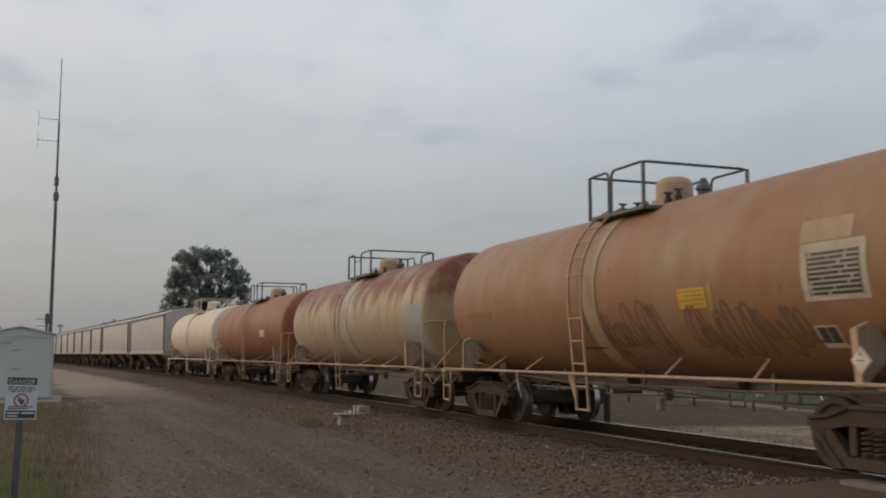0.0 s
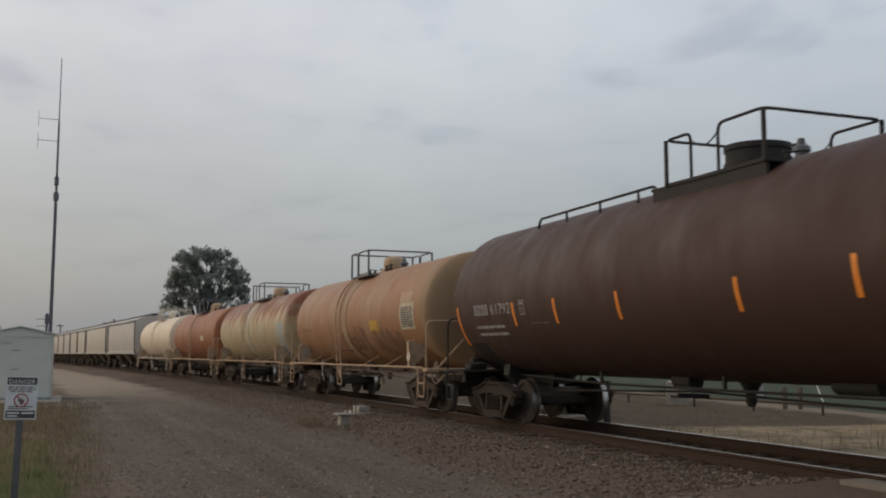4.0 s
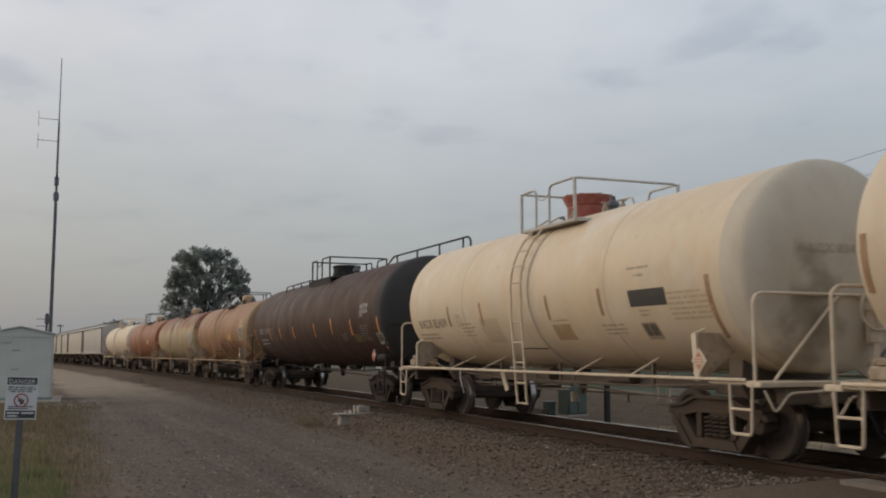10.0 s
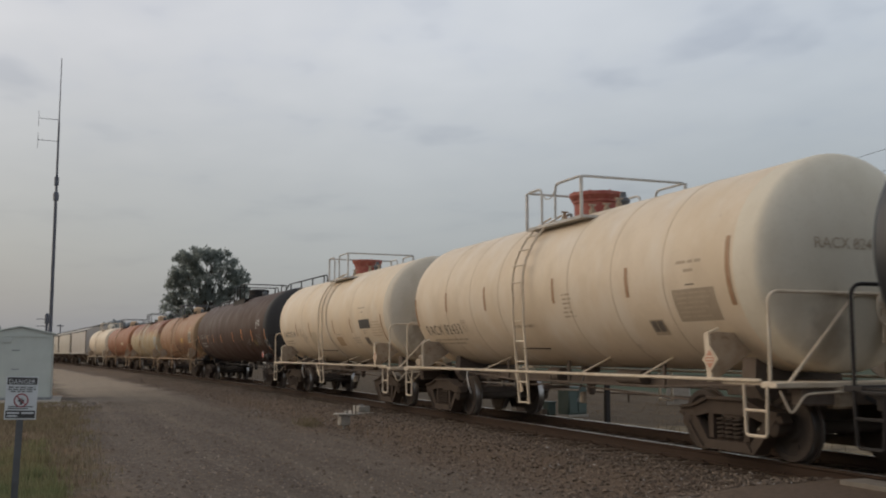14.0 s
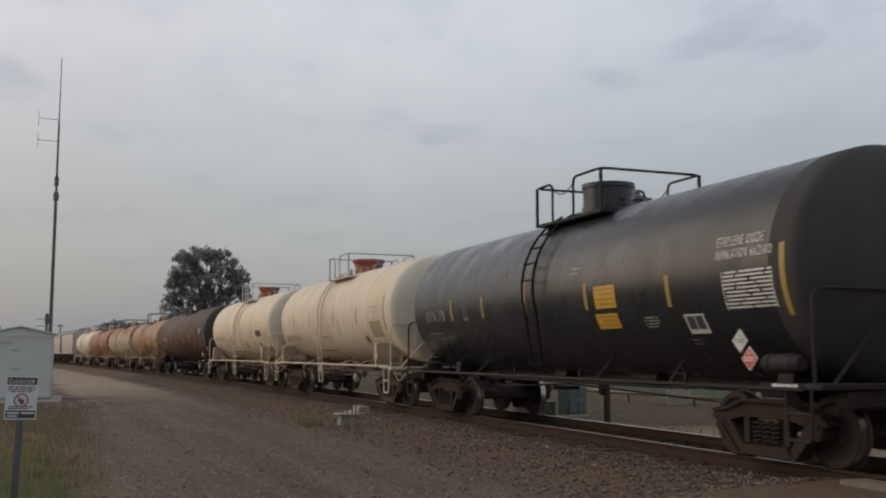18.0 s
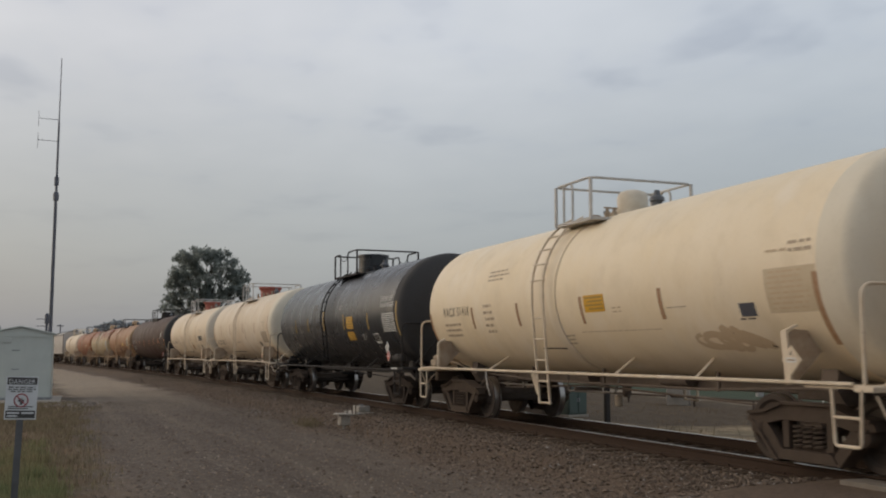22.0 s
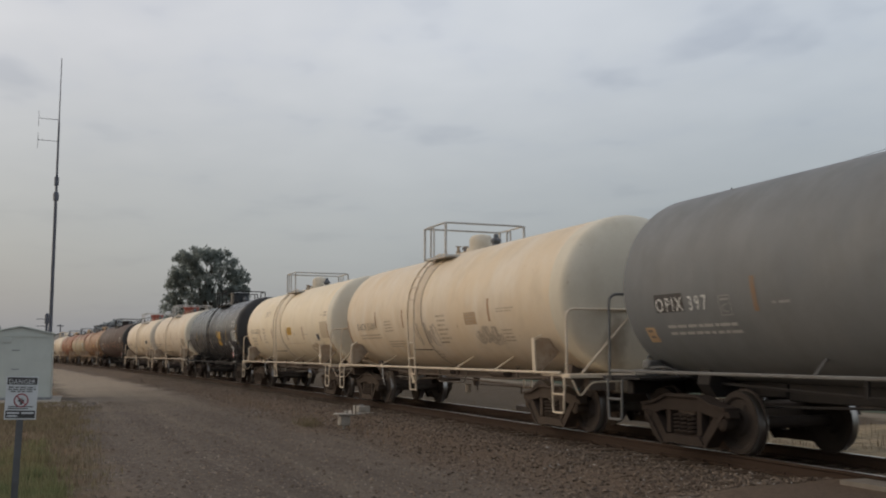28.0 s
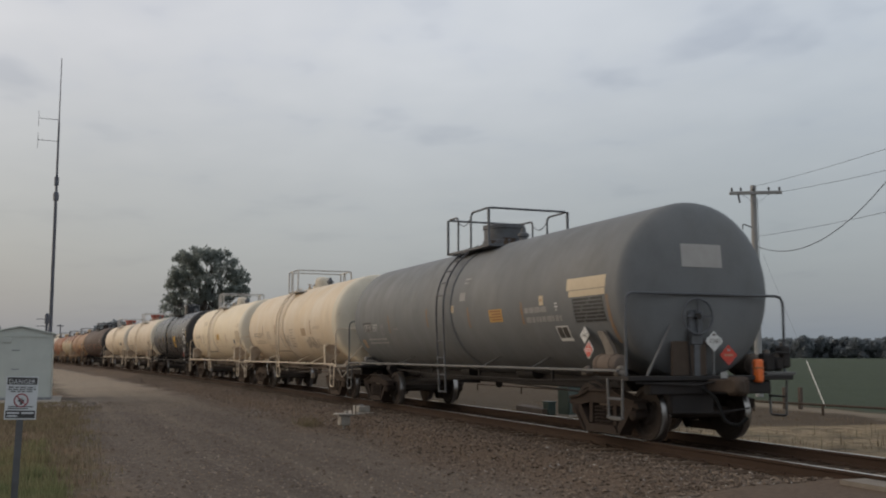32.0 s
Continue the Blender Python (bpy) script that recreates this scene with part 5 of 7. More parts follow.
def build_sign():
    s = thing("danger_sign", "white danger sign with black bands on a steel post", "sign", pose(-9.68, 11.5, 0, 0, 1.5, 3))
    part("post", Geo().box(-0.022, 0.022, 0.012, 0.04, GROUND - 0.1, 1.0).box(-0.034, -0.022, 0.02, 0.034, GROUND - 0.1, 1.0).box(0.022, 0.034, 0.02, 0.034, GROUND - 0.1, 1.0), GREY_DARK, s)
    bw, z0, z1 = 0.156, 0.63, 1.08
    board = part("board", Geo().box(-bw, bw, 0.0, 0.008, z0, z1, 0.002), SIGN_WHITE, s)
    part("header_band", Geo().box(-bw + 0.01, bw - 0.01, -0.003, 0.0, z1 - 0.085, z1 - 0.01), SIGN_BLACK, board)
    flat_words("DANGER", 0.046, SIGN_WHITE, board, 0, z1 - 0.075, -0.0045)
    g = Geo()
    for z, w in ((z1 - 0.112, 0.13), (z1 - 0.135, 0.135), (z1 - 0.157, 0.11)):
        x = -w
        rng = random.Random(int(z * 1000))
        while x < w:
            k = rng.uniform(0.025, 0.06)
            g.box(x, min(x + k, w), -0.002, 0.0, z - 0.006, z + 0.006)
            x += k + 0.012
    part("fine_print", g, SIGN_BLACK, board)
    zc = z1 - 0.25
    part("prohibition_ring", Geo().tube([(0.066 * math.cos(a), -0.001, zc + 0.066 * math.sin(a)) for a in (i * math.pi / 16 for i in range(32))], 0.007, 6, True).beam((-0.047, -0.001, zc + 0.047), (0.047, -0.001, zc - 0.047), 0.012, 0.006, (0, 1, 0)), SIGN_RED, board)
    part("symbol", Geo().box(-0.012, 0.012, -0.0015, 0.0, zc - 0.045, zc + 0.02).box(-0.03, 0.03, -0.0015, 0.0, zc - 0.012, zc + 0.008), SIGN_BLACK, board)
    g = Geo()
    for k, z in enumerate((z0 + 0.135, z0 + 0.115)):
        g.box(-0.125, 0.12 - 0.05 * k, -0.002, 0, z - 0.005, z + 0.005)
    part("fine_print", g, SIGN_BLACK, board)
    part("footer_band", Geo().box(-bw + 0.012, bw - 0.012, -0.003, 0.0, z0 + 0.015, z0 + 0.095), SIGN_BLACK, board)
    part("footer_print", Geo().box(-0.13, -0.01, -0.005, -0.003, z0 + 0.06, z0 + 0.078).box(0.01, 0.13, -0.005, -0.003, z0 + 0.06, z0 + 0.078).box(-0.13, -0.03, -0.005, -0.003, z0 + 0.03, z0 + 0.045), SIGN_WHITE, board)
    for z in (z0 + 0.2, z1 - 0.045):
        part("bolt", Geo().spin([(-0.006, 0.008), (0.0, 0.008)], 6, "y", (0, 0, z)), GALV, board)


def build_trackside():
    # pale switch gear between road and track
    m = thing("switch_machine", "pale grey switch machine with rods beside the rail", "switch machine", pose(-2.15, 25.3, -0.4, 0, 0, 6))
    part("housing", Geo().box(-0.26, 0.26, -0.5, 0.1, 0.03, 0.19, 0.03), MACHINE, m)
    part("lid", Geo().box(-0.29, 0.29, -0.53, 0.13, 0.19, 0.225, 0.012), MACHINE, m)
    for x in (-0.2, 0.2):
        part("lid_latch", Geo().box(x - 0.03, x + 0.03, -0.56, -0.53, 0.12, 0.22, 0.006), GALV, m)
    part("gear_case", Geo().box(-0.18, 0.2, 0.13, 0.46, 0.03, 0.24, 0.04), MACHINE, m)
    part("end_wedge", Geo().add([(0.2, 0.13, 0.03), (0.62, 0.2, 0.03), (0.62, 0.3, 0.03), (0.2, 0.46, 0.03), (0.2, 0.13, 0.2), (0.62, 0.2, 0.09), (0.62, 0.3, 0.09), (0.2, 0.46, 0.2)],
         [(3, 2, 1, 0), (4, 5, 6, 7), (0, 1, 5, 4), (1, 2, 6, 5), (2, 3, 7, 6), (3, 0, 4, 7)]), MACHINE, m)
    part("cover", Geo().box(-0.12, 0.2, -0.25, 0.2, 0.225, 0.38, 0.02), MACHINE, m)
    part("terminal_box", Geo().box(-0.5, -0.4, -0.3, -0.16, 0.0, 0.27, 0.015), MACHINE, m)
    for x in (-0.36, -0.27):
        part("upright_rod", Geo().tube(bent([(x, -0.42, 0.0), (x, -0.42, 0.42), (x + 0.07, -0.42, 0.46)], 0.03), 0.014, 6), TRUCK, m)
    part("crank_cap", Geo().spin([(0.38, 0.05), (0.41, 0.05), (0.42, 0.0)], 10, "z", (0.02, -0.08, 0)), GALV, m)
    for dy, z in ((0.2, 0.1), (-0.12, 0.08)):
        part("rod", Geo().tube([(0.2, dy, z), (1.3, dy, z + 0.02)], 0.025, 8), GALV, m)
    part("conduit", Geo().tube(bent([(-0.25, -0.35, 0.12), (-0.55, -0.5, 0.14), (-0.75, -0.9, 0.0)], 0.15), 0.028, 8), MACHINE, m)
    part("foot_plate", Geo().box(-0.42, 0.4, -0.6, -0.42, 0.0, 0.03, 0.005), MACHINE, m)
    for y in (-0.45, 0.4):
        part("base_timber", Geo().box(-0.6, 0.7, y - 0.1, y + 0.1, -0.06, 0.02), TIMBER, m)
    b = thing("junction_box", "small pale junction box with a wide cap", "junction box", pose(-3.22, 22.8, -0.43, 0, 2, 10))
    part("pipe_foot", Geo().spin([(0, 0.035), (0.12, 0.035)], 10), MACHINE, b)
    part("box", Geo().box(-0.12, 0.12, -0.1, 0.1, 0.1, 0.33, 0.02), MACHINE, b)
    part("cap", Geo().box(-0.2, 0.2, -0.16, 0.16, 0.33, 0.375, 0.012), MACHINE, b)
    t = thing("broken_plank", "dark broken plank lying on the ballast", "plank", pose(-1.42, 13.35, -0.235, 0, 3, 40))
    part("board", Geo().box(-0.5, 0.5, -0.07, 0.07, 0.0, 0.035, 0.008), SLEEPER, t)
    # beyond the track
    p = thing("marker_post", "plain dark steel post beyond the track", "post", pose(3.16, 21.8, -0.5))
    part("shaft", Geo().box(-0.06, 0.06, -0.06, 0.06, 0, 1.14, 0.01), BARE_BLACK, p)
    part("cap", Geo().box(-0.075, 0.075, -0.075, 0.075, 1.14, 1.17, 0.01), BARE_BLACK, p)
    c = thing("trackside_cabinet", "dark green trackside cabinet with two doors", "cabinet", pose(4.55, 26.3, -0.48, 0, 0, 12))
    part("body", Geo().box(-0.34, 0.34, -0.25, 0.25, 0.06, 0.86, 0.02), GREEN_BOX, c)
    for x in (-0.165, 0.165):
        d = part("door", Geo().box(x - 0.155, x + 0.155, -0.272, -0.25, 0.12, 0.8, 0.008), GREEN_BOX, c)
        part("handle", Geo().box(x * 0.2 - 0.012, x * 0.2 + 0.012, -0.29, -0.272, 0.42, 0.54), GALV, d)
    part("plinth", Geo().box(-0.38, 0.38, -0.29, 0.29, -0.05, 0.06, 0.01), CONCRETE, c)
    c2 = thing("small_cabinet", "small dark green box beside the cabinet", "cabinet", pose(4.2, 27.1, -0.48, 0, 0, 12))
    part("body", Geo().box(-0.14, 0.14, -0.14, 0.14, 0.0, 0.36, 0.02), GREEN_BOX, c2)
    part("lid", Geo().box(-0.16, 0.16, -0.16, 0.16, 0.36, 0.4, 0.01), GREEN_BOX, c2)
    for k, (x, y, a) in enumerate(((4.15, 28.2, 84), (4.35, 28.6, 80))):
        q = thing("loose_sleeper", "old dark sleeper lying beyond the track", "sleeper", pose(x, y, -0.5 + 0.0 * k, 0, 0, a), "loose sleepers")
        part("timber", Geo().box(-1.2, 1.2, -0.12, 0.12, 0, 0.2, 0.015), TIMBER, q)
    # low pipe barrier along the verge
    f = thing("pipe_barrier", "low rusty pipe barrier along the verge", "barrier")
    pts = [(9.6, 46.0), (10.2, 37.0), (10.9, 29.5), (11.6, 24.0), (12.2, 19.0)]
    part("pipe", Geo().tube([(x, y, -0.16) for x, y in pts], 0.035, 8), TRUCK, f)
    for (x0, y0), (x1, y1) in zip(pts, pts[1:]):
        for t_ in (0.0, 0.5):
            part("post", Geo().spin([(-0.55, 0.04), (-0.14, 0.04)], 8, "z", (x0 + (x1 - x0) * t_, y0 + (y1 - y0) * t_, 0)), TRUCK, f)
    for x, y in ((12.8, 27.15), (13.3, 27.0)):
        q = thing("field_post", "short dark post at the field edge", "post", pose(x, y, -0.5), "field edge posts")
        part("shaft", Geo().box(-0.06, 0.06, -0.06, 0.06, 0, 0.75, 0.01), TIMBER, q)
    k = thing("concrete_block", "tan weathered concrete block at the field edge", "block", pose(11.4, 31.2, -0.5, 0, 0, 55))
    part("block", Geo().box(-0.75, 0.75, -0.4, 0.4, 0, 0.85, 0.03), CONCRETE, k)
    part("lifting_eye", Geo().tube(bent([(-0.1, 0, 0.84), (-0.1, 0, 0.95), (0.1, 0, 0.95), (0.1, 0, 0.84)], 0.06), 0.015, 6), GALV, k)


def build_crossing():
    c = thing("road_crossing", "worn concrete panels of a road crossing between the rails", "crossing", kind="structure")
    for x0, x1 in ((-1.19, -0.83), (-0.66, 0.66), (0.83, 1.19)):
        for k in range(3):
            u0 = 8.95 - 2.0 * k
            pts = [bend(x, u) for x, u in ((x0, u0), (x1, u0), (x1, u0 - 1.98), (x0, u0 - 1.98))]
            g = Geo()
            g.add([(p[0], p[1], -0.26) for p in pts] + [(p[0], p[1], -0.04) for p in pts], [(3, 2, 1, 0), (4, 5, 6, 7), (0, 1, 5, 4), (1, 2, 6, 5), (2, 3, 7, 6), (3, 0, 4, 7)])
            part("crossing_panel", g, CROSSING, c)


def leaf_mass(name, label, category, centres, leaf, per, mat, seed, m=None, parent=None, kind=""):
    """Many small tilted leaf clumps round the given centres (x, y, z, radius)."""
    rng = random.Random(seed)
    V, F = [], []
    for cx, cy, cz, r in centres:
        for _ in range(int(per * r * r)):
            while True:
                d = Vector((rng.uniform(-1, 1), rng.uniform(-1, 1), rng.uniform(-1, 1)))
                if 0.25 < d.length < 1:
                    break
            d = d * r * rng.uniform(0.75, 1.08)
            p = Vector((cx, cy, cz)) + d * Vector((1, 1, 0.8)).length / 1.62
            a = Vector((rng.gauss(0, 1), rng.gauss(0, 1), rng.gauss(0, 1))).normalized()
            b = a.orthogonal().normalized()
            c = a.cross(b)
            s = leaf * rng.uniform(0.5, 1.3)
            k = len(V)
            V += [tuple(p + b * s), tuple(p + c * s * 0.6 + a * s * 0.2), tuple(p - b * s * 0.9), tuple(p - c * s * 0.6 - a * s * 0.15)]
            F.append((k, k + 1, k + 2, k + 3))
    me = bpy.data.meshes.new(name)
    me.from_pydata(V, [], F)
    me.materials.append(mat)
    ob = new(name, me)
    if parent is not None:
        ob.parent = parent
    if m is not None:
        ob.matrix_basis = m
    return tagged(ob, label, category, kind=kind)


def build_tree():
    t = thing("tree", "large dark green broad-leaved tree standing alone beyond the track", "tree", pose(5.3, 124.2, GROUND))
    part("trunk", Geo().tube([(0, 0, -0.3), (0.1, 0, 1.5), (-0.05, 0.1, 3.5), (0.1, 0, 6.0), (0.2, 0.1, 9.0)], [0.55, 0.42, 0.36, 0.28, 0.12], 10), BARK, t)
    rng = random.Random(8)
    # half-widths of the crown to each side by height
    shape = ((3.6, 3.2, 3.0), (5.2, 4.6, 4.2), (6.6, 5.6, 4.9), (7.6, 5.4, 4.7), (8.8, 4.1, 4.8), (10.2, 4.2, 5.1), (11.6, 4.0, 4.5), (12.8, 3.6, 3.6), (13.8, 2.9, 2.9), (14.7, 2.3, 2.3))
    clumps = []
    while len(clumps) < 185:
        z = rng.uniform(4.6, 14.2)
        for (z0, a0, b0), (z1, a1, b1) in zip(shape, shape[1:]):
            if z0 <= z < z1:
                q = (z - z0) / (z1 - z0)
                wl, wr = a0 + (a1 - a0) * q, b0 + (b1 - b0) * q
        r = rng.uniform(0.55, 1.05)
        a, d = rng.uniform(0, 2 * math.pi), rng.random() ** 0.45
        w = wr if math.cos(a) > 0 else wl
        x, y = 0.25 + math.cos(a) * d * max(0.3, w * 1.17 - r * 0.6), math.sin(a) * d * (min(wl, wr) - 0.5)
        if z < 7.6 and -3.2 < x < 2.0 and rng.random() < 0.3:
            continue
        clumps.append((x, y, z, r))
    for k, (x, y, z, r) in enumerate(clumps[:46]):
        part("limb", Geo().tube([(0.05, 0, 2.8 + 0.3 * (k % 9)), (x * 0.4, y * 0.4, z * 0.6 + 0.8), (x, y, z)], [0.16, 0.09, 0.025], 6), BARK, t)
    centres = []
    for x, y, z, r in clumps:
        for _ in range(5):
            d = Vector((rng.gauss(0, 1), rng.gauss(0, 1), rng.gauss(0, 1))).normalized() * r * rng.uniform(0.3, 1.0)
            centres.append((x + d.x, y + d.y, z + d.z * 0.7, rng.uniform(0.32, 0.6)))
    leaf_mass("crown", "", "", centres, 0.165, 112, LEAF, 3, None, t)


def build_woods():
    rng = random.Random(21)
    centres = []
    for i in range(420):
        a = radians(18 + 62 * i / 420)
        d = 500 + rng.uniform(-25, 40)
        h = 8.6 + 2.2 * noise.noise((i * 0.035, 0, 0)) + 0.6 * noise.noise((i * 0.31, 5, 0))
        x, y = EYE[0] + d * math.sin(a), d * math.cos(a)
        for k in range(6):
            r = rng.uniform(1.4, 2.4)
            centres.append((x + rng.uniform(-2.5, 2.5), y + rng.uniform(-3, 3), GROUND + rng.uniform(0.8, max(1.2, h - r * 0.6)), r))
    # nearer clumps behind the shelter and behind the train
    for x0, x1, h0, h1 in ((-27.5, -21.5, 6.8, 5.9), (-7.5, -3.0, 5.2, 8.2), (-3.0, 3.0, 8.6, 8.6), (3.0, 12.0, 8.2, 6.0)):
        for i in range(int((x1 - x0) * 7)):
            q = i / ((x1 - x0) * 7)
            r = rng.uniform(0.6, 1.1)
            h = h0 + (h1 - h0) * q + 0.5 * noise.noise((x0 + i * 0.2, 9, 0))
            centres.append((x0 + (x1 - x0) * q, 230 + rng.uniform(-3, 3), GROUND + rng.uniform(0.8, h - r * 0.7), r))
    leaf_mass("far_woods", "dark line of far woods along the horizon, haze mixed into its colour", "woods", centres, 1.5, 46, LEAF_FAR, 5, kind="stuff")


def blades(name, label, count, place, hmin, hmax, mat, seed, width=0.006):
    rng = random.Random(seed)
    V, F = [], []
    for _ in range(count):
        x, y, z = place(rng)
        h = rng.uniform(hmin, hmax)
        a = rng.uniform(0, 6.28)
        lean = rng.uniform(0.05, 0.5) * h
        dx, dy = math.cos(a) * lean, math.sin(a) * lean
        wx, wy = -math.sin(a) * width, math.cos(a) * width
        k = len(V)
        V += [(x - wx, y - wy, z - 0.02), (x + wx, y + wy, z - 0.02), (x + dx * 0.4 + wx * 0.8, y + dy * 0.4 + wy * 0.8, z + h * 0.6), (x + dx * 0.4 - wx * 0.8, y + dy * 0.4 - wy * 0.8, z + h * 0.6), (x + dx, y + dy, z + h)]
        F += [(k, k + 1, k + 2, k + 3), (k + 3, k + 2, k + 4)]
    me = bpy.data.meshes.new(name)
    me.from_pydata(V, [], F)
    me.materials.append(mat)
    return tagged(new(name, me), label, "grass", kind="stuff")


def verge_place(rng):
    while True:
        y = 11.0 + 9.5 * rng.random() ** 1.3
        x = rng.uniform(-11.2, -8.6)
        if noise.noise((x * 1.1, y * 0.7, 2.0)) + 0.35 * noise.noise((x * 4, y * 4, 7)) + 0.8 * rng.random() ** 2 > -0.35 + max(0.0, (y - 15.0) * 0.2) + max(0, (x + 9.75) * 2.0):
            return (x, y, GROUND)


def scrub_place(rng):
    while True:
        y = 12.5 + 25 * rng.random()
        x = rng.uniform(-12.5, -8.2)
        if 0.8 * noise.noise((x * 0.9, y * 0.5, 6.0)) + 0.9 * rng.random() ** 2 > 0.0 + max(0, (x + 9.3) * 1.1):
            return (x, y, GROUND)


def rail_weed_place(rng):
    k = rng.random()
    if k < 0.2:
        u = 14 + 26 * rng.random()
        return bend(-2.6 + rng.gauss(0, 0.5), u, bed_height(-2.6, u))
    while True:
        u = 10 + 24 * rng.random()
        x = 3.0 + rng.random() * 9
        if noise.noise((x * 0.7, u * 0.5, 3.0)) > 0.12:
            break
    return bend(x, u, bed_height(x, u))


def stalk_place(rng):
    x, u = rng.choice(((4.1, 16.8), (5.5, 15.6), (6.3, 15.2), (3.6, 19.5), (7.2, 17.4)))
    return (x + rng.gauss(0, 0.5), u + rng.gauss(0, 0.7), -0.5)


def build_poles():
    top = 8.6
    p = thing("utility_pole", "grey wooden utility pole with a crossarm and insulators", "utility pole", pose(18.33, 35.6, GROUND))
    part("shaft", Geo().spin([(-0.2, 0.17), (top + 0.45, 0.125)], 14), POLE_WOOD, p)
    arm = part("crossarm", Geo().box(-1.1, 1.1, -0.06, 0.06, 8.62, 8.76, 0.01), POLE_WOOD, p, "", pose(0, -0.16, 0.02, 0, 0, -28))
    for x in (-1.0, -0.62, -0.1, 0.55, 1.0):
        part("insulator", Geo().spin([(8.76, 0.02), (8.82, 0.05), (8.9, 0.05), (8.94, 0.02)], 8, "z", (x, 0, 0)), GREY_DARK, arm)
    for x in (-0.55, 0.55):
        part("arm_brace", Geo().beam((x, -0.02, 8.62), (0, -0.02, 8.15), 0.03, 0.01), GREY_DARK, arm)
    part("cutout_fuse", Geo().tube([(-0.75, -0.1, 8.6), (-0.7, -0.16, 8.25)], 0.045, 8), GREY_DARK, arm)
    part("service_bracket", Geo().tube(bent([(-0.1, 0, 7.2), (-0.6, 0, 7.35), (-0.6, 0, 7.1)], 0.1), 0.025, 6), GREY_DARK, p)
    part("downlead", Geo().tube([(0.17, -0.05, 8.5), (0.17, -0.06, 3.0)], 0.012, 6), WIRE, p)
    q = thing("utility_pole", "grey wooden utility pole nearer the road", "utility pole", pose(11.5, 15.9, GROUND))
    part("shaft", Geo().spin([(-0.2, 0.18), (12.2, 0.12)], 14), POLE_WOOD, q)
    part("crossarm", Geo().box(-1.1, 1.1, -0.06, 0.06, 7.62, 7.76, 0.01), POLE_WOOD, q, "", pose(0, -0.16, 0.02, 0, 0, -28))

    def cable(a, b, sag, r, label):
        a, b = Vector(a), Vector(b)
        pts = [a + (b - a) * (i / 24) - Vector((0, 0, 4 * sag * (i / 24) * (1 - i / 24))) for i in range(25)]
        w = thing("overhead_cable", label, "cable", kind="")
        part("strand", Geo().tube(pts, r, 6), WIRE, w)
    cable((18.4, 35.5, 8.6), (11.5, 15.9, 7.3), 0.15, 0.007, "thin overhead power line between poles")
    cable((19.2, 35.0, 8.3), (12.2, 15.7, 6.7), 0.15, 0.007, "thin overhead power line between poles")
    cable((18.4, 35.5, 6.4), (11.5, 15.9, 5.5), 0.15, 0.007, "thin overhead telephone line between poles")
    cable((18.35, 35.45, 5.95), (11.5, 15.9, 11.6), 2.7, 0.014, "thick sagging overhead cable between poles")
    gw = thing("guy_guard", "pale plastic guard on a slanting guy wire", "guy wire")
    part("guard", Geo().tube([(15.4, 28.23, -0.55), (16.05, 29.9, 1.08)], 0.021, 8), GUARD_WHITE, gw)
    part("guy_wire", Geo().tube([(16.05, 29.9, 1.08), (18.25, 35.5, 6.5)], 0.003, 5), WIRE, gw)


build_shelter()
build_mast()
build_sign()
build_trackside()
build_crossing()
build_tree()
build_woods()
build_poles()
blades("verge_grass", "rough green and dry grass round the sign", 30000, verge_place, 0.04, 0.235, BLADE, 31)
blades("dry_scrub", "low dry brown scrub beside the road", 20000, scrub_place, 0.03, 0.15, SCRUB, 32, 0.008)
blades("track_weeds", "sparse straw weeds along the track", 2600, rail_weed_place, 0.02, 0.14, DRY, 33, 0.005)
blades("weed_tuft", "reddish dry weed tuft on the ballast edge", 320, lambda rng: (-3.72 + rng.gauss(0, 0.13), 24.3 + rng.gauss(0, 0.35), GROUND), 0.05, 0.26, SCRUB, 34)
blades("dry_stalks", "sparse dark dry stalks beyond the track", 90, stalk_place, 0.12, 0.34, SCRUB, 35, 0.008)
CAR_B = tank_car("small dirty-white tank car with a white dome", 65.4, 51.4, 1.4, 3.8, CREAM_PALE, CREAM_FRAME, dome_r=0.36, dome_z=4.3, plat=(0.95, 1.1, -1.1, 3.66, 4.38), dome_mat=DOME_PALE)
CAR_C = tank_car("red-brown rusted tank car with a tan dome", 50.0, 36.3, 1.4, 3.74, RED_OXIDE, TAN_FRAME, GREY_DARK, dome_mat=DOME_TAN, dome_r=0.32, dome_z=4.15, plat=(0.95, 1.1, -1.1, 3.62, 4.3), struts=(0.64, 0.39, -0.28, -0.57))
CAR_D = tank_car("dirty white tank car with a rusted streaked top", 35.1, 21.65, 1.4, 3.74, STAINED, TAN_FRAME, GREY_DARK, ladder_y=0.5, bands=(0.12,), band_mat=BAND_PALE, band_w=0.34, upper_mat=BAND_PALE, dome_mat=DOME_TAN, dome_r=0.32, dome_z=4.15, plat=(0.95, 1.1, -1.1, 3.62, 4.26), struts=(0.64, 0.39, -0.28, -0.57))
CAR_E = tank_car("tan and rust-orange tank car with scrawled paint marks", 20.3, 7.16, 1.4, 3.75, TAN, TAN_FRAME, GREY_DARK, ladder_y=0.72, bands=(0.38,), band_mat=BAND_TAN, band_w=0.2, upper_mat=BAND_TAN, dome_mat=DOME_TAN, dome_r=0.3, dome_z=4.18, plat=(0.97, 1.05, -0.6, 3.6, 4.28), struts=(0.64, 0.39, -0.28, -0.57), end_paint=END_TAN, end_sides=-1, ladder_z=0.43, hanger=1.1)
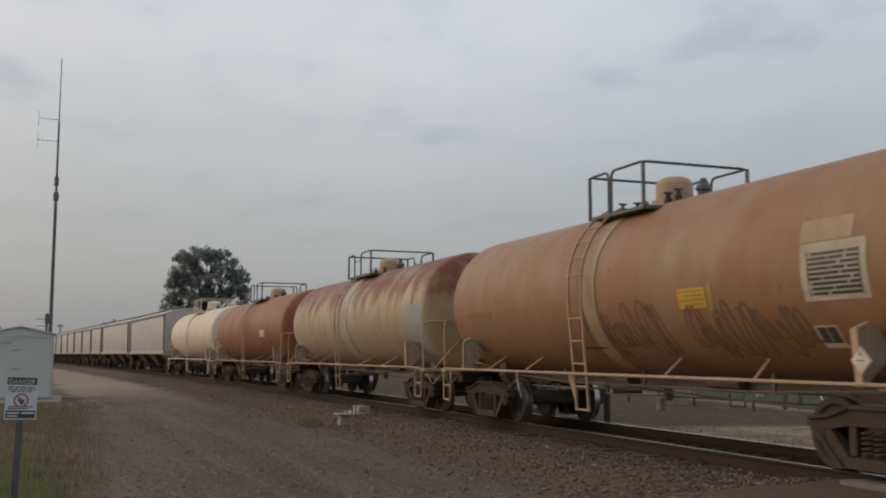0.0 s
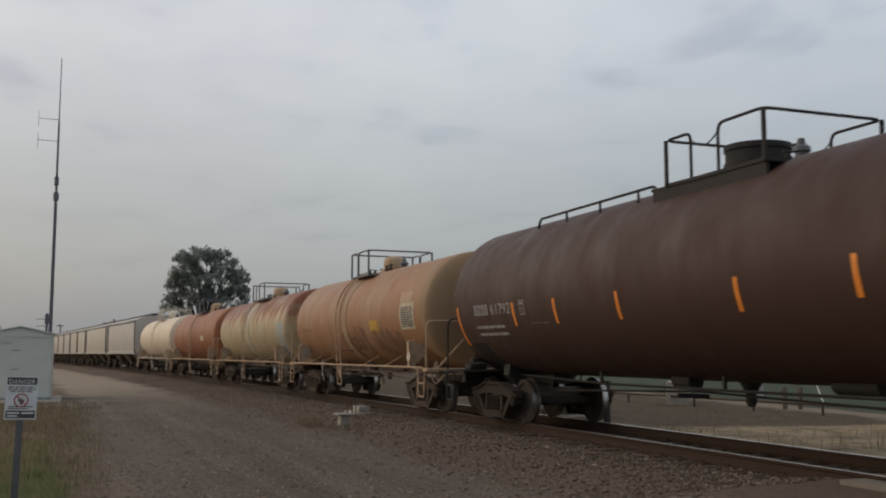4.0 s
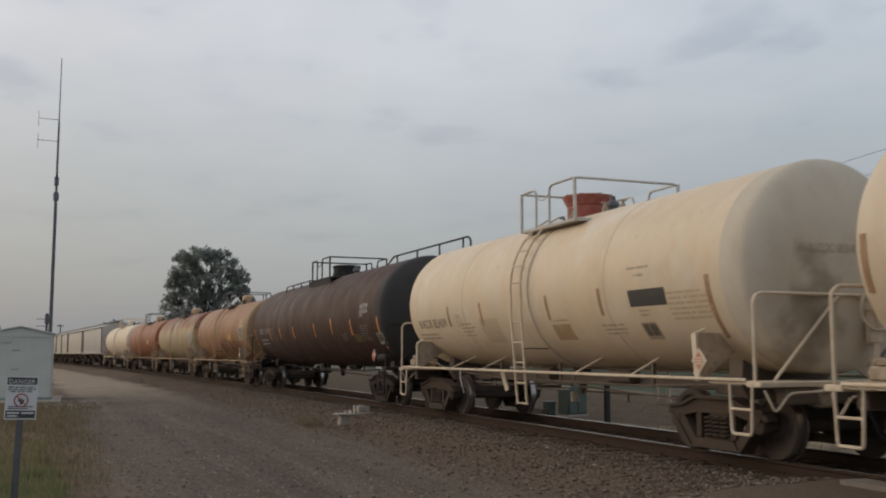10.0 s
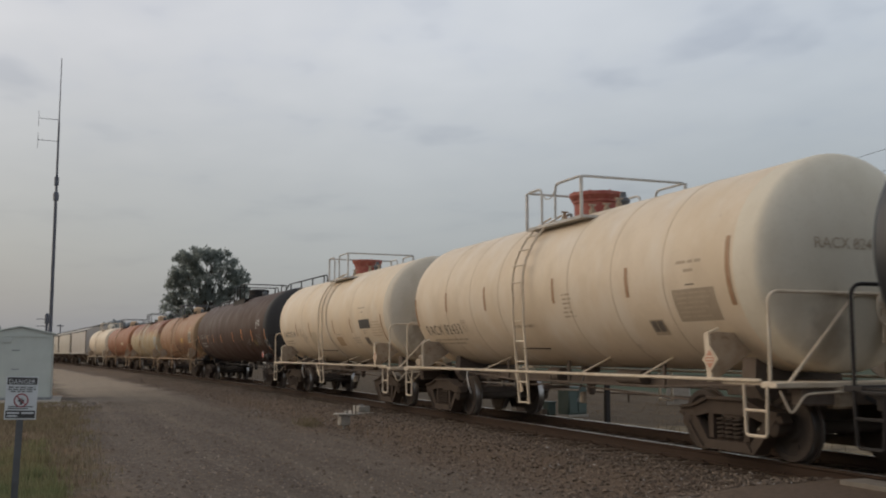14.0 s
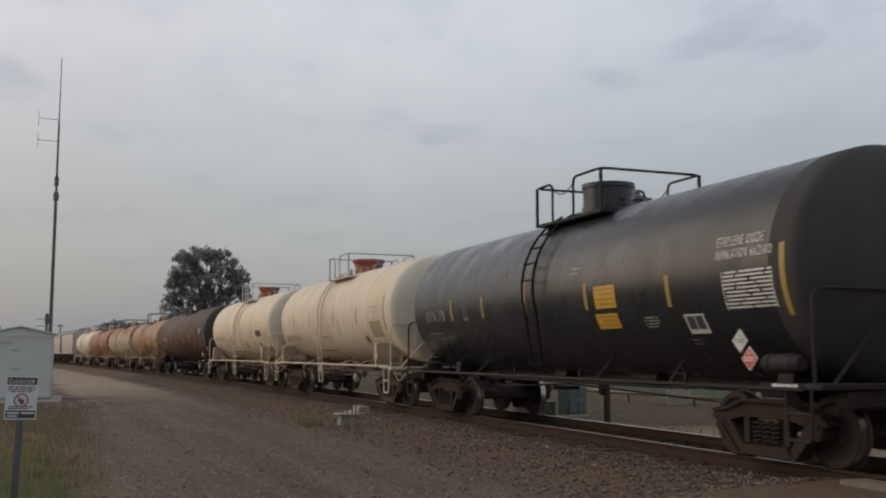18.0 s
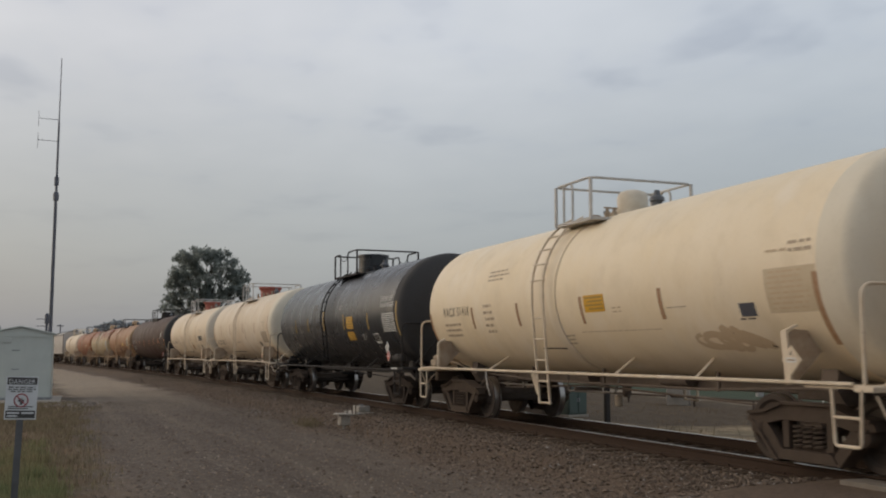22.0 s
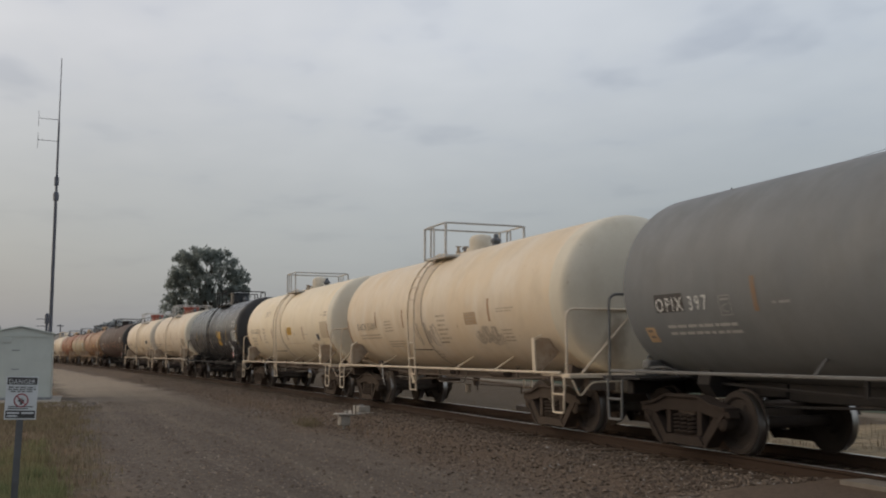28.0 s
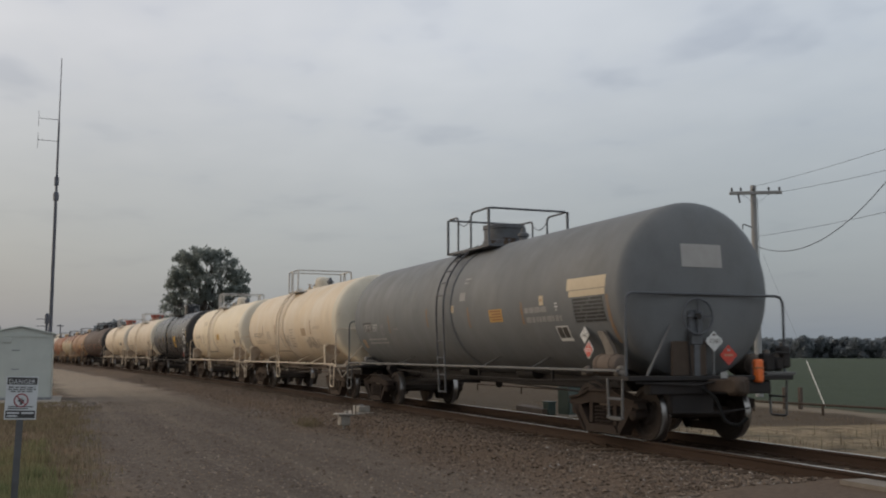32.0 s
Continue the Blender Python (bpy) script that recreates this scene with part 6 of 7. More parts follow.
CAR_F = tank_car("long dark maroon gas tank car with black ends", 5.85, -11.15, 1.505, 3.93, MAROON, BARE_BLACK, BARE_BLACK, ladder_y=None, dome_mat=BARE_BLACK, dome="hatch", dome_r=0.45, dome_z=4.32, plat=(0.97, 0.85, -1.35, 3.82, 4.46), sill=False, end_paint=END_BLACK, end_sides=-1, black_under=True, truck_in=1.5, tank_in=0.14, brackets=False)
CAR_G = tank_car("cream tank car with a faded red dome", -12.45, -25.56, 1.4, 3.87, CREAM, CREAM_FRAME, PALE_RAIL, ladder_y=0.1, bands=(-0.1,), dome="flanged", dome_r=0.39, dome_z=4.3, dome_mat=RED_DOME, plat=(1.05, 0.7, -1.4, 3.66, 4.36), valve_gear=True, ladder_z=0.43, hanger=0.95, struts=(0.5, 0.257, -0.326, -0.582), rings=(-2.9, 2.9), end_paint=END_DUST_SHADE, end_sides=-1)
CAR_H = tank_car("cream ring-stiffened tank car with a red dome", -26.9, -39.9, 1.4, 3.89, CREAM_PALE, CREAM_FRAME, PALE_RAIL, ladder_y=0.35, rings=(-4.2, -2.8, -1.4, 1.4, 2.8, 4.2), dome="flanged", dome_r=0.42, dome_z=4.3, dome_mat=RED_DOME, plat=(1.05, 0.8, -1.3, 3.68, 4.35), struts=(0.285, -0.31, -0.585), end_paint=END_CREAM, end_sides=-1, valve_gear=True, ladder_z=0.45, hanger=0.65)
CAR_I = tank_car("faded black tank car with yellow labels", -41.25, -54.9, 1.455, 3.86, BLACK, BARE_BLACK, BARE_BLACK, ladder_mat=HOSE, ladder_y=0.25, dome="hatch", dome_r=0.46, dome_z=4.42, plat=(0.97, 0.95, -1.4, 3.72, 4.4), black_under=True, brackets=False, ladder_z=1.12, rail_z=0.93, end_paint=END_BLACK, end_sides=-1)
CAR_J = tank_car("cream tank car with a white dome and yellow label", -56.3, -69.8, 1.4, 3.76, CREAM_WARM, CREAM_FRAME, PALE_RAIL, ladder_y=0.78, bands=(0.4,), dome_r=0.27, dome_z=4.16, plat=(1.0, 0.95, -0.3, 3.62, 4.29), valve_gear=True, ladder_z=0.48, hanger=1.2, dome_mat=DOME_PALE, struts=(0.42, -0.27, -0.57), end_paint=END_CREAM, end_sides=-1)
CAR_K = tank_car("cream tank car with faded scrawls on its side", -70.95, -84.64, 1.4, 3.75, CREAM, CREAM_FRAME, PALE_RAIL, ladder_y=0.7, bands=(0.45,), dome_r=0.28, dome_z=4.12, plat=(1.0, 1.12, -0.25, 3.6, 4.34), struts=(0.452, -0.3, -0.59), end_paint=END_CREAM, end_sides=-1, valve_gear=True, ladder_z=0.48, hanger=1.12, dome_mat=DOME_PALE, lean=-0.12)
CAR_L = tank_car("weathered grey tank car with hazard placards, last of the train", -86.0, -100.75, 1.4, 3.72, GREY, GREY_FRAME, GREY_DARK, ladder_mat=GREY_DARK, sill_z=0.70, ladder_y=0.1, bands=(-0.15,), dome="hatch", dome_r=0.45, dome_z=4.2, dome_mat=GREY_DARK, plat=(0.93, 1.05, -1.25, 3.62, 4.38), black_under=True, rail_z=1.075, hand=(1.45, 2.24), brackets=False, brake_x=-0.2, ladder_z=0.5, lean=-0.12)


def gas_car_top():
    """The long hand rails along the crown of the gas car, on the far side of its walkway."""
    x, z = 0.8, 4.42
    rail = part("walkway_rail", Geo().tube(bent([(x, -1.75, 3.75), (x, -1.8, z - 0.28), (x, -2.6, z), (x, -8.55, z), (x, -8.7, z - 0.1), (x, -8.7, 3.5)], 0.12, 5), 0.028, 8), BARE_BLACK, CAR_F)
    for y in (-2.9, -4.7, -6.5, -8.2):
        part("post", Geo().tube([(x, y, 3.68), (x, y, z)], 0.026, 6), BARE_BLACK, rail)
    rail = part("walkway_rail", Geo().tube(bent([(-x, 1.3, 3.66), (-x, 1.42, 3.89), (-x, 5.36, 3.87), (-x, 5.46, 3.62)], 0.1, 4), 0.024, 8), BARE_BLACK, CAR_F)
    for y in (1.9, 3.1, 4.3):
        part("post", Geo().tube([(-x, y, 3.65), (-x, y, 3.88)], 0.022, 6), BARE_BLACK, rail)
    part("walkway", Geo().box(0.3, 0.78, -8.4, -1.4, 3.9, 3.94), BARE_BLACK, CAR_F)
    part("crown_skirt", Geo().box(-0.95, -0.9, -1.35, 1.25, 3.52, 3.8).box(-0.95, 0.95, 0.85, 1.3, 3.76, 3.8), BARE_BLACK, CAR_F)
    for y in (-0.9, 0.0, 0.9):
        part("bracket", Geo().beam((-0.92, y, 3.55), (-0.92, y, 3.2 + 0.1), 0.05, 0.16, (1, 0, 0)), BARE_BLACK, CAR_F)


gas_car_top()


# ---- lettering and marks on the tanks ----
WHITE_FAINT = material("faint_white_stencil", (0.15, 0.14, 0.125), 0.65, second=(0.09, 0.08, 0.07), scale=18, amount=0.6, bump=0)
YELLOW_FAINT = material("faint_yellow_stencil", (0.22, 0.16, 0.05), 0.65, second=(0.12, 0.09, 0.04), scale=18, amount=0.6, bump=0)
DULL_YELLOW = material("dull_yellow_stripe", (0.36, 0.23, 0.05), 0.5, second=(0.26, 0.17, 0.05), scale=10, amount=0.5, bump=0)
LABEL_ORANGE = material("orange_yellow_label", (0.46, 0.27, 0.075), 0.5, second=(0.38, 0.22, 0.07), scale=10, amount=0.5, bump=0)
RUST_PATCH = material("rusty_brown_patch", (0.37, 0.245, 0.14), 0.7, second=(0.45, 0.335, 0.21), scale=7, amount=0.6, bump=0.03)
CREAM_INK = material("barely_visible_stencil", (0.47, 0.36, 0.24), 0.65, second=(0.53, 0.42, 0.29), scale=18, amount=0.5, bump=0)
DARK_FAINT = material("greyed_stencil_ink", (0.14, 0.11, 0.085), 0.65, second=(0.24, 0.19, 0.14), scale=18, amount=0.5, bump=0)
SCRAWL_BROWN = material("dark_brown_spray", (0.13, 0.064, 0.038), 0.75, second=(0.20, 0.105, 0.058), scale=6, amount=0.7, bump=0)
GREY_BLUE = material("grey_blue_repaint", (0.25, 0.26, 0.25), 0.6, second=(0.34, 0.31, 0.25), scale=2.5, amount=0.8, bump=0.03)
STRIPE_RUST = material("worn_rust_orange_stripe", (0.22, 0.125, 0.06), 0.65, second=(0.17, 0.15, 0.13), scale=9, amount=0.8, bump=0)
GREY_BROWN = material("grey_brown_panel", (0.34, 0.275, 0.2), 0.65, second=(0.28, 0.22, 0.16), scale=8, amount=0.6, bump=0.03)
GREY_PALE = material("pale_grey_worn_panel", (0.27, 0.265, 0.255), 0.65, second=(0.19, 0.185, 0.175), scale=8, amount=0.6, bump=0.02)
GREY_SCRAWL = material("grey_sprayed_paint", (0.36, 0.30, 0.235), 0.7, second=(0.47, 0.39, 0.29), scale=9, amount=0.7, bump=0)
RED_FADED = material("faded_red_placard", (0.42, 0.16, 0.10), 0.55, second=(0.5, 0.28, 0.19), scale=9, amount=0.5, bump=0)
BLUE_BLACK = material("blue_black_plate", (0.06, 0.065, 0.085), 0.5, second=(0.09, 0.09, 0.1), scale=9, amount=0.5, bump=0)


def side_sheet(g, car, y0, y1, a0, a1, lift):
    """A thin curved sheet on the near side of a tank between two lengths and two angles (degrees above its middle)."""
    r, zc, _ = SIZES[car.name]
    n = max(1, int(abs(a1 - a0) / 4) + 1)
    vs = []
    for i in range(n + 1):
        a = radians(a0 + (a1 - a0) * i / n)
        for y in (y0, y1):
            vs.append((-(r + lift) * math.cos(a), y, zc + (r + lift) * math.sin(a)))
    g.add(vs, [(2 * i, 2 * i + 1, 2 * i + 3, 2 * i + 2) for i in range(n)])
    return g


def patch(car, y1, y0, at, ab, mat, lift=0.004):
    return part("painted_patch", side_sheet(Geo(), car, y0, y1, ab, at, lift), mat, car)


def stripe(car, y1, y0, at, ab, mat):
    mid = (y0 + y1) / 2
    return part("stripe", side_sheet(Geo(), car, mid - 0.045, mid + 0.045, ab, at, 0.005), mat, car)


def bars(car, y1, y0, at, ab, mat, rows, lift=0.006, grid=False, fill=0.42, long=False):
    """Writing that cannot be read: rows of word-long bars."""
    rng = random.Random(int(abs(y1 * 100)) + rows)
    step_a = (at - ab) / rows
    for k in range(rows):
        a1 = at - k * step_a
        y = y1 - (rng.uniform(0, 0.06) if rows > 1 else 0)
        end = y0 + (0 if grid or rows == 1 else rng.uniform(0, 0.3) * (y1 - y0))
        while y > end + 0.03:
            w = min(rng.uniform(0.2, 0.55) if long else rng.uniform(0.05, 0.24), y - end)
            part("stencil_word", side_sheet(Geo(), car, y - w, y, a1 - step_a * (0.1 + fill), a1 - step_a * 0.1, lift), mat, car)
            y -= w + rng.uniform(0.02, 0.05)
    if grid:
        for y in (y0, y1):
            part("panel_edge", side_sheet(Geo(), car, y - 0.008, y + 0.008, ab, at, lift), mat, car)


def label(car, y1, y0, at, ab, mat, ink, rows):
    ob = part("warning_label", side_sheet(Geo(), car, y0, y1, ab, at, 0.005), mat, car)
    s = (at - ab) / (rows + 0.6)
    for k in range(rows):
        a = at - s * (k + 0.5)
        part("print_line", side_sheet(Geo(), car, y0 + 0.04, y1 - 0.04 - (0.1 * (k % 2)), a - s * 0.45, a, 0.009), ink, ob)
    return ob


def frame_box(car, y1, y0, at, ab, edge, inside):
    ob = part("data_plate", side_sheet(Geo(), car, y0, y1, ab, at, 0.005), edge, car)
    m, d = (y1 - y0) * 0.09, (at - ab) * 0.08
    side = Geo()
    c = (y0 + y1) / 2
    for ya, yb in ((y0 + m, c - m * 0.3), (c + m * 0.3, y1 - m)):
        side_sheet(side, car, ya, yb, ab + d * 3, at - d, 0.009)
    part("plate_face", side, inside, ob)
    return ob


def words(car, y1, y0, at, ab, mat, text, lift=0.014, spacing=1.0, bold=0.0):
    """Stencilled words on the near side; they read towards the rear of the car."""
    r, zc, _ = SIZES[car.name]
    h = r * radians(at - ab)
    v, f = text_geo(text, h, spacing, bold * h)
    xs = [p[0] for p in v]
    k = (y1 - y0) / (max(xs) - min(xs))
    # the widest gaps along the line part the words, each a piece of its own
    row = sorted(xs)
    gaps = sorted(((q - p, (p + q) / 2) for p, q in zip(row, row[1:])), reverse=True)[:text.count(" ")]
    cuts = sorted(c for _, c in gaps)
    for i in range(len(cuts) + 1):
        own = [j for j, p in enumerate(v) if sum(p[0] > c for c in cuts) == i]
        index = {j: n for n, j in enumerate(own)}
        pts = []
        for j in own:
            a = radians(ab) + v[j][1] / r
            pts.append((-(r + lift) * math.cos(a), y1 - (v[j][0] - min(xs)) * k, zc + (r + lift) * math.sin(a)))
        g = Geo()
        g.add(pts, [tuple(index[j] for j in q) for q in f if q[0] in index])
        part("lettering", g, mat, car, "", None, 180)


def mark(car, y1, y0, at, ab, mat, number, code=""):
    """The car's stencilled mark: its code letters, or plain blocks in their place, then the number."""
    owner = 4
    if code:
        words(car, y1, y0, at, ab, mat, code + " " + number, spacing=1.22)
        return
    n = owner + 0.6 + len(number)
    cw = (y1 - y0) / n
    g = Geo()
    for k in range(owner):
        ya = y1 - k * cw
        y_in, y_out, d = ya - cw * 0.72, ya - cw * 0.06, (at - ab) * 0.16
        side_sheet(g, car, y_in, y_in + cw * 0.2, ab, at, 0.008)
        side_sheet(g, car, y_out - cw * 0.2, y_out, ab, at, 0.008)
        side_sheet(g, car, y_in + cw * 0.2, y_out - cw * 0.2, at - d, at, 0.008)
        side_sheet(g, car, y_in + cw * 0.2, y_out - cw * 0.2, ab, ab + d, 0.008)
    part("owner_mark", g, mat, car)
    words(car, y1 - (owner + 0.6) * cw, y0, at, ab, mat, number)


def class_box(car, y1, y0, at, ab, mat):
    """A small outlined box with the letter C under a bar."""
    g = Geo()
    for ya, yb, ta, tb in ((y0, y0 + 0.015, at, ab), (y1 - 0.015, y1, at, ab), (y0 + 0.015, y1 - 0.015, at, at - 0.6), (y0 + 0.015, y1 - 0.015, ab + 0.6, ab), (y0 + 0.04, y1 - 0.04, at - 1.6, at - 2.8)):
        side_sheet(g, car, ya, yb, tb, ta, 0.008)
    part("class_box", g, mat, car)
    words(car, y1 - 0.06, y0 + 0.06, at - 4.4, ab + 1.8, mat, "C")


def scrawl(car, y1, y0, at, ab, mat, strokes, seed, width=0.012):
    """A running hand of sprayed loops and tall strokes."""
    r, zc, _ = SIZES[car.name]
    rng = random.Random(seed)
    ab = max(ab, -58)
    for k in range(strokes):
        yc = y1 + (y0 - y1) * (k + 0.5) / strokes
        wy = (y1 - y0) / strokes
        lo, hi = rng.uniform(0.0, 0.35), rng.uniform(0.55, 1.0)
        turns, ph, amp = rng.choice((1.0, 1.5, 2.0)), rng.uniform(0, 6.28), rng.uniform(0.4, 0.9)
        line = []
        for i in range(28):
            t = i / 27
            y = yc + wy * (0.55 - 1.1 * t) + wy * amp * math.sin(ph + turns * 2 * math.pi * t)
            a = ab + (at - ab) * (lo + (hi - lo) * (0.5 + 0.5 * math.cos(ph * 0.5 + turns * 2 * math.pi * t)))
            line.append((y, radians(a)))
        n = len(line)
        vs = []
        for i, (y, a) in enumerate(line):
            y2, a2 = line[min(i + 1, n - 1)]
            y3, a3 = line[max(i - 1, 0)]
            d = Vector((y2 - y3, (a2 - a3) * r))
            d = d.normalized() if d.length > 1e-6 else Vector((1, 0))
            w = width * (0.6 + 0.5 * math.sin(math.pi * i / (n - 1)))
            for s in (-1, 1):
                yy, aa = y - d.y * s * w, a + d.x * s * w / r
                vs.append((-(r + 0.005) * math.cos(aa), yy, zc + (r + 0.005) * math.sin(aa)))
        g = Geo().add(vs, [(2 * i, 2 * i + 1, 2 * i + 3, 2 * i + 2) for i in range(n - 1)])
        part("sprayed_stroke", g, mat, car, "faded sprayed stroke")


def placard(car, y, z, x, size, face, rim, tilt=0.0):
    """A diamond hazard placard in a holder on the near side."""
    ob = part("placard", Geo().add([(x, y - size, z), (x, y, z - size), (x, y + size, z), (x, y, z + size), (x + 0.012, y - size, z), (x + 0.012, y, z - size), (x + 0.012, y + size, z), (x + 0.012, y, z + size)],
              [(0, 1, 2, 3), (7, 6, 5, 4), (0, 4, 5, 1), (1, 5, 6, 2), (2, 6, 7, 3), (3, 7, 4, 0)]), rim, car, "diamond hazard placard")
    k = size * 0.86
    outlined = face is RED_FADED
    if outlined:
        for q in (-1, 1):
            part("symbol", Geo().add([(x - 0.007, y - size * 0.42, z + q * size * 0.28), (x - 0.007, y + size * 0.42, z + q * size * 0.28), (x - 0.007, y, z + q * size * 0.74)], [(0, 1, 2)]), RED_FADED, ob)
        face = CREAM_FRAME
    part("placard_face", Geo().add([(x - 0.004, y - k, z), (x - 0.004, y, z - k), (x - 0.004, y + k, z), (x - 0.004, y, z + k)], [(0, 1, 2, 3)]), face, ob)
    part("number_panel", Geo().box(x - 0.008, x - 0.005, y - size * 0.52, y + size * 0.52, z - size * 0.17, z + size * 0.17), RED_FADED if outlined else WHITE, ob)
    if face is WHITE:
        v, f = text_geo("1040", size * 0.46)
        mid = max(q[0] for q in v) / 2
        part("digits", Geo().add([(x - 0.011, y + mid - q[0], z + q[1] - size * 0.23) for q in v], f), SIGN_BLACK, ob)
    else:
        part("digits", Geo().box(x - 0.011, x - 0.009, y - size * 0.38, y + size * 0.38, z - size * 0.07, z + size * 0.07), CREAM_FRAME if outlined else VALVE if face is CREAM_FRAME else RED, ob)
    if outlined:
        return ob
    part("symbol", Geo().add([(x - 0.007, y - size * 0.14, z + size * 0.34), (x - 0.007, y + size * 0.14, z + size * 0.34), (x - 0.007, y, z + size * 0.66)], [(0, 1, 2)]), WHITE if face is RED else DARK_INK, ob)
    return ob


def end_point(car, x, z, lift):
    """A place on the rear head of a tank."""
    r, zc, half = SIZES[car.name]
    ht, head = HEADS[car.name]
    rho = min(0.985, math.hypot(x, z - zc) / r)
    return (x, -(ht - head + head * math.sqrt(max(0.0, 1 - rho ** HEAD_POW))) - lift, z)


def end_sheet(car, name, x0, x1, z0, z1, mat, lift=0.006):
    n = 6
    vs = [end_point(car, x0 + (x1 - x0) * i / n, z0 + (z1 - z0) * j / n, lift) for j in range(n + 1) for i in range(n + 1)]
    return part(name, Geo().add(vs, [(j * (n + 1) + i, j * (n + 1) + i + 1, (j + 1) * (n + 1) + i + 1, (j + 1) * (n + 1) + i) for j in range(n) for i in range(n)]), mat, car)


def end_mark(car, x0, x1, z0, z1, mat, number, code=""):
    """The car's mark repeated on its rear end."""
    if code:
        v, f = text_geo(code + " " + number, z1 - z0)
        xs = [p[0] for p in v]
        sc = (x1 - x0) / (max(xs) - min(xs))
        part("lettering", Geo().add([end_point(car, x0 + (p[0] - min(xs)) * sc, z0 + p[1], 0.012) for p in v], f), mat, car, "", None, 180)
        return
    n = 4.6 + len(number)
    cw = (x1 - x0) / n
    for k in range(4):
        xa, h = x0 + k * cw + cw * 0.1, z1 - z0
        om = end_sheet(car, "owner_mark", xa, xa + cw * 0.2, z0, z1, mat)
        for xb, xc, za, zb in ((xa + cw * 0.5, xa + cw * 0.7, z0, z1), (xa + cw * 0.2, xa + cw * 0.5, z1 - h * 0.16, z1), (xa + cw * 0.2, xa + cw * 0.5, z0, z0 + h * 0.16)):
            end_sheet(car, "stroke", xb, xc, za, zb, mat).parent = om
    v, f = text_geo(number, z1 - z0)
    xs = [p[0] for p in v]
    sc = (x1 - x0 - 4.6 * cw) / (max(xs) - min(xs))
    part("lettering", Geo().add([end_point(car, x0 + 4.6 * cw + (p[0] - min(xs)) * sc, z0 + p[1], 0.012) for p in v], f), mat, car, "", None, 180)


label(CAR_E, -2.04, -2.65, -6.0, -17.2, YELLOW, DULL_YELLOW, 4)
stripe(CAR_E, -2.72, -2.78, -4.4, -23.0, DULL_YELLOW)
patch(CAR_E, -4.5, -5.5, 8.9, -18.0, BAND_PALE)
patch(CAR_E, -4.48, -5.29, 20.2, 9.4, BAND_TAN)
bars(CAR_E, -4.62, -5.4, 4.5, -16.0, SIGN_BLACK, 9, 0.009, True, 0.6, True)
frame_box(CAR_E, -4.48, -4.84, -29.9, -42.7, PATCH_CREAM, PATCH_BLACK)
stripe(CAR_E, -5.88, -5.99, 3.0, -25.6, RUST_INK)
scrawl(CAR_E, 0.8, -1.5, -9.6, -52.0, SCRAWL_BROWN, 10, 3, 0.024)
scrawl(CAR_E, -2.2, -4.41, -12.0, -50.0, SCRAWL_BROWN, 12, 5, 0.024)
bars(CAR_E, 5.48, 4.25, -8.2, -16.6, RUST_INK, 1)
stripe(CAR_F, 7.92, 7.82, -5.6, -38.0, ORANGE)
stripe(CAR_F, 3.64, 3.41, -6.3, -23.0, ORANGE)
stripe(CAR_F, 1.58, 1.38, -6.3, -22.7, ORANGE)
stripe(CAR_F, -1.29, -1.44, -5.8, -22.6, ORANGE)
stripe(CAR_F, -3.29, -3.44, -1.8, -19.8, ORANGE)
stripe(CAR_F, -5.31, -5.46, -5.2, -22.4, ORANGE)
stripe(CAR_F, -7.77, -7.84, -5.2, -39.8, ORANGE)
stripe(CAR_F, 5.26, 5.08, -6.1, -22.8, ORANGE)
mark(CAR_F, 6.99, 5.27, -5.5, -13.3, WHITE_DULL, "61792")
bars(CAR_F, 7.06, 5.64, -20.9, -26.2, WHITE_DULL, 1)
bars(CAR_F, 7.02, 5.66, -26.7, -32.0, WHITE_DULL, 1)
patch(CAR_F, 7.68, 6.98, -35.5, -66.0, BARE_BLACK)
class_box(CAR_F, 4.88, 4.68, -5.1, -15.0, WHITE_DULL)
class_box(CAR_G, 3.35, 3.13, -13.2, -23.6, FADED_INK)
class_box(CAR_H, 3.50, 3.28, -19.2, -29.5, FADED_INK)
bars(CAR_F, 4.53, 3.87, -21.3, -22.3, WHITE_DULL, 1)
words(CAR_F, -6.35, -7.04, 9.7, 5.5, WHITE, "LIQUEFIED", spacing=1.15, bold=0.008)
words(CAR_F, -6.37, -7.01, 4.0, 0.1, WHITE, "PETROLEUM", spacing=1.15, bold=0.008)
words(CAR_F, -6.36, -6.61, -0.3, -3.7, WHITE, "GAS", spacing=1.15, bold=0.008)
bars(CAR_F, -6.18, -7.05, -12.4, -30.6, WHITE_FAINT, 7)
bars(CAR_F, -5.47, -6.17, -21.6, -31.7, YELLOW_FAINT, 4)
bars(CAR_F, -4.27, -4.91, -19.9, -29.8, WHITE_FAINT, 4)
frame_box(CAR_F, -7.51, -8.01, -21.5, -34.0, WHITE_DULL, PATCH_BLACK)
mark(CAR_G, 5.63, 3.96, -15.2, -23.5, DARK_INK, "82439", "RACX")
bars(CAR_G, 5.92, 4.41, -28.8, -37.1, FADED_INK, 2)
stripe(CAR_G, 3.83, 3.68, -5.3, -23.3, FADED)
stripe(CAR_G, 2.07, 1.92, -5.1, -24.0, FADED)
stripe(CAR_G, -0.84, -0.98, -5.5, -23.6, FADED)
stripe(CAR_G, -2.67, -2.78, -4.9, -23.0, FADED)
stripe(CAR_G, -5.49, -5.58, -4.3, -41.7, FADED)
bars(CAR_G, 3.18, 2.45, -21.0, -35.3, FADED_INK, 4)
patch(CAR_G, -0.88, -1.53, -27.2, -40.3, RUST_PATCH)
bars(CAR_G, -1.01, -1.52, -23.3, -26.5, FADED_INK, 1)
patch(CAR_G, -3.58, -4.54, -8.5, -18.8, PATCH_BLACK)
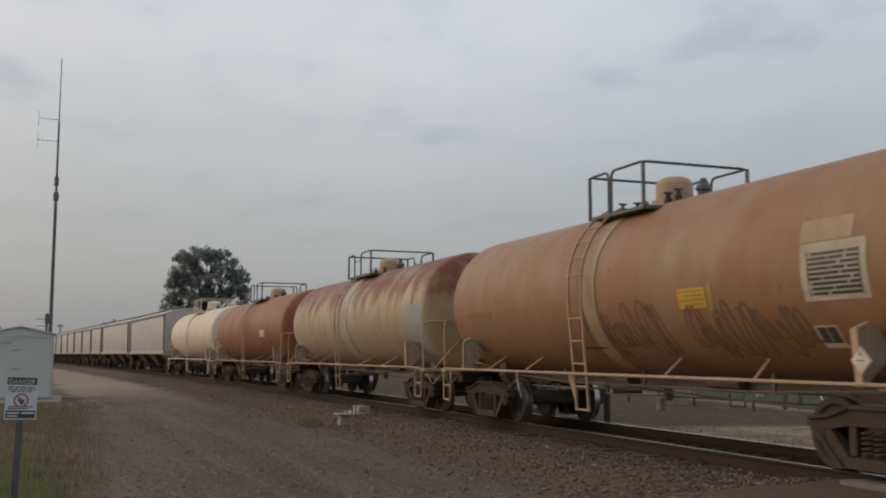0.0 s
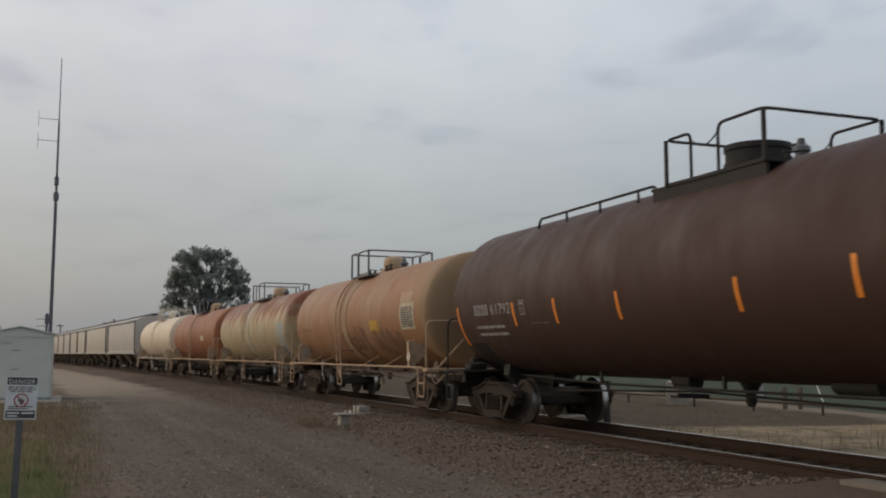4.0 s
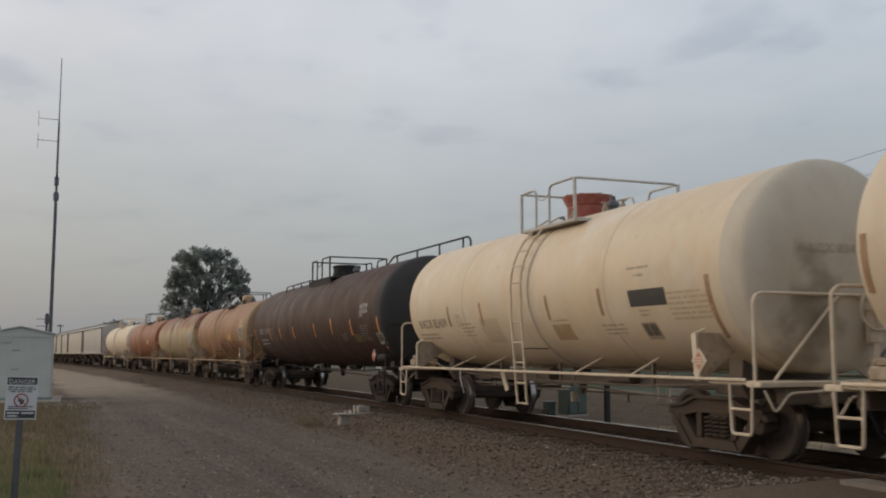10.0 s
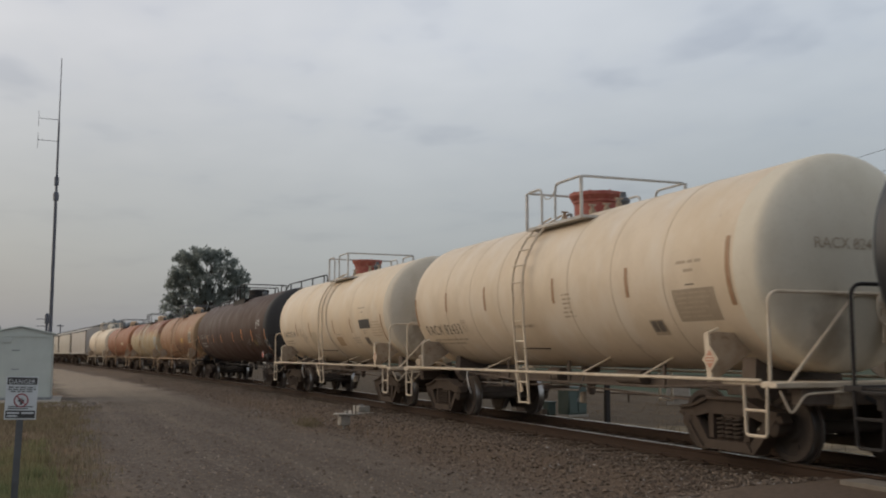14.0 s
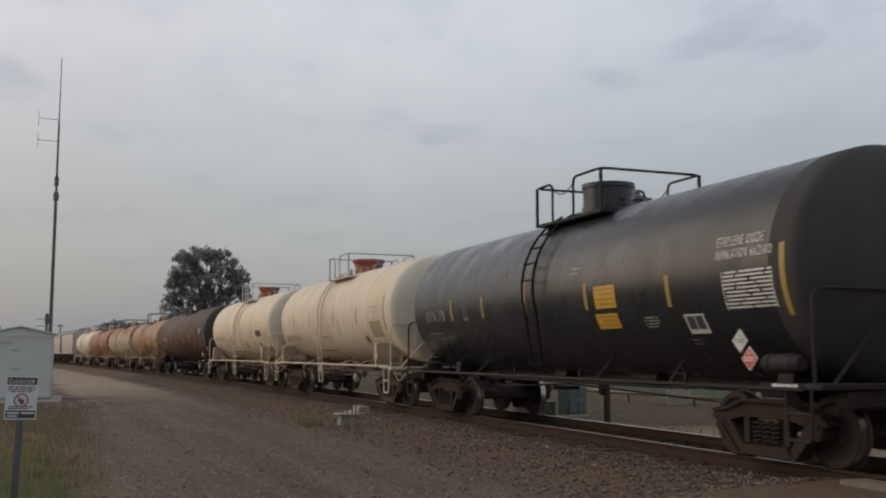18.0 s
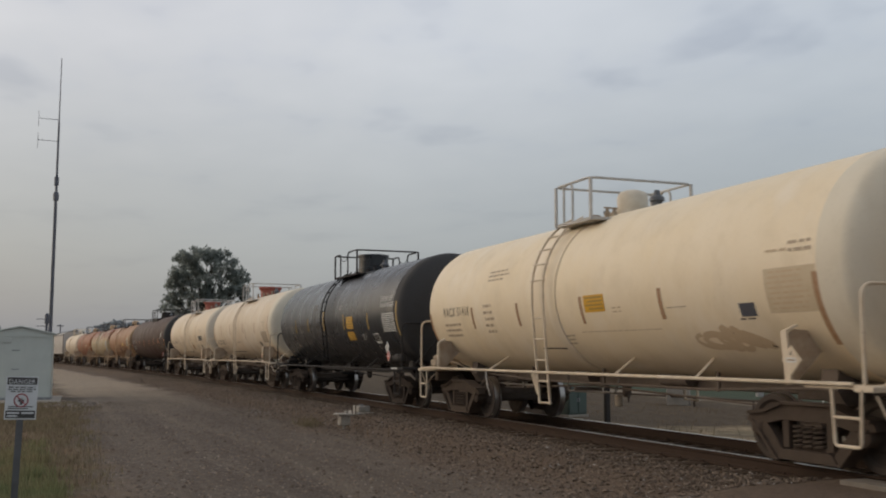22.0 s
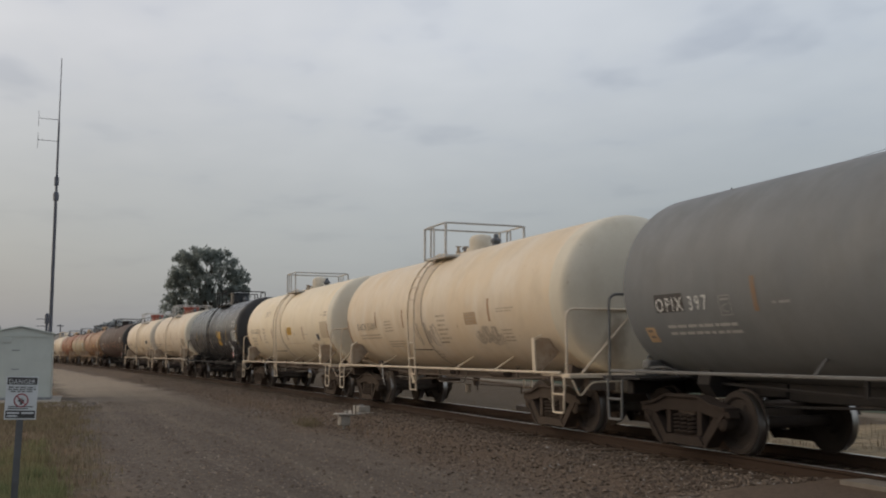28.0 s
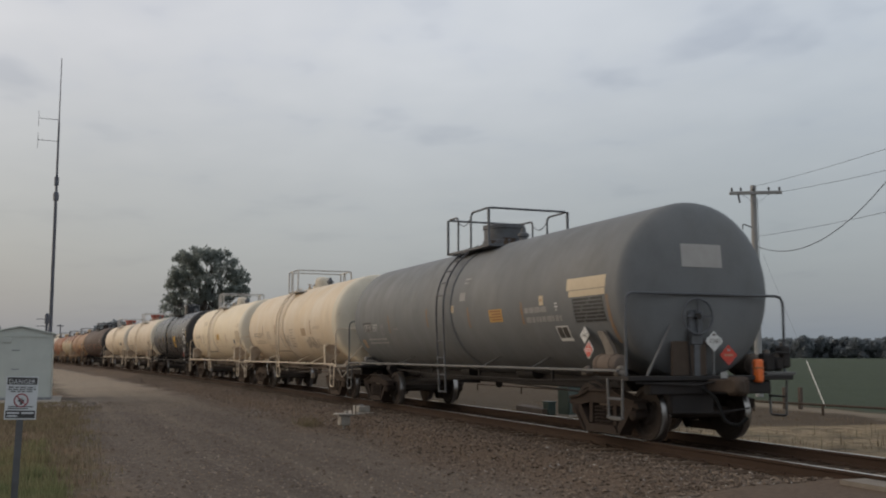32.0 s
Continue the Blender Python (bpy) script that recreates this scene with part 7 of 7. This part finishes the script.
bars(CAR_G, -3.59, -4.22, 5.8, 2.1, FADED_INK, 1)
bars(CAR_G, -3.77, -4.04, 1.2, -2.5, FADED_INK, 1)
bars(CAR_G, -2.56, -3.35, -28.8, -38.2, FADED_INK, 3)
frame_box(CAR_G, -3.68, -4.07, -29.1, -41.5, FADED_INK, DARK_INK)
bars(CAR_G, -3.75, -4.08, -20.7, -26.1, FADED_INK, 2)
bars(CAR_G, -4.54, -5.6, -11.3, -29.9, CREAM_INK, 6)
patch(CAR_G, 2.15, 1.29, -18.8, -41.0, PATCH_CREAM)
mark(CAR_H, 5.66, 3.60, -21.7, -31.5, DARK_INK, "82433", "RACX")
bars(CAR_H, 5.5, 3.5, -36.0, -44.5, FADED_INK, 2)
stripe(CAR_H, 6.12, 6.04, 4.0, -22.0, FADED)
stripe(CAR_H, 4.2, 4.08, 6.3, -10.8, FADED)
stripe(CAR_H, 2.12, 2.0, 6.4, -13.0, FADED)
stripe(CAR_H, -0.83, -0.91, 5.0, -12.6, FADED)
stripe(CAR_H, -3.2, -3.28, 4.6, -13.5, FADED)
stripe(CAR_H, -5.62, -5.7, 13.8, -22.9, FADED)
bars(CAR_H, -1.13, -1.55, -6.4, -24.8, FADED_INK, 6)
bars(CAR_H, -4.54, -5.11, 4.3, 0.3, FADED_INK, 1)
bars(CAR_H, -4.71, -4.99, -0.6, -4.3, FADED_INK, 1)
bars(CAR_H, -4.71, -4.97, -9.0, -10.7, DARK_FAINT, 1)
patch(CAR_H, -4.38, -5.32, -11.9, -31.0, GREY_BROWN)
bars(CAR_H, -4.42, -5.29, -13.3, -29.8, FADED_INK, 6)
frame_box(CAR_H, -3.58, -3.94, -28.6, -39.5, FADED_INK, DARK_INK)
bars(CAR_H, -2.8, -3.0, -46.5, -50.4, FADED_INK, 2)
bars(CAR_H, 0.99, 0.15, -26.2, -31.6, FADED_INK, 1)
mark(CAR_I, 5.68, 4.53, -5.1, -14.8, WHITE_DULL, "378", "OPIX")
bars(CAR_I, 5.86, 4.27, -24.1, -33.0, WHITE_FAINT, 2)
stripe(CAR_I, 4.19, 4.09, 2.3, -14.9, DULL_YELLOW)
stripe(CAR_I, 2.53, 2.44, 1.4, -14.5, DULL_YELLOW)
stripe(CAR_I, 0.61, 0.49, 8.8, -14.8, DULL_YELLOW)
stripe(CAR_I, -1.62, -1.72, 1.4, -15.3, DULL_YELLOW)
stripe(CAR_I, -3.92, -4.01, 0.1, -17.2, DULL_YELLOW)
stripe(CAR_I, -6.29, -6.37, 8.8, -25.4, DULL_YELLOW)
label(CAR_I, -1.95, -2.57, -1.4, -15.1, YELLOW, DULL_YELLOW, 4)
label(CAR_I, -1.88, -2.53, -18.4, -28.2, YELLOW, DULL_YELLOW, 3)
bars(CAR_I, -1.18, -1.54, 12.7, 6.6, WHITE_DULL, 2)
bars(CAR_I, 1.78, 1.29, 18.1, 10.0, WHITE_FAINT, 2)
frame_box(CAR_I, 3.49, 3.26, -4.3, -15.9, WHITE_FAINT, PATCH_BLACK)
words(CAR_I, -5.09, -6.00, 15.7, 10.6, WHITE, "ETHYLENE OXIDE", spacing=1.22, bold=0.012)
words(CAR_I, -5.09, -6.17, 8.8, 4.3, WHITE, "INHALATION HAZARD", spacing=1.22, bold=0.012)
bars(CAR_I, -5.20, -6.14, -1.8, -21.3, WHITE, 10, 0.006, True, 0.5, True)
bars(CAR_I, -3.20, -3.67, -22.0, -29.5, WHITE_DULL, 4)
frame_box(CAR_I, -4.21, -4.65, -22.0, -33.5, WHITE, PATCH_BLACK)
bars(CAR_I, -4.12, -4.36, -36.6, -41.7, WHITE_FAINT, 2)
mark(CAR_J, 5.50, 4.10, -2.2, -10.0, DARK_INK, "51418", "RACX")
bars(CAR_J, 5.59, 4.42, -15.7, -30.7, FADED_INK, 3)
stripe(CAR_J, 6.38, 6.3, -6.0, -38.0, FADED)
stripe(CAR_K, 6.45, 6.37, -4.0, -38.0, FADED)
stripe(CAR_J, 4.01, 3.89, -4.0, -22.0, FADED)
stripe(CAR_J, 1.87, 1.75, -4.3, -21.8, FADED)
stripe(CAR_J, -0.53, -0.64, -4.4, -22.9, FADED)
stripe(CAR_J, -2.81, -2.92, -4.5, -22.9, FADED)
stripe(CAR_J, -5.94, -6.02, -4.5, -41.4, FADED)
bars(CAR_J, 3.27, 2.2, 24.8, 14.2, FADED_INK, 3)
bars(CAR_J, 3.37, 2.88, -2.3, -28.8, FADED_INK, 5)
label(CAR_J, -0.7, -1.33, -4.2, -15.4, YELLOW, DULL_YELLOW, 4)
bars(CAR_J, -1.52, -1.88, -12.9, -17.9, CREAM_INK, 2)
bars(CAR_J, 0.36, -0.13, -30.3, -39.7, FADED_INK, 3)
patch(CAR_J, -4.56, -4.86, -16.7, -24.0, BLUE_BLACK)
bars(CAR_J, -4.51, -4.81, -24.5, -26.7, DARK_INK, 1)
bars(CAR_J, -5.53, -5.95, 11.8, 4.3, FADED_INK, 2)
patch(CAR_J, -5.12, -6.0, -1.0, -23.0, PATCH_CREAM)
bars(CAR_J, -5.15, -5.95, -2.0, -22.5, CREAM_INK, 8)
bars(CAR_J, -5.16, -5.52, 8.6, 5.8, CREAM_INK, 1)
bars(CAR_J, -2.99, -3.46, -15.7, -17.3, FADED_INK, 1)
bars(CAR_J, -0.37, -2.7, -28.4, -30.0, CREAM_INK, 1)
scrawl(CAR_J, -3.65, -4.71, -26.4, -44.6, CREAM_INK, 3, 7, 0.05)
mark(CAR_K, 5.47, 3.81, -8.2, -16.2, DARK_INK, "51691", "RACX")
bars(CAR_K, 5.4, 3.57, -21.0, -28.1, FADED_INK, 2)
stripe(CAR_K, 3.86, 3.79, 2.6, -14.3, FADED)
stripe(CAR_K, 1.73, 1.61, 1.5, -16.3, FADED)
stripe(CAR_K, -3.45, -3.54, 2.5, -16.0, FADED)
bars(CAR_K, 3.13, 2.48, -7.7, -20.8, FADED_INK, 4)
bars(CAR_K, 3.22, 1.88, -29.7, -38.7, FADED_INK, 3)
bars(CAR_K, -0.58, -1.25, -6.6, -31.9, FADED_INK, 6)
bars(CAR_K, -0.49, -0.96, -32.1, -35.5, DARK_FAINT, 1)
scrawl(CAR_K, 0.85, -0.42, -12.0, -37.0, GREY_SCRAWL, 9, 8, 0.022)
scrawl(CAR_K, -2.67, -3.88, -19.2, -37.9, GREY_SCRAWL, 13, 9, 0.016)
patch(CAR_K, -2.23, -2.84, -7.1, -17.7, RUST_PATCH)
bars(CAR_K, -2.25, -2.83, -7.6, -17.7, FADED_INK, 4)
bars(CAR_K, -3.85, -4.64, -5.9, -10.1, FADED_INK, 2)
bars(CAR_K, -3.89, -4.44, -23.0, -35.4, FADED_INK, 4)
bars(CAR_K, 0.41, -0.07, -42.3, -54.1, FADED_INK, 3)
patch(CAR_L, 6.22, 5.53, -6.8, -17.3, PATCH_BLACK)
mark(CAR_L, 6.18, 4.98, -8.8, -16.8, WHITE, "397", "OPIX")
bars(CAR_L, 6.1, 4.32, -24.6, -33.3, PATCH_GREY, 2)
patch(CAR_L, 6.66, 6.42, -25.9, -36.0, RUST_PATCH)
bars(CAR_L, 6.64, 6.44, -27.0, -35.0, DARK_FAINT, 2)
class_box(CAR_L, 4.74, 4.50, -10.0, -21.0, GREY_PALE)
stripe(CAR_L, 4.06, 3.98, -1.7, -19.5, STRIPE_RUST)
bars(CAR_L, 3.71, 3.38, -14.7, -17.8, GREY_PALE, 1)
label(CAR_L, -2.26, -2.87, -5.8, -15.9, LABEL_ORANGE, RUST_INK, 4)
label(CAR_L, -0.2, -0.46, 0.9, -5.1, PATCH_CREAM, RUST_PATCH, 2)
patch(CAR_L, -0.76, -1.07, 11.1, 4.0, GREY_PALE)
bars(CAR_L, -0.87, -1.28, 24.3, 17.1, GREY_PALE, 2)
patch(CAR_L, -5.47, -6.73, 9.9, 1.9, PATCH_CREAM)
patch(CAR_L, -5.55, -6.71, 1.5, -2.7, PATCH_CREAM)
bars(CAR_L, -5.68, -6.63, -3.6, -20.7, SIGN_BLACK, 7, 0.009, True, 0.6, True)
label(CAR_L, -4.46, -4.62, 0.7, -6.2, PATCH_CREAM, RUST_PATCH, 1)
bars(CAR_L, -3.85, -4.71, -6.5, -11.5, GREY_PALE, 1, fill=0.8)
bars(CAR_L, -3.87, -5.27, -13.6, -18.4, GREY_PALE, 1, fill=0.85)
frame_box(CAR_L, -4.89, -5.33, -21.8, -33.6, WHITE, PATCH_BLACK)
stripe(CAR_L, -3.7, -3.77, -2.3, -19.1, STRIPE_RUST)
stripe(CAR_L, -6.73, -6.81, -3.2, -35.8, STRIPE_RUST)
stripe(CAR_L, -1.18, -1.25, -1.8, -19.4, STRIPE_RUST)
bars(CAR_L, -5.01, -5.14, -5.0, -11.7, WHITE, 3)
stripe(CAR_L, 1.28, 1.15, 1.3, -16.3, STRIPE_RUST)
patch(CAR_D, -5.25, -6.3, 6.0, -52.0, GREY_BLUE)
bars(CAR_D, -1.61, -3.18, -7.9, -20.7, FADED_INK, 2)
patch(CAR_C, -2.77, -3.58, -2.9, -14.1, PATCH_CREAM)

# placards on brackets, end marks
placard(CAR_E, -5.48, 1.26, -1.505, 0.155, CREAM_FRAME, TAN_FRAME)
placard(CAR_F, -7.37, 1.28, -1.42, 0.16, RED, WHITE)
placard(CAR_G, -5.49, 1.24, -1.505, 0.165, RED_FADED, CREAM_FRAME)
placard(CAR_H, -5.40, 1.26, -1.505, 0.165, RED_FADED, CREAM_FRAME)
placard(CAR_J, -5.69, 1.26, -1.505, 0.165, CREAM_FRAME, CREAM_FRAME)
placard(CAR_I, -5.40, 1.49, -1.36, 0.15, WHITE, WHITE)
placard(CAR_I, -5.63, 1.27, -1.40, 0.15, RED, WHITE)
placard(CAR_L, -5.94, 1.63, -1.33, 0.14, WHITE, WHITE)
placard(CAR_L, -6.14, 1.39, -1.37, 0.15, RED, WHITE)
for _car, _y, _z in ((CAR_F, -7.82, 0.965), (CAR_I, -6.15, 0.965)):
    for _w in (0.09, 0.06, 0.14, 0.08):
        part("stencil_word", Geo().box(-1.505, -1.501, _y - _w, _y, _z - 0.022, _z + 0.022), WHITE, _car)
        _y -= _w + 0.02
end_mark(CAR_F, -0.57, 0.73, 2.72, 2.84, WHITE, "61792")
end_mark(CAR_G, -0.7, 0.35, 2.6, 2.72, FADED_INK, "82439", "RACX")
end_mark(CAR_H, -0.7, 0.35, 2.62, 2.76, FADED_INK, "82433", "RACX")
end_mark(CAR_J, -0.42, 0.38, 2.82, 2.92, DARK_INK, "51418", "RACX")
for _z in (2.58, 2.47):
    end_sheet(CAR_F, "stencil_word", -0.42, 0.35, _z, _z + 0.035, WHITE_DULL)
end_sheet(CAR_E, "painted_patch", -0.75, -0.15, 2.35, 2.75, PATCH_GREY)
end_mark(CAR_E, -0.68, -0.22, 2.5, 2.64, RUST_INK, "", "RACX")
end_sheet(CAR_L, "painted_patch", -0.41, 0.33, 2.66, 3.02, PATCH_GREY)


def end_gear_last():
    """What hangs on the last car's rear end."""
    _, _, half = SIZES[CAR_L.name]
    ye = -half
    dusty = DUSTY
    for x, z, face in ((0.10, 1.52, WHITE), (0.36, 1.31, RED)):
        p = part("end_placard", Geo().plate([(0, -0.16), (0.16, 0), (0, 0.16), (-0.16, 0)], -0.006, 0.006), face, CAR_L, "diamond hazard placard on the car end", pose(x, ye - 0.03, z, 0, 0, 90))
        if face is WHITE:
            part("number_panel", Geo().box(-0.008, 0.008, -0.135, 0.135, -0.05, 0.06), WHITE, p)
            v, f = text_geo("1040", 0.075)
            mid = max(q[0] for q in v) / 2
            part("digits", Geo().add([(-0.010, mid - q[0], q[1] - 0.033) for q in v], f), DARK_INK, p)
            part("symbol", Geo().box(-0.009, 0.009, -0.03, 0.03, 0.085, 0.115), DARK_INK, p)
        else:
            part("number_panel", Geo().box(-0.008, 0.008, -0.085, 0.085, -0.02, 0.02), RED_FADED, p)
            part("symbol", Geo().box(-0.009, 0.009, -0.02, 0.02, 0.06, 0.1), WHITE_DULL, p)
    part("placard_post", Geo().box(0.075, 0.115, ye - 0.02, ye + 0.0, 1.0, 1.42), GREY_FRAME, CAR_L)
    part("end_plate", Geo().box(0.12, 0.24, ye - 0.152, ye - 0.146, 0.96, 1.06), WHITE_DULL, CAR_L, "small dull white plate")
    part("brake_panel", Geo().box(-0.64, -0.02, ye + 0.0, ye + 0.05, 1.0, 1.52, 0.01), TRUCK, CAR_L, "rusty brown panel under the hand brake")
    part("panel_strut", Geo().tube([(-0.32, ye - 0.02, 1.0), (-0.36, ye - 0.02, 1.62)], 0.016, 6), BARE_BLACK, CAR_L)
    part("brace", Geo().tube([(-1.08, ye + 0.02, 1.0), (-0.62, ye + 0.06, 1.76)], 0.02, 6), GREY_FRAME, CAR_L)
    part("draft_pocket", Geo().box(-0.72, 0.06, ye - 0.06, ye + 0.4, 0.42, 0.94, 0.03), BARE_BLACK, CAR_L, "dark draft gear pocket")
    part("brake_hanger", Geo().tube([(-0.72, ye - 0.1, 0.46), (0.1, ye - 0.1, 0.44), (0.7, ye - 0.05, 0.5)], 0.016, 6), BARE_BLACK, CAR_L)
    part("cut_lever", Geo().tube(bent([(-1.35, ye - 0.1, 0.9), (-0.3, ye - 0.16, 0.86), (-0.1, ye - 0.3, 0.92)], 0.1), 0.016, 6), BARE_BLACK, CAR_L)
    # brake gear on the far corner of the end platform
    fb = part("far_brake_stand", Geo().box(1.02, 1.58, ye - 0.1, ye + 0.3, 1.0, 1.05, 0.01), GREY_FRAME, CAR_L)
    for x, z, w, h in ((1.14, 1.2, 0.1, 0.14), (1.33, 1.18, 0.08, 0.1), (1.46, 1.28, 0.09, 0.17)):
        part("casing", Geo().box(x - w, x + w, ye - 0.05, ye + 0.15, z - h, z + h, 0.03), BARE_BLACK, fb)
        part("cap", Geo().spin([(z + h - 0.01, w * 0.6), (z + h + 0.05, w * 0.5), (z + h + 0.06, 0.0)], 10, "z", (x, ye + 0.05, 0)), dusty, fb)
    part("stand_pipe", Geo().tube(bent([(0.95, ye, 1.16), (1.2, ye - 0.06, 1.36), (1.45, ye - 0.06, 1.34)], 0.08), 0.02, 6), BARE_BLACK, fb)
    # valves and casings by the near corner
    for k, (x, y, z, w, h) in enumerate(((-1.36, 0.3, 1.05, 0.09, 0.07), (-1.38, 1.25, 1.05, 0.09, 0.06))):
        part("valve_casing", Geo().box(x - w, x + w, ye + y - w, ye + y + w, 0.98, z + h * 0.4, 0.03).spin([(z + h * 0.3, w * 0.7), (z + h, w * 0.7), (z + h + 0.03, w * 0.3)], 12, "z", (x, ye + y, 0)), dusty, CAR_L, "dusty tan-grey valve casing")
    part("tank_cradle", Geo().plate([(1.05, 1.69), (0.86, 1.68), (0.60, 1.42), (0.46, 1.20), (0.72, 1.20), (0.84, 1.44)], -0.03, 0.03), dusty, CAR_L, "dusty slanting cradle plate", pose(-1.29, ye, 0))
    for z in (0.4, 0.68):
        part("step_tread", Geo().box(-1.53, -1.47, ye + 0.04, ye + 0.44, z - 0.03, z), GREY_DARK, CAR_L)
    mk = part("end_marker_lamp", Geo().box(-0.075, 0.075, -0.06, 0.06, -0.19, 0.17, 0.03), LAMP, CAR_L, "orange end-of-train marker", pose(0.84, ye - 0.12, 1.08))
    part("marker_clamp", Geo().box(-0.04, 0.04, 0.05, 0.14, -0.12, 0.06, 0.01), GREY_DARK, mk)
    part("marker_band", Geo().box(-0.078, 0.078, -0.063, 0.063, 0.02, 0.05, 0.01), RUST_INK, mk)


end_gear_last()
# ---- covered hoppers, far ahead ----
def hopper_car(label, rear, front, paint, w=1.55, top=4.35, bays=3, short=False):
    half, u = (front - rear) / 2, (front + rear) / 2
    car = thing("hopper_car", label, "hopper car", on_track(u), "freight train cars")
    put(car, u)
    hb = half - (0.4 if not short else 0.16)
    g = Geo()
    # body: bulging sides and a curved roof
    sec = [(-w * 0.96, 1.5), (-w, 1.7), (-w, 3.7), (-w * 0.93, 3.95), (-w * 0.5, top - 0.12), (0, top - 0.05), (w * 0.5, top - 0.12), (w * 0.93, 3.95), (w, 3.7), (w, 1.7), (w * 0.96, 1.5)]
    n = len(sec)
    g.add([(x, -hb, z) for x, z in sec] + [(x, hb, z) for x, z in sec],
          [tuple(range(n)), tuple(range(2 * n - 1, n - 1, -1))] + [(i, i + n, (i + 1) % n + n, (i + 1) % n) for i in range(n)])
    body = part("body", g, paint, car)
    for x in (-1, 1):
        part("side_sill", Geo().box(x * w - 0.06, x * w + 0.06, -half + 0.2, half - 0.2, 1.28, 1.5, 0.02), paint, body)
        for y in (-hb + 0.12, hb - 0.12):
            part("corner_post", Geo().box(x * w - 0.05, x * w + 0.05, y - 0.1, y + 0.1, 1.5, 3.76, 0.02), UNDER, body)
        part("roof_edge", Geo().box(x * w - 0.03, x * w + 0.05, -hb - 0.02, hb + 0.02, 3.76, 3.9, 0.01), GREY_DARK, body)
    part("roof_walk", Geo().box(-0.32, 0.32, -half + 0.2, half - 0.2, top + 0.06, top + 0.1).box(-0.28, 0.28, -hb, hb, top - 0.06, top + 0.0), GREY_DARK, car)
    for k in range(4 if not short else 2):
        y = -hb + 2 * hb * (k + 0.5) / (4 if not short else 2)
        part("roof_hatch", Geo().spin([(top - 0.1, 0.3), (top + 0.05, 0.3), (top + 0.08, 0.24), (top + 0.09, 0.0)], 14, "z", (0.62, y, 0)), paint, car)
    for k in range(bays):
        y = -hb + 2 * hb * (k + 0.5) / bays
        wd = hb / bays * 0.9
        g = Geo()
        g.add([(-1.35, y - wd, 1.5), (1.35, y - wd, 1.5), (1.35, y + wd, 1.5), (-1.35, y + wd, 1.5), (-0.6, y - 0.3, 0.55), (0.6, y - 0.3, 0.55), (0.6, y + 0.3, 0.55), (-0.6, y + 0.3, 0.55)],
              [(3, 2, 1, 0), (4, 5, 6, 7), (0, 1, 5, 4), (1, 2, 6, 5), (2, 3, 7, 6), (3, 0, 4, 7)])
        bay = part("discharge_bay", g, UNDER, car)
        part("discharge_gate", Geo().box(-0.62, 0.62, y - 0.34, y + 0.34, 0.42, 0.56, 0.02), UNDER, bay)
    part("centre_sill", Geo().box(-0.22, 0.22, -half + 0.1, half - 0.1, 0.82, 1.1), UNDER, car)
    for k in (-1, 1):
        for x in (-1, 1):
            part("end_post", Geo().beam((x * w * 0.9, k * hb, 3.6), (x * w * 0.9, k * (half - 0.15), 1.3), 0.1, 0.1), paint, car)
        part("end_deck", Geo().box(-w, w, min(k * (half - 0.1), k * hb), max(k * (half - 0.1), k * hb), 1.2, 1.28), paint, car)
        for z in (1.5, 1.9, 2.3, 2.7, 3.1, 3.5):
            part("grab_iron", Geo().tube([(-w - 0.04, k * (hb - 0.5), z), (-w - 0.04, k * (hb - 0.08), z)], 0.018, 6), paint, body)
        add_truck(car, k * (half - (1.7 if not short else 1.2)), False)
    end_gear(car, half)
    return car


hopper_car("grey covered hopper car with a dark roof walk", 66.6, 84.0, HOPPER_GREY)
hopper_car("cream covered hopper car", 84.7, 102.2, HOPPER_CREAM)
_y = 102.9
for _k in range(9):
    hopper_car("short covered hopper car, pale and dusty", _y, _y + 8.45, HOPPER_CREAM if _k % 3 != 2 else HOPPER_GREY, bays=2, short=True)
    _y += 9.0


# ---- motion ----
SPEEDS = ((0, 3.5435), (4, 3.6041), (8, 3.5192), (12, 3.5054), (16, 3.5779), (20, 3.5335), (24, 3.5473), (28, 3.6010), (32, 3.5494))


def travel(t):
    """Metres that the train has rolled by t seconds."""
    out = 0.0
    for (t0, v0), (t1, v1) in zip(SPEEDS, SPEEDS[1:]):
        d = max(0.0, min(t, t1) - t0)
        out += v0 * d + (v1 - v0) * d * d / (2 * (t1 - t0))
    return out


def motions():
    for car, u in CARS:
        walk(car, [(t, on_track(u + travel(t))) for t in range(0, 33, 2)])
    steps = [i * 4 / 30 for i in range(240)] + [32.0]
    for ws, y in WHEELSETS:
        walk(ws, [(t, pose(0, y, WHEEL_R, -math.degrees(travel(t) / WHEEL_R))) for t in steps])


motions()
